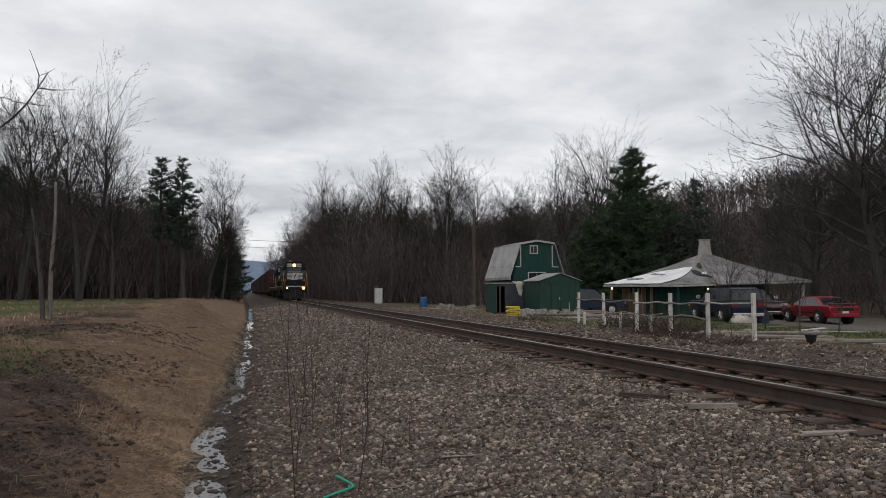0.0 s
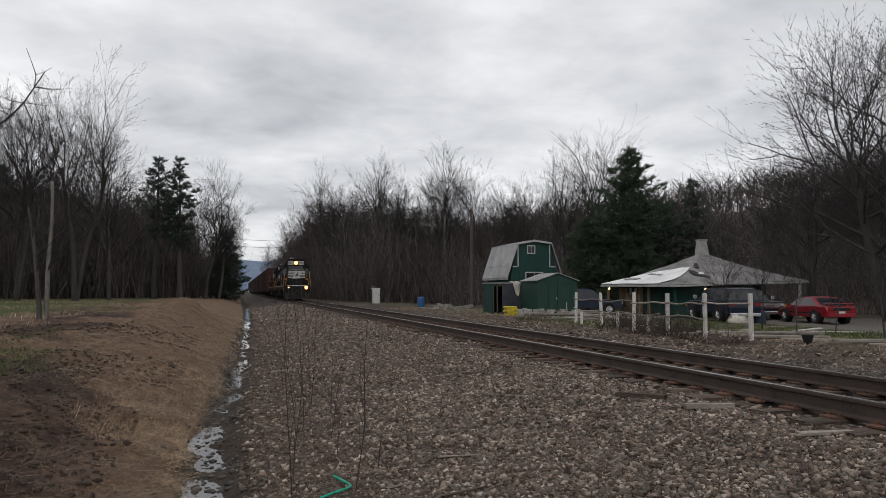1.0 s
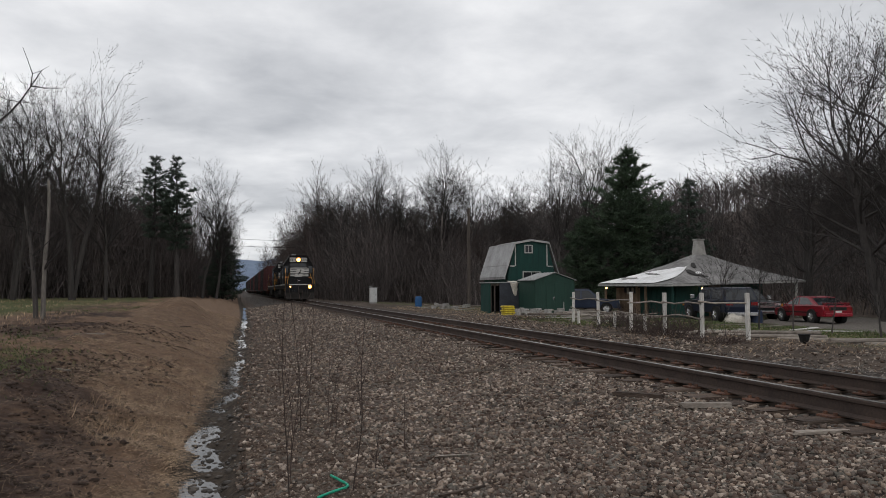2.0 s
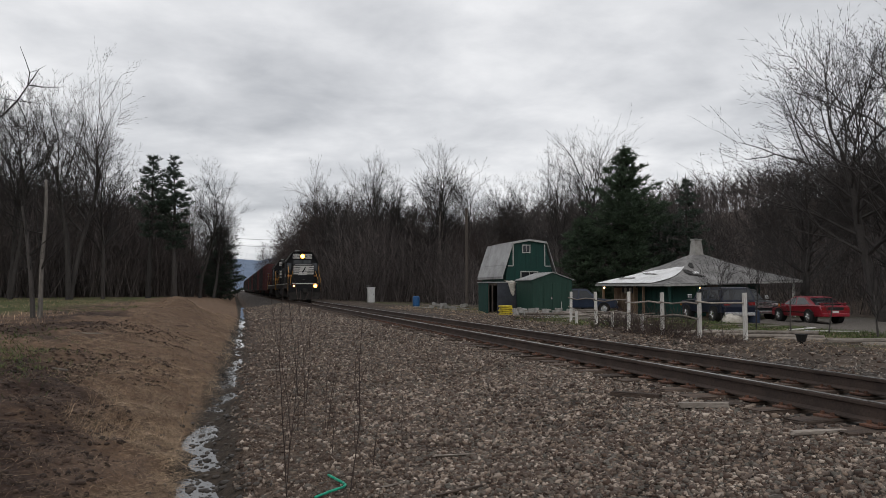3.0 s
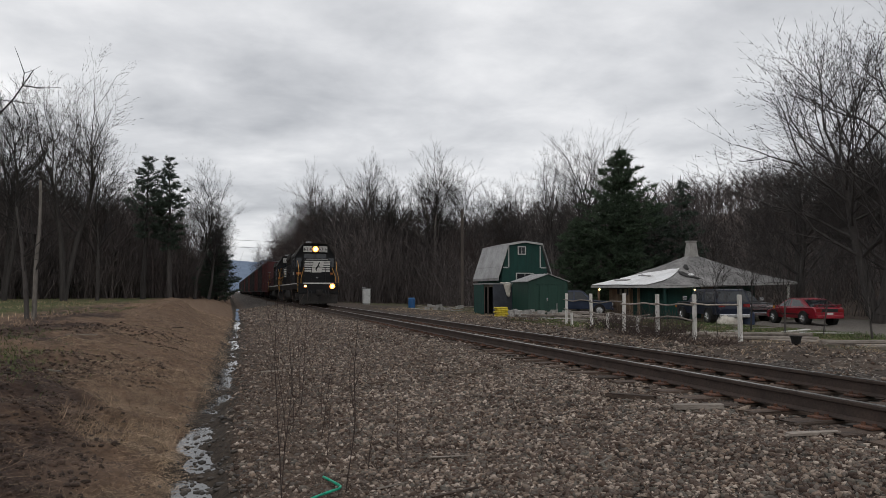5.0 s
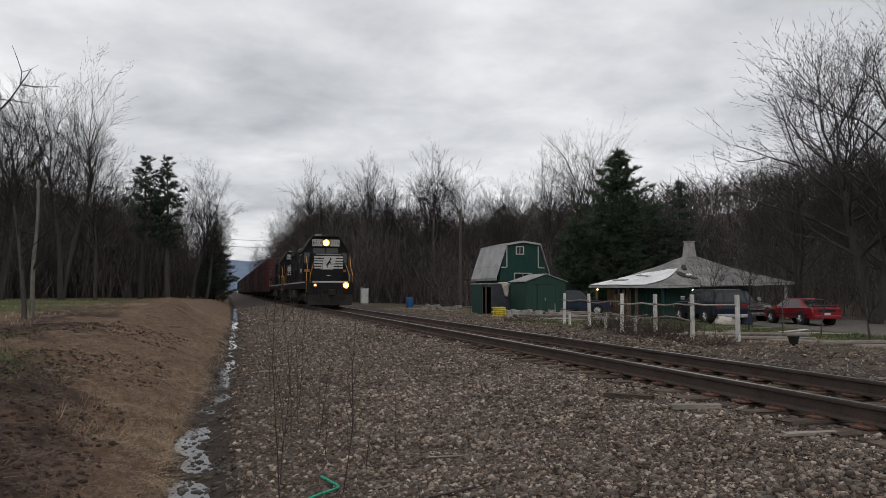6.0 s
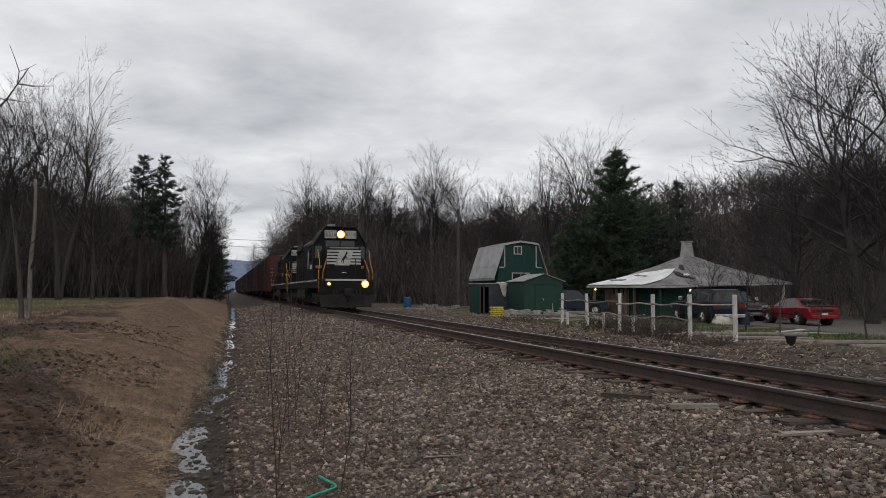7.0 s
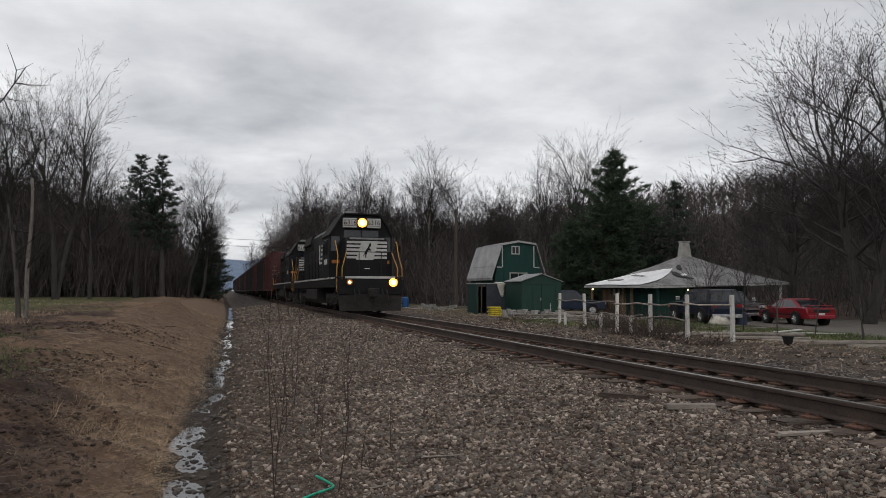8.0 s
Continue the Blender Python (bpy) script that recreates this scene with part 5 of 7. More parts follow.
def strips_mesh(name, segs, rng, taper=False):
    """Fine twigs: narrow tapered slips, turned at random."""
    s = np.array(segs, float)
    p0, p1, r0, r1 = s[:, 0:3], s[:, 3:6], s[:, 6:7], s[:, 7:8]
    side = np.cross(p1 - p0, rng.normal(0, 1, p0.shape))
    side /= np.linalg.norm(side, axis=1)[:, None] + 1e-9
    if taper:
        verts = np.stack([p0 - side * r0 * 1.15, p0 + side * r0 * 1.15, p1], 1).reshape(-1, 3)
        return verts, np.arange(len(verts)).reshape(-1, 3)
    verts = np.stack([p0 - side * r0, p0 + side * r0, p1 + side * r1, p1 - side * r1], 1).reshape(-1, 3)
    return verts, np.arange(len(verts)).reshape(-1, 4)


def grow(seed, height, first, radius, trunk_r=0.2, stems=1, thin=0.011, levels=6, up=0.02, mains=14, lean=0.0):
    """Bare deciduous tree whose limbs fan out to a rounded crown: trunk tubes, limb tubes and fine twigs."""
    rng = np.random.default_rng(seed)
    trunk, starts, ways, lens, rads = [], [], [], [], []
    mid = height * (0.45 * first + 0.50)
    mains = mains if stems == 1 else int(mains * 0.72)
    run = sum(0.80 ** k for k in range(levels)) * 0.93
    for s in range(stems):
        a = s * math.tau / stems + rng.uniform(0, 1.5)
        tilt = 0.5 * radius / height if stems > 1 else 0.03
        way = np.array([math.cos(a) * tilt + lean, math.sin(a) * tilt, 1.0])
        pts, ws = limb(rng, trunk, (0, 0, -0.3), way, height * 0.58, trunk_r, trunk_r * 0.42, 12, 0.035, 0.02)
        for k in range(mains):
            c = 1 - 1.25 * (k + 0.3) / mains
            th = k * 2.4 + s * 1.3 + rng.uniform(-0.4, 0.4)
            sn = math.sqrt(1 - c * c)
            goal = np.array([radius * sn * math.cos(th) + lean * height * 0.6, radius * sn * math.sin(th), mid + (height - mid) * c]) * rng.uniform(0.98, 1.09)
            f = min(1.0, max(first * 0.9, first + (0.58 - first) * (0.25 + 0.75 * c) + rng.uniform(-0.04, 0.04)) / 0.58)
            i = min(int(f * 12), 11)
            p = pts[i] + (pts[i + 1] - pts[i]) * (f * 12 - i)
            starts.append(p), ways.append(unit(goal - p)), lens.append(np.linalg.norm(goal - p) / run)
            rads.append(trunk_r * (0.40 - 0.12 * f))
    P, D, L, R = np.array(starts), np.array(ways), np.array(lens), np.array(rads)
    thick, slips = [], []
    for lev in range(levels):
        n = len(P)
        pts = [P]
        d = D / np.linalg.norm(D, axis=1)[:, None]
        tip = np.maximum(R * 0.64, thin * 0.65)
        for k in range(3):
            d = d + rng.normal(0, 0.09, (n, 3)) + np.array([0, 0, up])
            d /= np.linalg.norm(d, axis=1)[:, None]
            pts.append(pts[-1] + d * (L / 3)[:, None])
            r0, r1 = R + (tip - R) * k / 3, R + (tip - R) * (k + 1) / 3
            (thick if lev < 3 else slips).append(np.concatenate([pts[-2], pts[-1], r0[:, None], r1[:, None]], 1))
        if lev == levels - 1:
            break
        np_, nd, nl, nr = [], [], [], []
        for g, share, wide, ratio in ((3, 1.0, 0.20, 0.80), (3, 0.9, 0.50, 0.70), (2, 0.85, 0.65, 0.66), (1, 0.7 if lev < 3 else 0.4, 0.75, 0.64)):
            ok = rng.random(n) < share
            m = int(ok.sum())
            turn = rng.normal(0, 1, (m, 3))
            turn -= (turn * d[ok]).sum(1)[:, None] * d[ok]
            turn /= np.linalg.norm(turn, axis=1)[:, None] + 1e-9
            nd.append(d[ok] + turn * (wide * rng.uniform(0.6, 1.4, m))[:, None] + np.array([0, 0, up]))
            np_.append(pts[g][ok])
            nl.append(L[ok] * ratio * rng.uniform(0.75, 1.2, m))
            nr.append(np.maximum(tip[ok] * (0.95 if g == 3 else 0.72), thin * 1.3))
        P, D, L, R = np.concatenate(np_), np.concatenate(nd), np.concatenate(nl), np.concatenate(nr)
    return np.array(trunk), np.concatenate(thick), np.concatenate(slips)


def bare_tree(label, grown, bark="bark", twig="twig", name="bare_tree", group=""):
    trunk, crown, slips = grown
    t = thing(name, label, "tree", group=group)
    add_mesh("trunk", tubes_mesh("trunk", trunk, 8), M[bark], t)
    add_mesh("branchwork", tubes_mesh("branchwork", crown, 3), M[twig], t)
    v, f = strips_mesh("crown", slips, np.random.default_rng(len(slips)), True)
    add_mesh("crown", mesh_quick("crown", v, f), M[twig], t, "fine bare twigs")
    return t


def conifer(label, seed, height, radius, gap, arms, base, cone, rise, mat_name, name="pine_tree", size=0.42, ragged=0.3, blades=34):
    """Evergreen with whorls of arms that carry flat plumes; cone is the share of the height over which the crown widens."""
    rng = np.random.default_rng(seed)
    trunk, arms_segs = [], []
    pts, ways = limb(rng, trunk, (0, 0, -0.3), (0, 0, 1), height + 0.1, height * 0.016 + 0.05, 0.02, 10, 0.02, 0.05)
    centres, dirs, reach = [], [], []
    z = height * base
    while z < height * 0.985:
        f = z / height
        prof = radius * min(1.0, (1 - f) / cone) ** 0.8 * (0.65 + 0.35 * min(1, (f - base) / 0.15)) + 0.12
        turn = rng.uniform(0, math.tau)
        swell = rng.uniform(1 - ragged, 1.05)
        for a in range(arms):
            th = turn + a * math.tau / arms + rng.normal(0, 0.25)
            ln = prof * swell * rng.uniform(1 - ragged * 1.4, 1.12)
            i = min(int(f * 10), 9)
            p = pts[i] + (pts[i + 1] - pts[i]) * (f * 10 - i) + np.array([0, 0, rng.normal(0, gap * 0.3)])
            bp, bw = limb(rng, arms_segs, p, (math.cos(th), math.sin(th), rise + 0.7 * max(0, f - 0.6)), ln, 0.02 + 0.006 * ln, 0.008, 4, 0.06, 0.05)
            for t in range(max(2, int(ln * 5.5))):
                g = 0.22 + 0.78 * rng.random() ** 0.7
                i2 = min(int(g * 4), 3)
                c = bp[i2] + (bp[i2 + 1] - bp[i2]) * (g * 4 - i2)
                fan = 0.10 + 0.16 * ln * (1.1 - g)
                centres.append(c + rng.normal(0, 1, 3) * np.array([fan, fan, 0.07]))
                dirs.append(bw[i2])
        z += gap * rng.uniform(0.8, 1.2)
    C, D = np.repeat(np.array(centres), blades, 0), np.repeat(np.array(dirs), blades, 0)
    n = len(C)
    way = D * 0.7 + rng.normal(0, 0.62, (n, 3)) * np.array([1, 1, 0.6]) + np.array([0, 0, 0.25])
    way /= np.linalg.norm(way, axis=1)[:, None]
    side = np.cross(way, rng.normal(0, 1, (n, 3)))
    side /= np.linalg.norm(side, axis=1)[:, None] + 1e-9
    ln = rng.uniform(0.4, 1.1, n)[:, None] * size
    wd = ln * 0.07
    verts = np.stack([C - side * wd, C + side * wd, C + way * ln], 1).reshape(-1, 3)
    faces = np.arange(n * 3).reshape(-1, 3)
    t = thing(name, label, "tree")
    add_mesh("trunk", tubes_mesh("trunk", trunk, 8), M["bark"], t)
    add_mesh("branchwork", tubes_mesh("branchwork", arms_segs, 3), M["twig"], t)
    add_mesh("needles", mesh_quick("needles", verts, faces), M[mat_name], t, "dark green needle foliage")
    return t


def stand(ob, x, y, turn=0, scale=1.0, sink=0.0):
    ob.matrix_basis = pose(x, y, gz(x, y) - sink, 0, 0, turn) @ Matrix.Scale(scale, 4)
    return ob


def build_prominent_trees():
    # tall crowns over the western wood
    stand(bare_tree("tall bare poplar with pale upright limbs at the wood edge", grow(11, 19.0, 0.30, 4.6, 0.24, 2, 0.010)), -12.6, 64, 20)
    stand(bare_tree("tall bare tree with slender rising limbs at the wood edge", grow(12, 18.4, 0.28, 3.8, 0.20, 2, 0.010)), -16.8, 64, 80)
    stand(bare_tree("tall bare tree with slender rising limbs at the wood edge", grow(13, 14.8, 0.22, 3.4, 0.16, 1, 0.010)), -10.6, 67, 140)
    stand(bare_tree("bare tree with fine spreading twigs beside the pines", grow(14, 15.4, 0.30, 2.9, 0.2, 1, 0.010, lean=0.10)), -3.6, 86, 0)
    stand(bare_tree("bare tree with fine spreading twigs beside the pines", grow(15, 12.2, 0.25, 2.6, 0.18, 1, 0.010, lean=0.12)), -2.2, 88, 50)
    stand(conifer("tall white pine with layered open branches", 21, 15.0, 2.6, 0.62, 6, 0.42, 0.30, 0.30, "pine", size=0.46, ragged=0.42, blades=26), -8.3, 79)
    stand(conifer("tall white pine with layered open branches", 22, 14.9, 1.9, 0.50, 6, 0.36, 0.34, 0.26, "pine", size=0.46, ragged=0.3, blades=30), -5.75, 79)
    stand(conifer("dark hemlock at the corner of the wood", 23, 9.0, 2.9, 0.42, 7, 0.05, 0.75, 0.0, "pine", size=0.42), -1.5, 92)
    stand(conifer("dark pine behind the bare trees", 24, 15.0, 3.2, 0.6, 6, 0.3, 0.4, 0.2, "pine", size=0.5), -20.5, 62)
    # eastern wood, behind the barn
    stand(bare_tree("bare sycamore with pale branches behind the barn", grow(31, 20.6, 0.22, 3.7, 0.27, 2, 0.012), "bark_pale", "twig"), 25.6, 90, 10)
    stand(bare_tree("bare sycamore with pale branches behind the barn", grow(32, 18.4, 0.24, 3.0, 0.22, 1, 0.012), "bark_pale", "twig"), 29.0, 90, 60)
    stand(bare_tree("bare tree with rounded twiggy crown", grow(33, 20.4, 0.34, 3.1, 0.25, 1, 0.012)), 18.3, 97, 120)
    stand(bare_tree("bare tree with rounded twiggy crown", grow(34, 18.6, 0.34, 2.7, 0.24, 1, 0.012)), 21.8, 96, 30)
    stand(bare_tree("bare tree with rounded twiggy crown", grow(35, 19.0, 0.34, 3.8, 0.24, 1, 0.013)), 13.6, 109, 200)
    stand(bare_tree("bare tree with narrow twiggy crown", grow(36, 16.2, 0.30, 2.5, 0.2, 1, 0.011)), 31.5, 84, 70)
    stand(bare_tree("bare tree with narrow twiggy crown", grow(37, 15.6, 0.30, 2.4, 0.2, 1, 0.011)), 34.0, 84, 160)
    stand(bare_tree("large bare tree with broad rounded crown", grow(38, 20.2, 0.28, 5.3, 0.28, 2, 0.0105)), 37.4, 70, 15)
    stand(bare_tree("large bare tree with broad rounded crown", grow(39, 16.6, 0.30, 3.6, 0.24, 1, 0.0105)), 33.6, 71, 75)
    stand(conifer("large dense dark green cedar behind the house", 41, 14.6, 4.7, 0.32, 10, 0.05, 0.52, 0.22, "cedar", "cedar_tree", 0.46, 0.5, 22), 33.4, 57.5)
    stand(conifer("dense dark green cedar beside a larger one", 42, 8.6, 2.8, 0.34, 8, 0.06, 0.55, 0.2, "cedar", "cedar_tree", 0.46, 0.3, 22), 30.4, 59.5)
    stand(conifer("slender dark spruce behind the house", 43, 12.8, 3.2, 0.5, 7, 0.15, 0.75, 0.02, "pine", "spruce_tree", 0.42, 0.45, 22), 40.3, 58)
    stand(conifer("dark pine behind the house", 44, 10.2, 3.0, 0.5, 7, 0.2, 0.5, 0.1, "pine", size=0.46, ragged=0.4, blades=22), 38.6, 60)
    # broad tree over the drive
    stand(bare_tree("broad old bare tree with wide curving limbs over the drive", grow(51, 17.6, 0.16, 9.2, 0.32, 2, 0.0105, 6, 0.02, 22)), 34.2, 31.4, 35)
    stand(bare_tree("bare tree beside the drive with curving limbs", grow(52, 13.0, 0.16, 6.2, 0.26, 2, 0.009, 6, 0.02, 14)), 39.0, 33.5, 95)
    stand(bare_tree("bare tree beside the drive with curving limbs", grow(53, 11.5, 0.16, 5.6, 0.22, 2, 0.009, 6, 0.02, 14)), 36.5, 39.5, 220)


def build_woods():
    """Woods on both sides of the line, from a few grown trees set out many times."""
    kinds = [bare_tree("bare grey woodland tree among dense brush", grow(60 + k, 15 + 1.2 * k, 0.2, 3.6 + 0.4 * (k % 3), 0.17, 1, 0.016, 5, 0.03, 16), twig="twig_red" if k % 3 == 2 else "twig", group="woodland trees") for k in range(6)]
    rng = random.Random(8)
    spots = []

    def fill(n, region):
        made = 0
        while made < n:
            x, y, s = region()
            if all((x - a) ** 2 + (y - b) ** 2 > 2.2 for a, b, _ in spots):
                spots.append((x, y, s))
                made += 1
    fill(80, lambda: (lambda u, v: (-4.5 - u * 42 - v * 5, 97 - u * 40 + v * 30, rng.uniform(0.62, 0.9)))(rng.random(), rng.random()))
    fill(36, lambda: (rng.uniform(-16, -1.5), rng.uniform(94, 210), rng.uniform(0.5, 0.72)))
    fill(44, lambda: (rng.uniform(13.5, 30), rng.uniform(92, 140), rng.uniform(0.7, 0.98)))
    fill(80, lambda: (rng.uniform(12.5, 28), rng.uniform(118, 320), rng.uniform(0.85, 1.15)))
    fill(36, lambda: (rng.uniform(24, 50), rng.uniform(76, 110), rng.uniform(0.5, 0.72)))
    fill(80, lambda: (rng.uniform(42, 100), rng.uniform(30, 100), rng.uniform(0.5, 0.8)))
    for i, (x, y, s) in enumerate(spots):
        src = kinds[i % 6]
        m = pose(x, y, gz(x, y) - 0.1, 0, 0, rng.uniform(0, 360))
        if i < 6:
            src.matrix_basis = m @ Matrix.Scale(s, 4)
        else:
            ob = copy_thing(src, m)
            ob.scale = (s, s, s * rng.uniform(0.92, 1.08))


def build_brush():
    """Leafless undergrowth that fills the woods' edges."""
    rng = np.random.default_rng(5)
    segs = []

    def clump(x, y, h):
        z = gz(x, y) - 0.1
        for k in range(3):
            p = np.array([x + rng.normal(0, 0.5), y + rng.normal(0, 0.5), z])
            limb(rng, segs, p, (rng.normal(0, 0.2), rng.normal(0, 0.2), 1), h * rng.uniform(0.5, 1.1), rng.uniform(0.025, 0.045), 0.010, 3, 0.10, 0.02)
            for j in range(5):
                q = p + np.array([rng.normal(0, 0.3), rng.normal(0, 0.3), h * rng.uniform(0.15, 0.8)])
                limb(rng, segs, q, (rng.normal(0, 0.6), rng.normal(0, 0.6), 0.8), h * rng.uniform(0.15, 0.4), 0.026, 0.009, 2, 0.2, 0.02)
    for k in range(2300):
        u, v = rng.random(), rng.random()
        clump(-4.5 - u * 42 - v * 2, 90 - u * 38 + v * 26, rng.uniform(3, 13.5 if u < 0.25 else 15))
    for k in range(450):
        clump(rng.uniform(-14, -0.2), rng.uniform(92, 170), rng.uniform(3, 10))
    for k in range(900):
        clump(rng.uniform(12.2, 32), rng.uniform(84, 125), rng.uniform(3, 13))
    for k in range(800):
        clump(rng.uniform(11.5, 18), rng.uniform(115, 300), rng.uniform(4, 13))
    for k in range(800):
        clump(rng.uniform(21, 50), rng.uniform(64, 92), rng.uniform(2, 8))
    for k in range(1100):
        clump(rng.uniform(41, 76), rng.uniform(26, 80), rng.uniform(2, 9))
    v, f = strips_mesh("undergrowth", segs, rng)
    ob = add_mesh("undergrowth", mesh_quick("undergrowth", v, f), M["brush"])
    tagged(ob, "dense leafless brown undergrowth along the woods", "undergrowth", kind="stuff")


def build_far_woods():
    """The wooded hillside beyond, too many trees to count."""
    rng = np.random.default_rng(15)
    segs = []

    def tree(x, y, h):
        z = gz(x, y)
        p = np.array([x, y, z - 0.3])
        tp, tw = limb(rng, segs, p, (0, 0, 1), h * 0.9, 0.19, 0.06, 4, 0.05, 0.05)
        for k in range(11):
            f = rng.uniform(1.2, 4)
            i = min(int(f), 3)
            q = tp[i] + (tp[i + 1] - tp[i]) * (f - i)
            a = rng.uniform(0, math.tau)
            lp, lw = limb(rng, segs, q, (math.cos(a) * 0.8, math.sin(a) * 0.8, 0.9), h * rng.uniform(0.16, 0.3), 0.09, 0.05, 2, 0.1, 0.05)
            for j in range(4):
                limb(rng, segs, lp[1 + j % 2], (math.cos(a + rng.normal(0, 0.9)), math.sin(a + rng.normal(0, 0.9)), 0.9), h * 0.14 * rng.uniform(0.6, 1.3), 0.055, 0.02, 1, 0, 0)
    for k in range(1050):
        tree(70 + 170 * rng.random() ** 1.2, rng.uniform(20, 260), rng.uniform(9, 15))
    for k in range(420):
        u = rng.random()
        tree(-9 - u * 75, 112 - u * 34 + rng.uniform(0, 60), rng.uniform(11, 15))
    for k in range(800):
        tree(rng.uniform(16, 95), rng.uniform(120, 300), rng.uniform(12, 17))
    v, f = strips_mesh("far_woods", segs, rng)
    ob = add_mesh("far_woods", mesh_quick("far_woods", v, f), M["brush"])
    tagged(ob, "distant leafless hardwood forest on the hillside", "woods", kind="stuff")


def build_mountain():
    """A far ridge, coloured with the blue haze of distance, that closes the line of the track."""
    bm = bmesh.new()
    rng = random.Random(2)
    tops, feet = [], []
    for k in range(41):
        x = -1600 + k * 80
        h = 112 + 18 * math.sin(k * 0.55 + 0.6) + 9 * math.sin(k * 1.7) + rng.uniform(-4, 4)
        tops.append([bm.verts.new((x, 2350 + 200 * d, 1.0 + h * e)) for d, e in ((-1.5, 0.0), (-0.6, 0.6), (0, 1.0), (1.5, 0.0))])
    for a, b in zip(tops, tops[1:]):
        for i in range(3):
            bm.faces.new((a[i], a[i + 1], b[i + 1], b[i]))
    ob = part("backdrop", bm, M["hazed_ridge"], None, soft=True)
    tagged(ob, "distant wooded mountain ridge with blue-grey haze put into its colour", "mountain", kind="structure")


build_prominent_trees()
build_woods()
build_brush()
build_far_woods()
build_mountain()
# ---- trackside things ----
def build_fence():
    rng = random.Random(6)
    fence = thing("fence", "white-painted post fence with rough pole rails", "fence")
    spots = [(13.74, 28.0, 1.2), (13.2, 24.75, 1.2), (12.6, 21.4, 1.22), (12.45, 19.2, 1.2), (12.6, 17.6, 1.2), (13.0, 16.2, 1.2)]
    tops = []
    for x, y, h in spots:
        z = gz(x, y)
        bm = bmesh.new()
        box(bm, -0.045, 0.045, -0.045, 0.045, -0.2, h + (0.31 - z), 0.008)
        p = part("post", bm, M["post_white"], fence)
        p.matrix_basis = pose(x, y, z, rng.uniform(-1, 1), rng.uniform(-1.2, 1.2), rng.uniform(-8, 8))
        tops.append((x, y))
    for hgt, skip in ((0.95, ()), (0.55, (4,))):
        for k, (a, b) in enumerate(zip(tops, tops[1:])):
            if k in skip:
                continue
            bm = bmesh.new()
            m = [(a[0] + (b[0] - a[0]) * t, a[1] + (b[1] - a[1]) * t, 0.28 + hgt + rng.uniform(-0.07, 0.05)) for t in (-0.02, 0.35, 0.7, 1.02)]
            m = [(x - 0.08, y, z) for x, y, z in m]
            tube(bm, m, rng.uniform(0.018, 0.026), 7)
            part("rail", bm, M["wood_grey"], fence)
    for x, y, h in ((12.9, 23.0, 0.55), (12.5, 20.4, 0.6), (13.1, 26.2, 0.5)):
        bm = bmesh.new()
        box(bm, -0.04, 0.04, -0.04, 0.04, -0.2, h, 0.008)
        q = part("stub_post", bm, M["post_white"], fence)
        q.matrix_basis = pose(x, y, gz(x, y), 2, -2, 10)


def build_pole():
    x, y = 18.55, 57.0
    pole = thing("utility_pole", "weathered brown wooden utility pole", "pole")
    bm = bmesh.new()
    cyl(bm, (x, y, gz(x, y) - 0.3), (x, y, 8.4), 0.15, 0.11, 12)
    part("shaft", bm, M["pole_wood"], pole)
    boxpart("insulator_pin", (x - 0.05, x + 0.05, y - 0.05, y + 0.05, 8.4, 8.55), M["steel"], pole)
    # a taller pole with crossarm in the left wood, and the line across the track
    x2, y2 = -12.2, 44.0
    wire = thing("overhead_wire", "thin sagging overhead wires across the track", "wire")
    for za, zb in ((13.0, 12.6), (11.6, 11.2)):
        bm = bmesh.new()
        pts = []
        for k in range(25):
            t = k / 24
            pts.append((-14 + 44 * t, 150.0, za + (zb - za) * t - 3.2 * (1 - (2 * t - 1) ** 2) * 0.35))
        tube(bm, pts, 0.03, 4)
        part("wire", bm, M["dark"], wire)


def build_signal_box():
    x, y = 13.75, 74.4
    z = gz(x, y)
    cab = thing("signal_cabinet", "pale grey metal signal cabinet beside the track", "cabinet")
    boxpart("case", (x - 0.37, x + 0.37, y - 0.3, y + 0.3, z + 0.1, z + 1.55), M["box_metal"], cab, "", 0.02)
    boxpart("foot", (x - 0.34, x + 0.34, y - 0.26, y + 0.26, z - 0.1, z + 0.1), M["concrete"], cab)
    boxpart("lid", (x - 0.42, x + 0.42, y - 0.34, y + 0.34, z + 1.55, z + 1.62), M["box_metal"], cab, "", 0.01)
    boxpart("door", (x - 0.3, x + 0.3, y - 0.325, y - 0.3, z + 0.18, z + 1.48), M["box_metal"], cab, "", 0.008)
    boxpart("latch", (x + 0.2, x + 0.25, y - 0.35, y - 0.322, z + 0.8, z + 0.95), M["steel"], cab)
    bm = bmesh.new()
    tube(bm, [(x - 0.5, y - 0.2, z + 1.75), (x - 0.1, y - 0.2, z + 1.75)], 0.035)
    cyl(bm, (x - 0.3, y - 0.2, z + 1.6), (x - 0.3, y - 0.2, z + 1.78), 0.03)
    part("mast_arm", bm, M["steel"], cab)


def log(bm, a, b, r, rng):
    m = [(a[i] + b[i]) / 2 + (rng.uniform(-0.03, 0.03) if i < 2 else 0) for i in range(3)]
    cyl(bm, a, m, r, r * 0.96, 8)
    cyl(bm, m, b, r * 0.96, r * 0.9, 8)


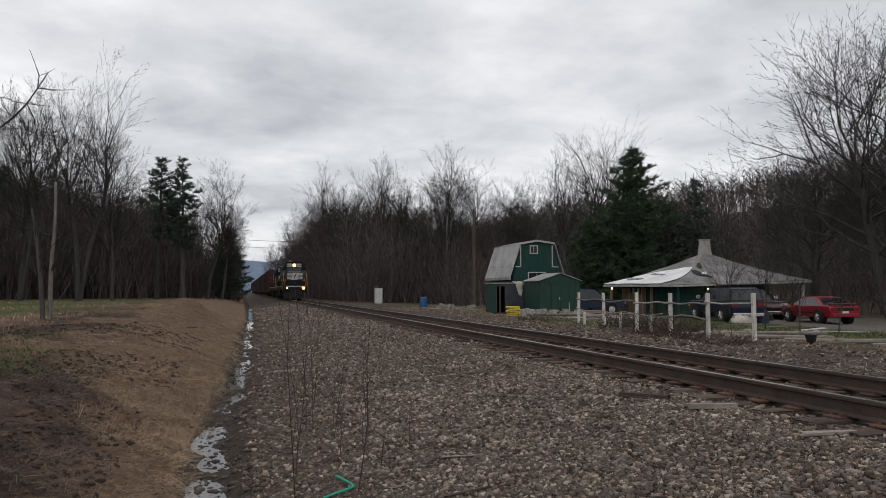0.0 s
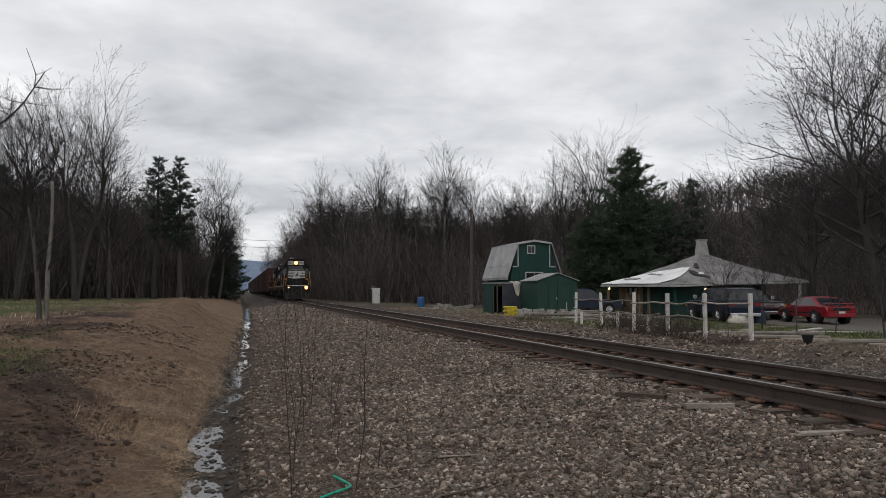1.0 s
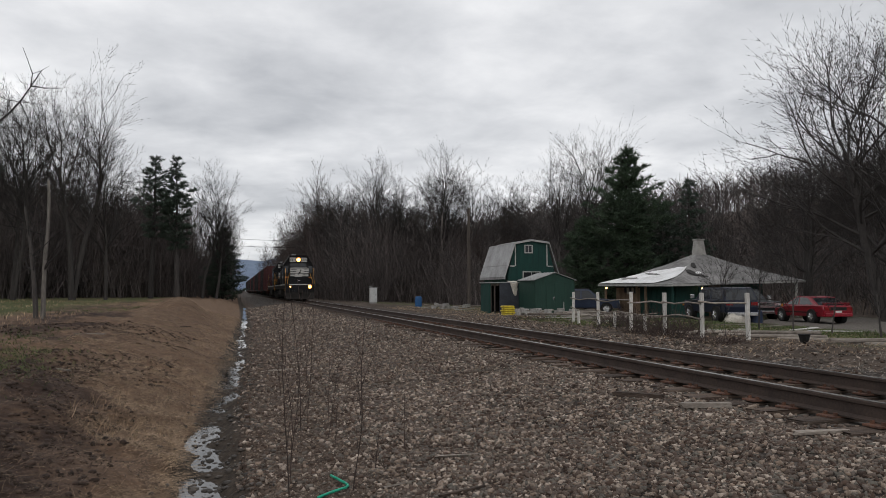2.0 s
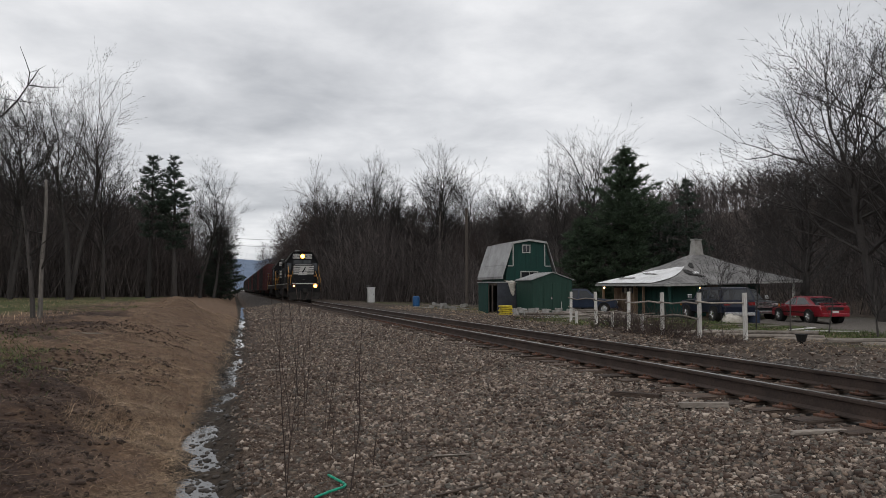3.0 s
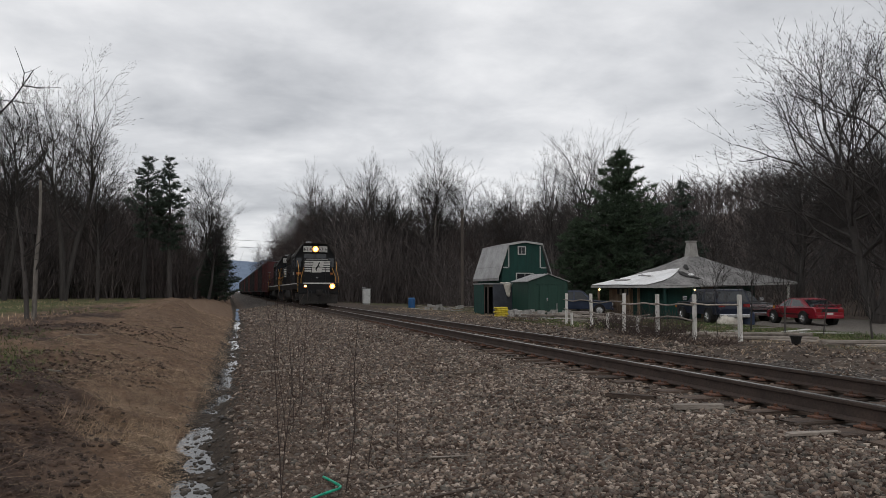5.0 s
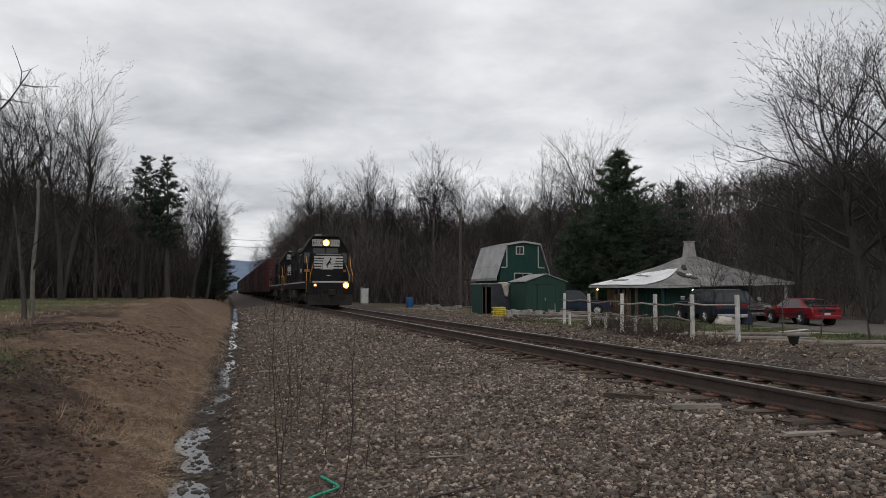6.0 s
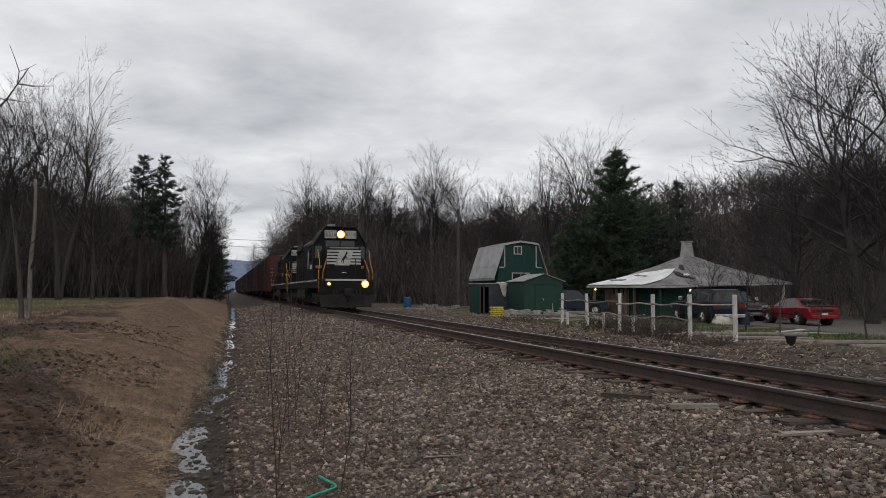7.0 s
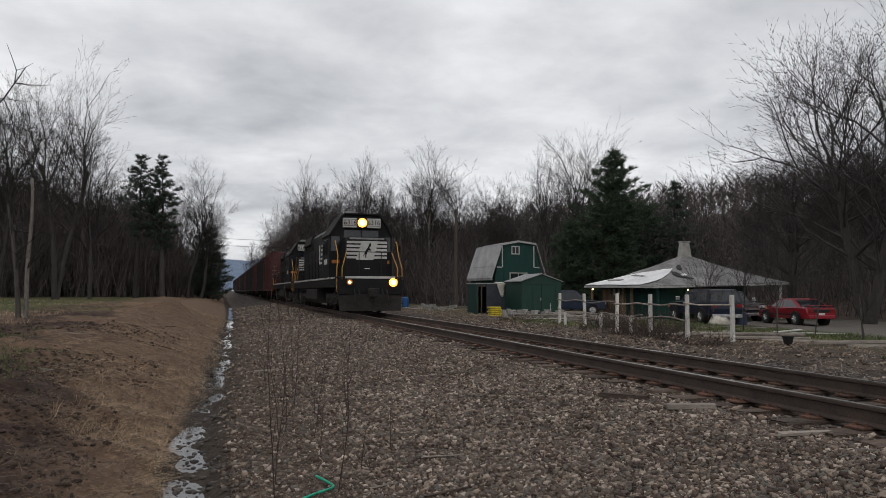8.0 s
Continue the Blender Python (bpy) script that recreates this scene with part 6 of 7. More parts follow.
def build_yard_clutter():
    rng = random.Random(12)

    def pole_on_ground(x, y, length, angle, r, lift=0.0, mat_name="wood_grey"):
        z = gz(x, y) + r * 0.8 + lift
        dx, dy = math.cos(radians(angle)) * length / 2, math.sin(radians(angle)) * length / 2
        bm = bmesh.new()
        log(bm, (x - dx, y - dy, z), (x + dx, y + dy, z + rng.uniform(-0.02, 0.05)), r, rng)
        ob = part("log", bm, M[mat_name], None)
        tagged(ob, "weathered pale fence pole lying in the grass", "log", "poles lying in the yard")
    for x, y, ln, an, r, lf in ((13.9, 18.4, 1.7, -32, 0.06, 0), (14.4, 18.1, 1.6, -10, 0.055, 0), (14.9, 17.0, 2.0, -28, 0.06, 0), (15.0, 17.2, 1.9, -40, 0.055, 0.08), (15.4, 16.7, 1.7, -22, 0.06, 0), (15.6, 17.4, 1.6, -48, 0.05, 0),
                               (13.6, 19.6, 2.0, -10, 0.05, 0), (15.9, 14.9, 2.6, -12, 0.07, 0), (16.4, 14.5, 2.4, -8, 0.06, 0), (16.2, 15.2, 2.2, -16, 0.06, 0), (14.0, 30.5, 2.4, -22, 0.06, 0.2), (16.4, 29.6, 3.0, -15, 0.06, 0.1)):
        pole_on_ground(x, y, ln, an, r, lf)
    # stacked blocks and boards by the sheds
    for k in range(46):
        far = k >= 30
        x = rng.uniform(13.6, 16.0) if far else rng.uniform(14.4, 17.2)
        y = rng.uniform(49, 54) if far else rng.uniform(33.2, 36.6)
        z = gz(x, y) + (0.2 if k % 3 == 0 else 0.0)
        blk = thing("concrete_block", "grey hollow concrete block in a loose heap", "concrete block", pose(x, y, z, rng.uniform(-6, 6), rng.uniform(-6, 6), rng.uniform(0, 180)), "blocks heaped in the yard")
        for d in ((-0.2, 0.2, -0.1, -0.07), (-0.2, 0.2, 0.07, 0.1), (-0.2, -0.17, -0.07, 0.07), (0.17, 0.2, -0.07, 0.07), (-0.015, 0.015, -0.07, 0.07)):
            boxpart("block_wall", (*d, 0.0, 0.2), M["concrete"], blk)
    for k in range(34):
        a = k % 4
        x, y = ((rng.uniform(14.6, 17.4), rng.uniform(32.4, 35.4)), (rng.uniform(16, 19.5), rng.uniform(29.5, 33)), (rng.uniform(15, 17.5), rng.uniform(27, 31)), (rng.uniform(13.2, 16.4), rng.uniform(47, 54)))[a]
        ln = rng.uniform(0.8, 2.2)
        bm = bmesh.new()
        box(bm, -ln / 2, ln / 2, -0.07, 0.07, 0, 0.04, 0.006)
        ob = part("board", bm, M["wood_grey"] if k % 3 else M["trim_white"], None)
        ob.matrix_basis = pose(x, y, gz(x, y) + 0.03 + 0.12 * (k % 3), rng.uniform(-4, 4), rng.uniform(-6, 6), rng.uniform(-40, 40))
        tagged(ob, "weathered loose board in a scrap pile", "board", "scrap boards in the yard")
    # pallets on edge and a low cart frame
    for x, y, tn in ((16.4, 32.2, 20), (17.6, 31.0, -12), (19.6, 33.6, 8)):
        pal = thing("pallet", "weathered wooden pallet leaning on scrap", "pallet", pose(x, y, gz(x, y) + 0.14, -78, 0, tn), "pallets in the yard")
        for k in range(6):
            boxpart("slat", (-0.55, 0.55, -0.01, 0.01, 0.05 + k * 0.15, 0.15 + k * 0.15), M["wood_grey"], pal)
        for s in (-0.5, 0, 0.5):
            boxpart("bearer", (s - 0.03, s + 0.03, 0.01, 0.09, 0.0, 0.95), M["wood_grey"], pal)
    # bags of feed
    for k in range(5):
        bm = bmesh.new()
        box(bm, -0.34, 0.34, -0.22, 0.22, 0, 0.13, 0.05)
        for v in bm.verts:
            v.co.z *= 1 - 0.35 * abs(v.co.x / 0.34) ** 3
        ob = part("sack", bm, M["yellow_bag"], None)
        ob.matrix_basis = pose(14.2 + 0.05 * (k % 2), 36.9, gz(14.2, 36.9) + 0.11 * k - 0.02, 0, 0, 8 * (k % 3 - 1))
        tagged(ob, "bright yellow filled sack in a stack", "sack", "stack of sacks")
    boxpart_thing("storage_tub", (15.0, 15.7, 37.4, 37.9, 0.1, 0.55), M["concrete"], "pale grey plastic storage tub", "tub")
    tub = thing("plastic_barrel", "blue plastic barrel beside the scrap", "barrel", pose(14.6, 58.4, gz(14.6, 58.4)))
    bm = bmesh.new()
    for z0, z1, ra, rb in ((0, 0.1, 0.25, 0.29), (0.1, 0.5, 0.29, 0.3), (0.5, 0.78, 0.3, 0.28), (0.78, 0.86, 0.28, 0.2)):
        cyl(bm, (0, 0, z0), (0, 0, z1), ra, rb, 16)
    part("drum", bm, M["blue_tub"], tub)
    # drum and tarp heap in front of the pickups
    b2 = thing("plastic_barrel", "blue-grey drum lying beside the trucks", "barrel", pose(25.3, 30.9, gz(25.3, 30.9)))
    bm = bmesh.new()
    for z0, z1, ra, rb in ((0, 0.08, 0.28, 0.31), (0.08, 0.6, 0.31, 0.31), (0.6, 0.7, 0.31, 0.26)):
        cyl(bm, (0, 0, z0), (0, 0, z1), ra, rb, 16)
    part("drum", bm, M["navy_car"], b2)
    bm = bmesh.new()
    bmesh.ops.create_uvsphere(bm, u_segments=18, v_segments=10, radius=1.0)
    for v in bm.verts:
        f = 1 + 0.22 * math.sin(v.co.x * 5 + v.co.y * 3) + 0.15 * math.sin(v.co.y * 9 + v.co.z * 4)
        v.co = Vector((v.co.x * 0.75 * f, v.co.y * 0.45 * f, max(-0.05, v.co.z * 0.5 * f)))
    ob = part("crumpled_tarp", bm, M["tarp"], None, soft=True)
    ob.matrix_basis = pose(24.2, 31.0, gz(24.2, 31.0), 0, 0, 20)
    tagged(ob, "crumpled pale tarp heaped by the trucks", "tarp")
    # black pot on a stem
    x, y = 13.6, 14.9
    pot = thing("pot", "black plastic pot standing on a stub", "pot", pose(x, y, gz(x, y)) @ Matrix.Scale(0.72, 4))
    bm = bmesh.new()
    cyl(bm, (0, 0, 0), (0, 0, 0.14), 0.05, 0.06, 8)
    cyl(bm, (0, 0, 0.12), (0, 0, 0.36), 0.13, 0.19, 14)
    cyl(bm, (0, 0, 0.36), (0, 0, 0.39), 0.205, 0.205, 14)
    part("shell", bm, M["dark"], pot)


def boxpart_thing(name, dims, material, label, category):
    bm = bmesh.new()
    box(bm, *dims, 0.03)
    ob = part(name, bm, material, None)
    return tagged(ob, label, category)


def sapling(seed, x, y, h, label, r=0.035, kind="sapling"):
    t = bare_tree(label, grow(seed, h, 0.22, h * 0.26, r, 1, 0.0035, 4, 0.05, 10), name=kind, group="")
    return stand(t, x, y, seed * 40)


def build_young_trees():
    sapling(71, 17.6, 21.4, 3.6, "young bare fruit tree in the yard", 0.030)
    sapling(72, 17.4, 19.5, 3.6, "slender bare sapling in the yard grass", 0.030)
    sapling(73, 18.6, 19.2, 3.4, "slender bare sapling in the yard grass", 0.027)
    sapling(74, 18.6, 17.3, 3.0, "bare multi-stemmed young tree in the yard", 0.042)
    sapling(75, 13.4, 17.6, 2.9, "thin bare sapling by the fence", 0.012)
    sapling(76, 19.8, 17.0, 3.6, "bare young tree by the drive", 0.030)
    # twin-stemmed dead tree on the bank
    x, y = -5.35, 22.6
    z = gz(x, y)
    t = thing("dead_tree", "twin-stemmed dead tree with a snapped pale trunk", "tree")
    rng = np.random.default_rng(77)
    a, b, c = [], [], []
    limb(rng, a, (0, 0, -0.2), (-0.03, 0, 1), 3.4, 0.075, 0.03, 7, 0.05, 0.05)
    p, w = limb(rng, b, (0.16, 0.05, -0.2), (0.06, 0, 1), 4.1, 0.07, 0.035, 8, 0.03, 0.05)
    for seg, k in ((a, 9), (b, 7)):
        for j in range(k):
            s = seg[2 + j % (len(seg) - 2)]
            q = np.array(s[3:6])
            lp, lw = limb(rng, c, q, (rng.normal(0, 1), rng.normal(0, 0.6), rng.uniform(0.2, 1)), rng.uniform(0.5, 2.0), 0.018, 0.006, 4, 0.2, 0.05)
            for i in range(3):
                limb(rng, c, lp[1 + i], (rng.normal(0, 1), rng.normal(0, 1), 0.6), rng.uniform(0.2, 0.7), 0.007, 0.004, 2, 0.2, 0.05)
    add_mesh("trunk", tubes_mesh("trunk", a, 8), M["bark"], t)
    add_mesh("snapped_trunk", tubes_mesh("snapped_trunk", b, 8), M["bark_pale"], t, "pale barkless snapped trunk")
    add_mesh("branchwork", tubes_mesh("branchwork", c, 4), M["twig"], t)
    t.matrix_basis = pose(x, y, z)
    # nearer tree beyond the edge of view, with one long bough over the field
    segs, tr = [], []
    rng = np.random.default_rng(81)
    tx, ty = -8.6, 15.2
    limb(rng, tr, (tx, ty, gz(tx, ty) - 0.3), (0.02, 0, 1), 9.5, 0.2, 0.06, 10, 0.03, 0.03)
    lp, lw = limb(rng, segs, tr[4][0:3], (1, 0.05, 0.06), 3.1, 0.06, 0.03, 5, 0.05, 0.0)
    q, qw = limb(rng, segs, lp[-1], (0.85, 0.1, 0.65), 2.4, 0.03, 0.008, 6, 0.12, 0.03)
    for i in range(1, 6):
        for j in range(3):
            r_, w_ = limb(rng, segs, q[i], (rng.normal(0.3, 0.7), rng.normal(0, 0.6), rng.normal(0.4, 0.5)), rng.uniform(0.4, 1.1), 0.011, 0.004, 3, 0.2, 0.03)
            limb(rng, segs, r_[1], (rng.normal(0.2, 0.8), rng.normal(0, 0.6), rng.normal(0.4, 0.5)), rng.uniform(0.2, 0.5), 0.006, 0.003, 2, 0.2, 0.03)
    for i in range(2, 5):
        r_, w_ = limb(rng, segs, lp[i], (0.6, rng.normal(0, 0.4), 0.9), 1.5, 0.02, 0.006, 5, 0.15, 0.03)
        for j in range(1, 5):
            limb(rng, segs, r_[j], (rng.normal(0.2, 0.8), rng.normal(0, 0.6), 0.5), rng.uniform(0.3, 0.8), 0.008, 0.003, 3, 0.2, 0.03)
    t2 = thing("bare_tree", "bare tree with one long crooked bough over the field", "tree")
    add_mesh("trunk", tubes_mesh("trunk", tr, 8), M["bark"], t2)
    add_mesh("branchwork", tubes_mesh("branchwork", segs, 5), M["twig"], t2)


def build_weeds():
    """Tall leafless weed stalks on the gravel edge."""
    spots = ((0.43, 5.9, 1.7), (0.46, 6.3, 1.3), (0.73, 8.5, 1.75), (0.97, 10.1, 1.75), (0.86, 9.0, 1.85), (0.64, 8.3, 1.6), (1.0, 8.1, 0.75), (1.17, 9.1, 0.8), (1.06, 8.6, 0.9), (0.91, 5.8, 1.42), (1.51, 9.0, 0.75), (1.61, 7.0, 0.62), (0.67, 11.3, 0.9), (1.45, 8.4, 0.7), (0.95, 7.2, 0.5), (1.2, 6.4, 0.4))
    rng = np.random.default_rng(91)
    for x, y, h in spots:
        a, b = [], []
        lp, lw = limb(rng, a, (0, 0, -0.05), (rng.normal(0, 0.05), rng.normal(0, 0.05), 1), h, 0.0052, 0.0022, 8, 0.045, 0.02)
        for j in range(5):
            i = 2 + j
            q, w = limb(rng, b, lp[i], (rng.normal(0, 0.45), rng.normal(0, 0.45), 1), h * rng.uniform(0.12, 0.3), 0.003, 0.0016, 3, 0.1, 0.03)
        wd = thing("weed_stalk", "tall thin leafless brown weed stalk in gravel", "weed", pose(x, y, gz(x, y)), "weed stalks beside the ditch")
        add_mesh("stem", tubes_mesh("stem", a, 5), M["weed"], wd)
        add_mesh("side_shoots", tubes_mesh("side_shoots", b, 4), M["weed"], wd)


def build_litter():
    rng = random.Random(33)
    bm = bmesh.new()
    pts = [(0.62, 5.62), (0.74, 5.74), (0.87, 5.86), (0.895, 5.92), (0.885, 5.99), (0.84, 6.14), (0.8, 6.27)]
    tube(bm, [(x, y, gz(x, y) + 0.03) for x, y in pts], 0.011, 8)
    ob = part("green_hose", bm, M["green_wire"], None, soft=True)
    tagged(ob, "bent piece of bright green plastic hose on gravel", "hose")
    for k, (x, y, ln, an, w) in enumerate(((1.68, 5.33, 0.42, 15, 0.03), (4.85, 5.15, 0.5, -12, 0.05), (4.75, 6.6, 0.5, -20, 0.09), (4.55, 7.6, 0.55, -48, 0.09), (2.05, 6.5, 0.5, -10, 0.02), (1.35, 5.87, 0.4, 18, 0.018), (2.45, 11.7, 0.6, 20, 0.04), (3.1, 5.6, 0.3, 35, 0.02),
                                           (0.9, 15.0, 0.5, 10, 0.04), (0.6, 20, 0.6, 40, 0.05), (-2.4, 11.5, 0.7, -60, 0.03), (-3.0, 17, 0.9, -40, 0.03), (-1.6, 24, 0.8, -50, 0.04))):
        bm = bmesh.new()
        box(bm, -ln / 2, ln / 2, -w / 2, w / 2, 0, min(0.05, w * 0.6), 0.004)
        for v in bm.verts:
            v.co += Vector((rng.uniform(-0.02, 0.02), rng.uniform(-0.004, 0.004) + 0.03 * math.sin(v.co.x * 5), rng.uniform(-0.004, 0.004)))
        ob = part("driftwood", bm, M["wood_grey"] if k % 3 else M["tie"], None)
        ob.matrix_basis = pose(x, y, gz(x, y) + 0.012, 0, 0, an)
        tagged(ob, "splintered weathered piece of wood on gravel", "wood scrap", "wood scraps by the track")


def boulder(rng, r):
    """Points of one lumpy stone from an icosahedron."""
    return ICO * (r * rng.uniform(0.7, 1.25, 3)) * rng.uniform(0.78, 1.18, (12, 1))


PHI = (1 + 5 ** 0.5) / 2
ICO = np.array([(0, s, t * PHI) for s in (-1, 1) for t in (-1, 1)] + [(s, t * PHI, 0) for s in (-1, 1) for t in (-1, 1)] + [(t * PHI, 0, s) for s in (-1, 1) for t in (-1, 1)], float)
ICO /= np.linalg.norm(ICO[0])


def ico_faces():
    fs = []
    for i in range(12):
        for j in range(i + 1, 12):
            for k in range(j + 1, 12):
                d = (np.linalg.norm(ICO[i] - ICO[j]), np.linalg.norm(ICO[j] - ICO[k]), np.linalg.norm(ICO[i] - ICO[k]))
                if max(d) < 1.2:
                    n = np.cross(ICO[j] - ICO[i], ICO[k] - ICO[i])
                    fs.append((i, j, k) if n @ ICO[i] > 0 else (i, k, j))
    return np.array(fs)


def turn_matrices(rng, n):
    q = rng.normal(0, 1, (n, 4))
    q /= np.linalg.norm(q, axis=1)[:, None]
    w, x, y, z = q.T
    return np.stack([1 - 2 * (y * y + z * z), 2 * (x * y - w * z), 2 * (x * z + w * y), 2 * (x * y + w * z), 1 - 2 * (x * x + z * z), 2 * (y * z - w * x), 2 * (x * z - w * y), 2 * (y * z + w * x), 1 - 2 * (x * x + y * y)], -1).reshape(n, 3, 3)


def build_stones():
    """Loose ballast: the nearest stones singly, the rest as one heap."""
    rng = np.random.default_rng(44)
    F = ico_faces()
    xs, ys, rs = [], [], []

    def strew(n, x0, x1, y0, y1, r0, r1, keep=None):
        x, y = rng.uniform(x0, x1, n), rng.uniform(y0, y1, n)
        r = r0 + (r1 - r0) * rng.random(n) ** 1.8
        ok = np.ones(n, bool) if keep is None else keep(x, y)
        xs.append(x[ok]), ys.append(y[ok]), rs.append(r[ok])

    def thin_left(x, y):
        return rng.random(len(x)) < np.clip((x - 0.4) / 1.7, 0.16, 1)
    strew(24000, 0.1, 4.95, 4.2, 6.9, 0.010, 0.030, thin_left)
    strew(22000, 0.15, 2.8, 4.2, 12.0, 0.005, 0.0112)
    strew(4200, 1.6, 4.95, 2.9, 4.2, 0.014, 0.036)
    strew(500, 0.0, 0.5, 5.0, 16.0, 0.014, 0.035)
    count_near = sum(len(v) for v in xs)
    strew(24000, 0.1, 5.0, 6.9, 11.0, 0.012, 0.034, thin_left)
    strew(24000, 0.2, 5.0, 11.0, 18.0, 0.015, 0.038, thin_left)
    strew(20000, 0.4, 5.0, 18.0, 34.0, 0.022, 0.045, thin_left)
    strew(9000, 0.8, 5.0, 34.0, 70.0, 0.035, 0.065, thin_left)
    strew(15000, 4.9, 9.8, 4.2, 14.0, 0.016, 0.036)
    strew(4500, 9.4, 13.2, 9.0, 36.0, 0.018, 0.045)
    strew(7000, 4.9, 11.2, 14.0, 34.0, 0.028, 0.055)
    x, y, r = np.concatenate(xs), np.concatenate(ys), np.concatenate(rs)
    ok = (np.abs(x - TRACK_X + 0.755) > 0.12) & (np.abs(x - TRACK_X - 0.755) > 0.12)
    x, y, r, near_by = x[ok], y[ok], r[ok], (np.arange(len(x)) < count_near)[ok]
    z = ground_height(x, y) + r * 0.2
    n = len(x)

    def lumps(base, sel):
        k = int(sel.sum())
        v = base[None] * rng.uniform(0.55, 1.35, (k, 1, 3)) * rng.uniform(0.68, 1.25, (k, len(base), 1)) * r[sel][:, None, None]
        v = np.einsum("nij,nkj->nki", turn_matrices(rng, k), v)
        v[:, :, 2] *= 0.78
        return v + np.stack([x[sel], y[sel], z[sel]], -1)[:, None, :]
    bed = tagged(new("ballast"), "loose grey crushed-stone railway ballast", "gravel", kind="structure")
    near = (x > 2.2) & (x < 4.6) & (y < 6.2) & (y > 4.4) & (r > 0.022)
    pick = np.flatnonzero(near)[:290]
    kinds = []
    for k in range(8):
        me = mesh_quick("stone", ICO * rng.uniform(0.65, 1.25, (1, 3)) * rng.uniform(0.76, 1.2, (12, 1)), F)
        me.materials.append(M["stone"])
        kinds.append(me)
    for k, i in enumerate(pick):
        ob = new("stone", kinds[k % 8])
        ob.parent = bed
        ob.matrix_basis = pose(float(x[i]), float(y[i]), float(z[i]), rng.uniform(0, 360), rng.uniform(0, 360), rng.uniform(0, 360)) @ Matrix.Scale(float(r[i]), 4)
    rest = near_by.copy()
    rest[pick] = False
    OCTA = np.array([(1, 0, 0), (-1, 0, 0), (0, 1, 0), (0, -1, 0), (0, 0, 1), (0, 0, -1)], float)
    OF = np.array([(0, 2, 4), (2, 1, 4), (1, 3, 4), (3, 0, 4), (2, 0, 5), (1, 2, 5), (3, 1, 5), (0, 3, 5)])
    TETRA = np.array([(1, 1, 1), (1, -1, -1), (-1, 1, -1), (-1, -1, 1)], float) * 0.85
    TF = np.array([(0, 1, 2), (0, 3, 1), (0, 2, 3), (1, 3, 2)])
    plain = (y > 11) | (r < 0.0115)
    for base, fs, sel in ((OCTA * 1.2, OF, rest & ~plain), (OCTA * 1.15, OF, ~near_by & ~plain), (TETRA, TF, plain & ~np.isin(np.arange(n), pick))):
        V = lumps(base, sel)
        faces = (np.arange(len(V))[:, None, None] * len(base) + fs[None]).reshape(-1, 3)
        tagged(add_mesh("ballast_stones", mesh_quick("ballast_stones", V.reshape(-1, 3), faces), M["stone"], bed), kind="stuff")


def blades(name, label, category, x, y, length, lean, material, rng, width=0.006, tilt=None, clear=0.0):
    """Grass: bent slips from points on the ground; tilt adds a common way of lying."""
    n = len(x)
    z = ground_height(x, y) - 0.01
    a = rng.uniform(0, math.tau, n)
    way = np.stack([np.cos(a) * lean, np.sin(a) * lean, np.ones(n)], -1)
    if tilt is not None:
        way = way + np.array(tilt)
    way /= np.linalg.norm(way, axis=1)[:, None]
    p0 = np.stack([x, y, z], -1)
    ln = length[:, None]
    p1 = p0 + way * ln * 0.55
    bend = way * np.array([1.25, 1.25, 0.45])
    p2 = p1 + bend * ln * 0.5
    g2 = ground_height(p2[:, 0], p2[:, 1]) + 0.012
    p2[:, 2] = np.maximum(p2[:, 2], g2)
    p1[:, 2] = np.maximum(p1[:, 2], ground_height(p1[:, 0], p1[:, 1]) + 0.015)
    side = np.stack([-np.sin(a + 0.6), np.cos(a + 0.6), np.zeros(n)], -1) * width
    w = np.clip(ln / 0.3, 0.6, 2.2)
    V = np.stack([p0 - side * w, p0 + side * w, p1 + side * w * 0.8, p1 - side * w * 0.8, p2 + side * w * 0.15, p2 - side * w * 0.15], 1).reshape(-1, 3)
    base = np.arange(n)[:, None] * 6
    faces = np.concatenate([base + np.array([0, 1, 2, 3]), base + np.array([3, 2, 4, 5])], 0)
    ob = add_mesh(name, mesh_quick(name, V, faces), M[material])
    return tagged(ob, label, category, kind="stuff")


def patchy(x, y, s, seed):
    return np.sin(x * s + seed + 1.7 * np.sin(y * s * 0.7)) + np.sin(y * s * 0.9 - seed + 1.3 * np.sin(x * s * 1.1))


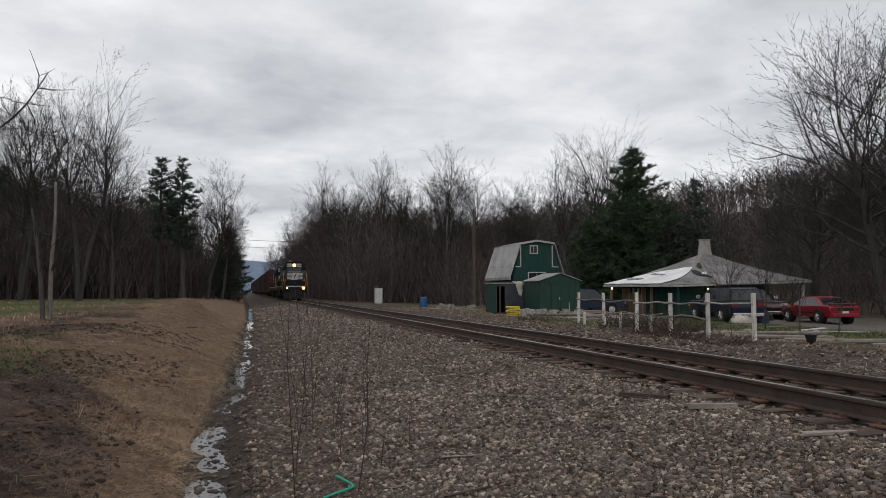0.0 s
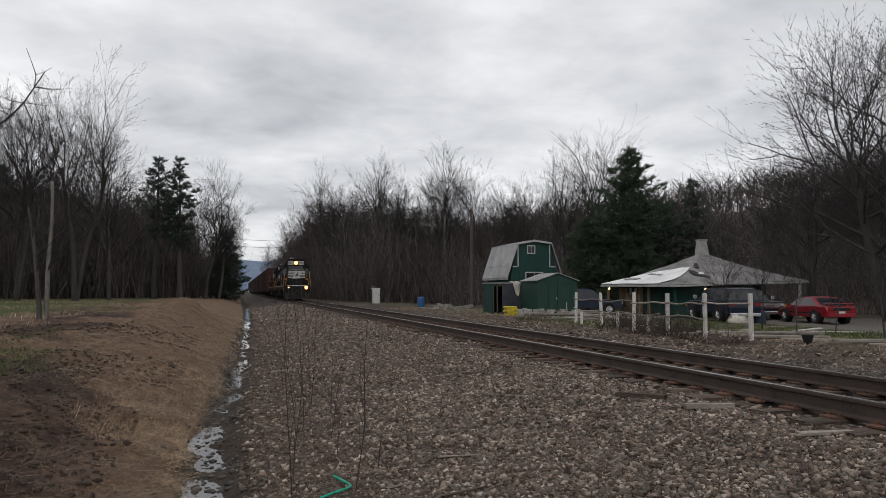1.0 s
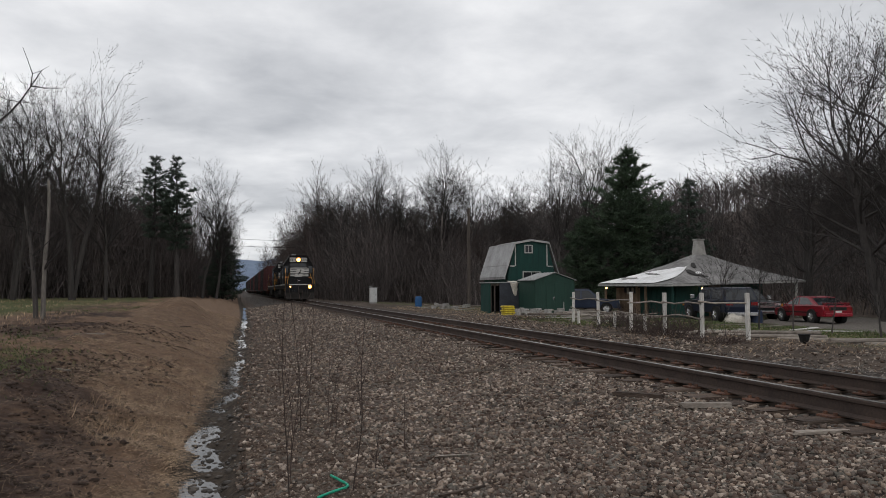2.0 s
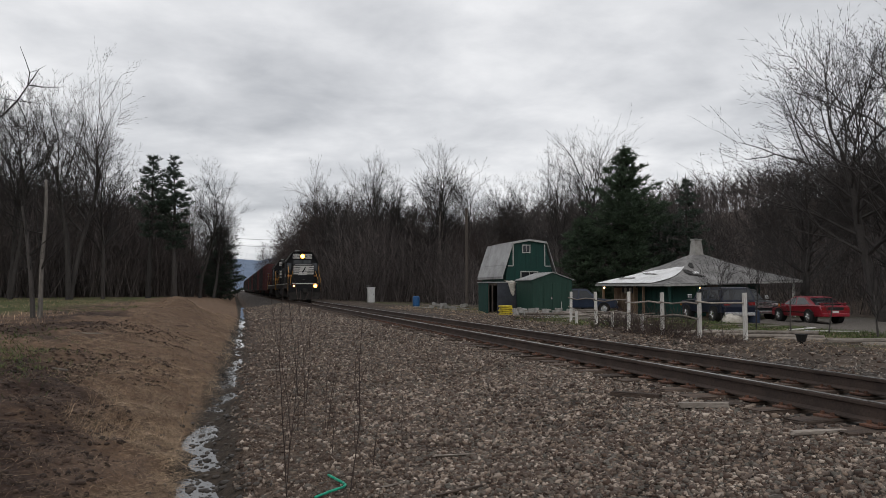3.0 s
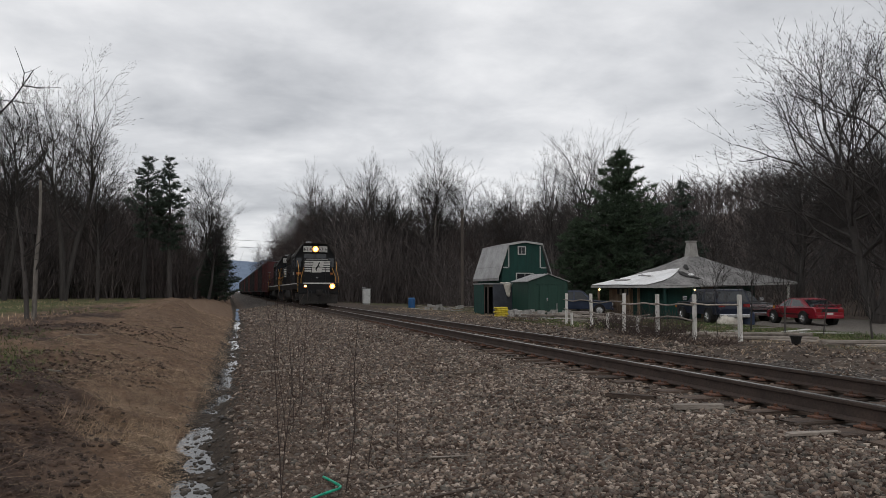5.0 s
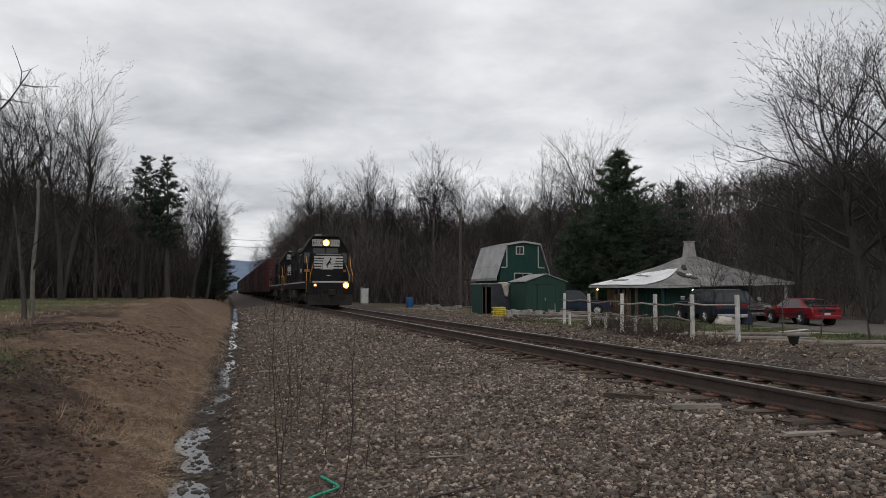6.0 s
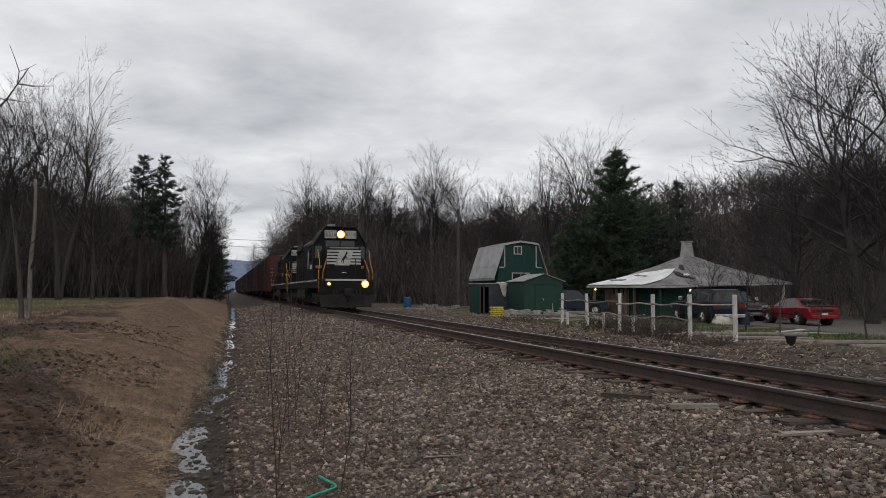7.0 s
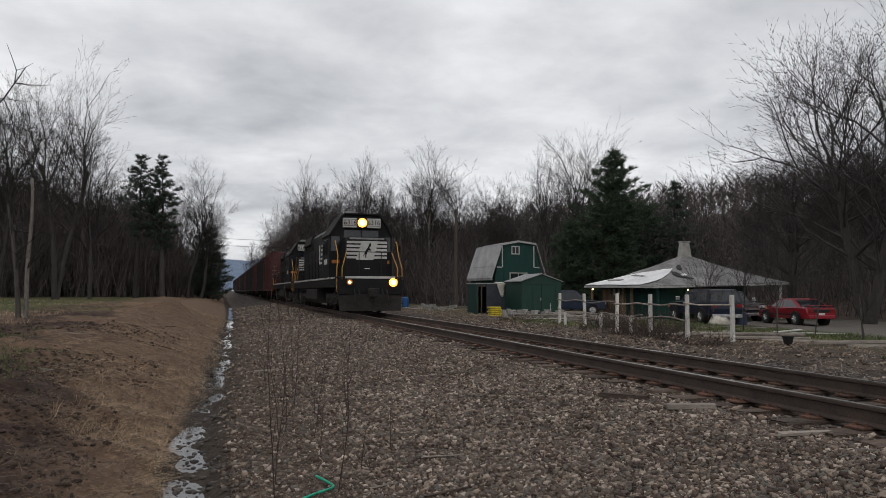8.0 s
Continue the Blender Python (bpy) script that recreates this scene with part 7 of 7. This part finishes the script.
def build_grass():
    rng = np.random.default_rng(66)
    # matted dry grass down the bank, thickest beside the ditch
    n = 120000
    y = 4.6 + 40 * rng.random(n) ** 2.0
    x = ditch_shift(y) - 0.46 - (0.2 + 0.22 * np.minimum(y, 18)) * rng.random(n) ** 1.1 + rng.normal(0, 0.05, n)
    inner = np.interp(y, (4.5, 6.5, 10, 15, 22, 40), (-0.6, -0.95, -1.75, -2.9, -3.3, -3.9)) + 0.18 * patchy(x, y, 2.0, 4)
    keep = rng.random(n) < np.clip(0.45 + 0.3 * patchy(x, y, 1.1, 2) + 2.5 * (x - inner), 0.04, 1)
    x, y = x[keep], y[keep]
    blades("dry_grass", "matted dry straw-coloured grass on the ditch bank", "grass", x, y, rng.uniform(0.05, 0.20, len(x)), 1.2, "straw", rng, 0.0034, (0.7, -0.35, -0.74))
    n = 2200
    y = 8.0 + 36 * rng.random(n) ** 1.6
    x = ditch_shift(y) - 0.5 - 1.1 * rng.random(n) ** 1.4
    blades("standing_straw", "upright dry grass stems beside the ditch", "grass", x, y, rng.uniform(0.08, 0.26, n), 0.5, "straw", rng, 0.0024, (0.15, 0, 0))
    n = 70000
    y = 4.0 + 30 * rng.random(n) ** 1.9
    x = ditch_shift(y) - 0.6 - 5.0 * rng.random(n)
    blades("bank_litter", "dark rotted stems and leaf litter on the bank", "leaf litter", x, y, rng.uniform(0.04, 0.2, n), 1.3, "rotted", rng, 0.0042, (0.5, -0.3, -0.72))
    # clods and roots of the torn soil
    F = ico_faces()
    n = 14000
    y = 4.0 + 18 * rng.random(n) ** 1.5
    x = -1.0 - 4.2 * rng.random(n)
    keep = patchy(x, y, 1.0, 3) > -0.2
    x, y = x[keep], y[keep]
    n = len(x)
    r = 0.008 + 0.034 * rng.random(n) ** 4
    V = ICO[None] * rng.uniform(0.6, 1.4, (n, 1, 3)) * rng.uniform(0.7, 1.2, (n, 12, 1)) * r[:, None, None]
    V[:, :, 2] *= 0.7
    V += np.stack([x, y, ground_height(x, y) + r * 0.2], -1)[:, None, :]
    ob = add_mesh("soil_clods", mesh_quick("soil_clods", V.reshape(-1, 3), (np.arange(n)[:, None, None] * 12 + F[None]).reshape(-1, 3)), M["clod"])
    tagged(ob, "crumbled dark brown soil clods on the bank", "soil", kind="stuff")
    n = 9000
    x, y = -4.5 - 26 * rng.random(n) ** 1.4, 12 + 48 * rng.random(n)
    keep = patchy(x, y, 0.35, 5) > -0.2
    blades("field_straw", "dry standing grass in the field", "grass", x[keep], y[keep], rng.uniform(0.08, 0.2, keep.sum()), 0.5, "straw", rng, 0.012)
    n = 2600
    x, y = rng.normal(-3.3, 0.5, n), rng.normal(11.0, 1.6, n)
    blades("bank_grass", "green grass tuft patch on the bank", "grass", x, y, rng.uniform(0.05, 0.14, n), 0.6, "grass", rng, 0.007)
    n = 22000
    x, y = -3.6 - 28 * rng.random(n) ** 1.5, 9 + 52 * rng.random(n) ** 1.2
    keep = patchy(x, y, 0.35, 5) < 0.35
    blades("field_grass", "short green grass on the field above the bank", "grass", x[keep], y[keep], rng.uniform(0.05, 0.13, keep.sum()), 0.5, "grass", rng, 0.012)
    n = 26000
    x, y = 12.2 + 10 * rng.random(n), 11 + 26 * rng.random(n) ** 1.4
    keep = patchy(x, y, 0.4, 1) + 0.35 * (x - 15) > -0.3
    blades("yard_grass", "patchy green winter grass in the yard", "grass", x[keep], y[keep], rng.uniform(0.07, 0.2, keep.sum()), 0.5, "grass", rng, 0.013)
    n = 22000
    x, y = 10.8 + 9 * rng.random(n), 12 + 45 * rng.random(n)
    blades("yard_straw", "dead brown weeds along the yard edge", "grass", x, y, rng.uniform(0.06, 0.24, n), 1.0, "straw", rng, 0.007, (0.3, -0.3, -0.4))
    n = 9000
    x, y = 9.6 + 8.4 * rng.random(n), 9 + 40 * rng.random(n) ** 1.4
    blades("yard_litter", "brown fallen leaves and twigs along the yard edge", "leaf litter", x, y, rng.uniform(0.05, 0.16, n), 1.5, "wood_grey", rng, 0.016, (0, 0, -0.85))
    n = 24000
    x, y = 0.1 + 2.4 * rng.random(n) ** 1.5, 4.2 + 26 * rng.random(n) ** 1.5
    blades("gravel_thatch", "flattened dead stems over the gravel edge", "grass", x, y, rng.uniform(0.03, 0.15, n), 1.6, "rotted", rng, 0.003, (0.0, 0.0, -0.85))


def build_brush_piles():
    """Cut brush and briars along the fence."""
    rng = np.random.default_rng(67)
    for x, y, r, h, n in ((11.7, 15.9, 0.8, 0.5, 130), (12.1, 18.4, 0.7, 0.9, 110), (12.2, 19.8, 0.8, 1.0, 120), (12.9, 22.8, 0.9, 0.9, 120), (12.6, 30.0, 1.0, 0.5, 100), (14.6, 25.5, 0.9, 0.8, 110), (14.0, 20.6, 0.8, 0.8, 100)):
        segs = []
        for k in range(n):
            a, d = rng.uniform(0, math.tau), r * math.sqrt(rng.random())
            p = (d * math.cos(a), d * math.sin(a), -0.03)
            limb(rng, segs, p, (rng.normal(0, 0.7), rng.normal(0, 0.7), 0.9), h * rng.uniform(0.5, 1.2), 0.009, 0.004, 3, 0.25, -0.06)
        ob = add_mesh("briar_clump", tubes_mesh("briar_clump", segs, 3), M["weed"])
        ob.matrix_basis = pose(x, y, gz(x, y))
        tagged(ob, "tangled leafless brown briar clump by the fence", "briar", "briars along the fence")


def build_ditch_stones():
    """Wet mud clods and dark stones that break up the trickle."""
    rng = np.random.default_rng(45)
    F = ico_faces()
    n = 2600
    y = 5.0 + 30 * rng.random(n) ** 1.5
    x = -0.27 + ditch_shift(y) + rng.normal(0.08, 0.22, n)
    r = 0.010 + 0.035 * rng.random(n) ** 3
    V = ICO[None] * rng.uniform(0.6, 1.3, (n, 1, 3)) * rng.uniform(0.7, 1.2, (n, 12, 1)) * r[:, None, None]
    V[:, :, 2] *= 0.6
    V += np.stack([x, y, np.maximum(ground_height(x, y), -0.178) + r * 0.12], -1)[:, None, :]
    faces = (np.arange(n)[:, None, None] * 12 + F[None]).reshape(-1, 3)
    ob = add_mesh("wet_stones", mesh_quick("wet_stones", V.reshape(-1, 3), faces), M["wet_stone"])
    tagged(ob, "dark wet stones and mud clods in the ditch", "stones", kind="stuff")


def build_water():
    ys = np.linspace(4, 75, 143)
    v = [(float(a + ditch_shift(b)), float(b), -0.172) for b in ys for a in np.linspace(-0.7, 0.2, 9)]
    f = [(j * 9 + i, j * 9 + i + 1, (j + 1) * 9 + i + 1, (j + 1) * 9 + i) for j in range(142) for i in range(8)]
    ob = add_mesh("water", mesh_from("water", v, f), M["water"])
    tagged(ob, "shallow still water lying in the muddy ditch", "water", kind="structure")


def build_timber():
    """Old pallets and loose boards lying behind the fence."""
    rng = random.Random(52)
    deck = bmesh.new()
    box(deck, -0.6, 0.6, -0.05, 0.05, 0, 0.02)
    bearer = bmesh.new()
    box(bearer, -0.045, 0.045, -0.5, 0.5, 0, 0.1)
    meshes = []
    for nm, bm in (("deck_board", deck), ("bearer", bearer)):
        me = bpy.data.meshes.new(nm)
        bm.to_mesh(me)
        bm.free()
        me.materials.append(M["wood_grey"])
        meshes.append(me)
    for x, y, lift, turn in ((17.0, 38.6, 0, 20), (17.05, 38.5, 0.125, 31), (18.3, 36.6, 0, -15), (16.2, 36.0, 0, 50), (19.6, 37.4, 0, 8), (19.6, 37.5, 0.125, 2)):
        p = thing("pallet", "grey weathered wooden pallet lying in the yard", "pallet", pose(x, y, gz(x, y) + 0.01 + lift, 0, 0, turn), "pallets in the yard")
        for k in range(3):
            b = new("bearer", meshes[1])
            b.parent, b.matrix_basis = p, pose(-0.55 + 0.55 * k, 0, 0)
        for k in range(6):
            b = new("deck_board", meshes[0])
            b.parent, b.matrix_basis = p, pose(0, -0.44 + 0.176 * k, 0.102)
    for k in range(26):
        x, y = rng.uniform(13.4, 20.5), rng.uniform(20, 36)
        ln, w = rng.uniform(0.9, 2.6), rng.uniform(0.06, 0.16)
        bm = bmesh.new()
        box(bm, -ln / 2, ln / 2, -w / 2, w / 2, 0, 0.035, 0.004)
        ob = part("board", bm, M["wood_grey"] if k % 3 else M["post_white"], None)
        ob.matrix_basis = pose(x, y, gz(x, y) + 0.02, 0, rng.uniform(-2, 2), rng.uniform(-35, 35))
        tagged(ob, "loose weathered board lying in the yard grass" if k % 3 else "loose white-painted board lying in the yard grass", "board", "loose boards in the yard")


build_fence()
build_timber()
build_pole()
build_signal_box()
build_yard_clutter()
build_young_trees()
build_brush_piles()
build_weeds()
build_litter()
build_water()
build_ditch_stones()
build_grass()
build_stones()

motions()
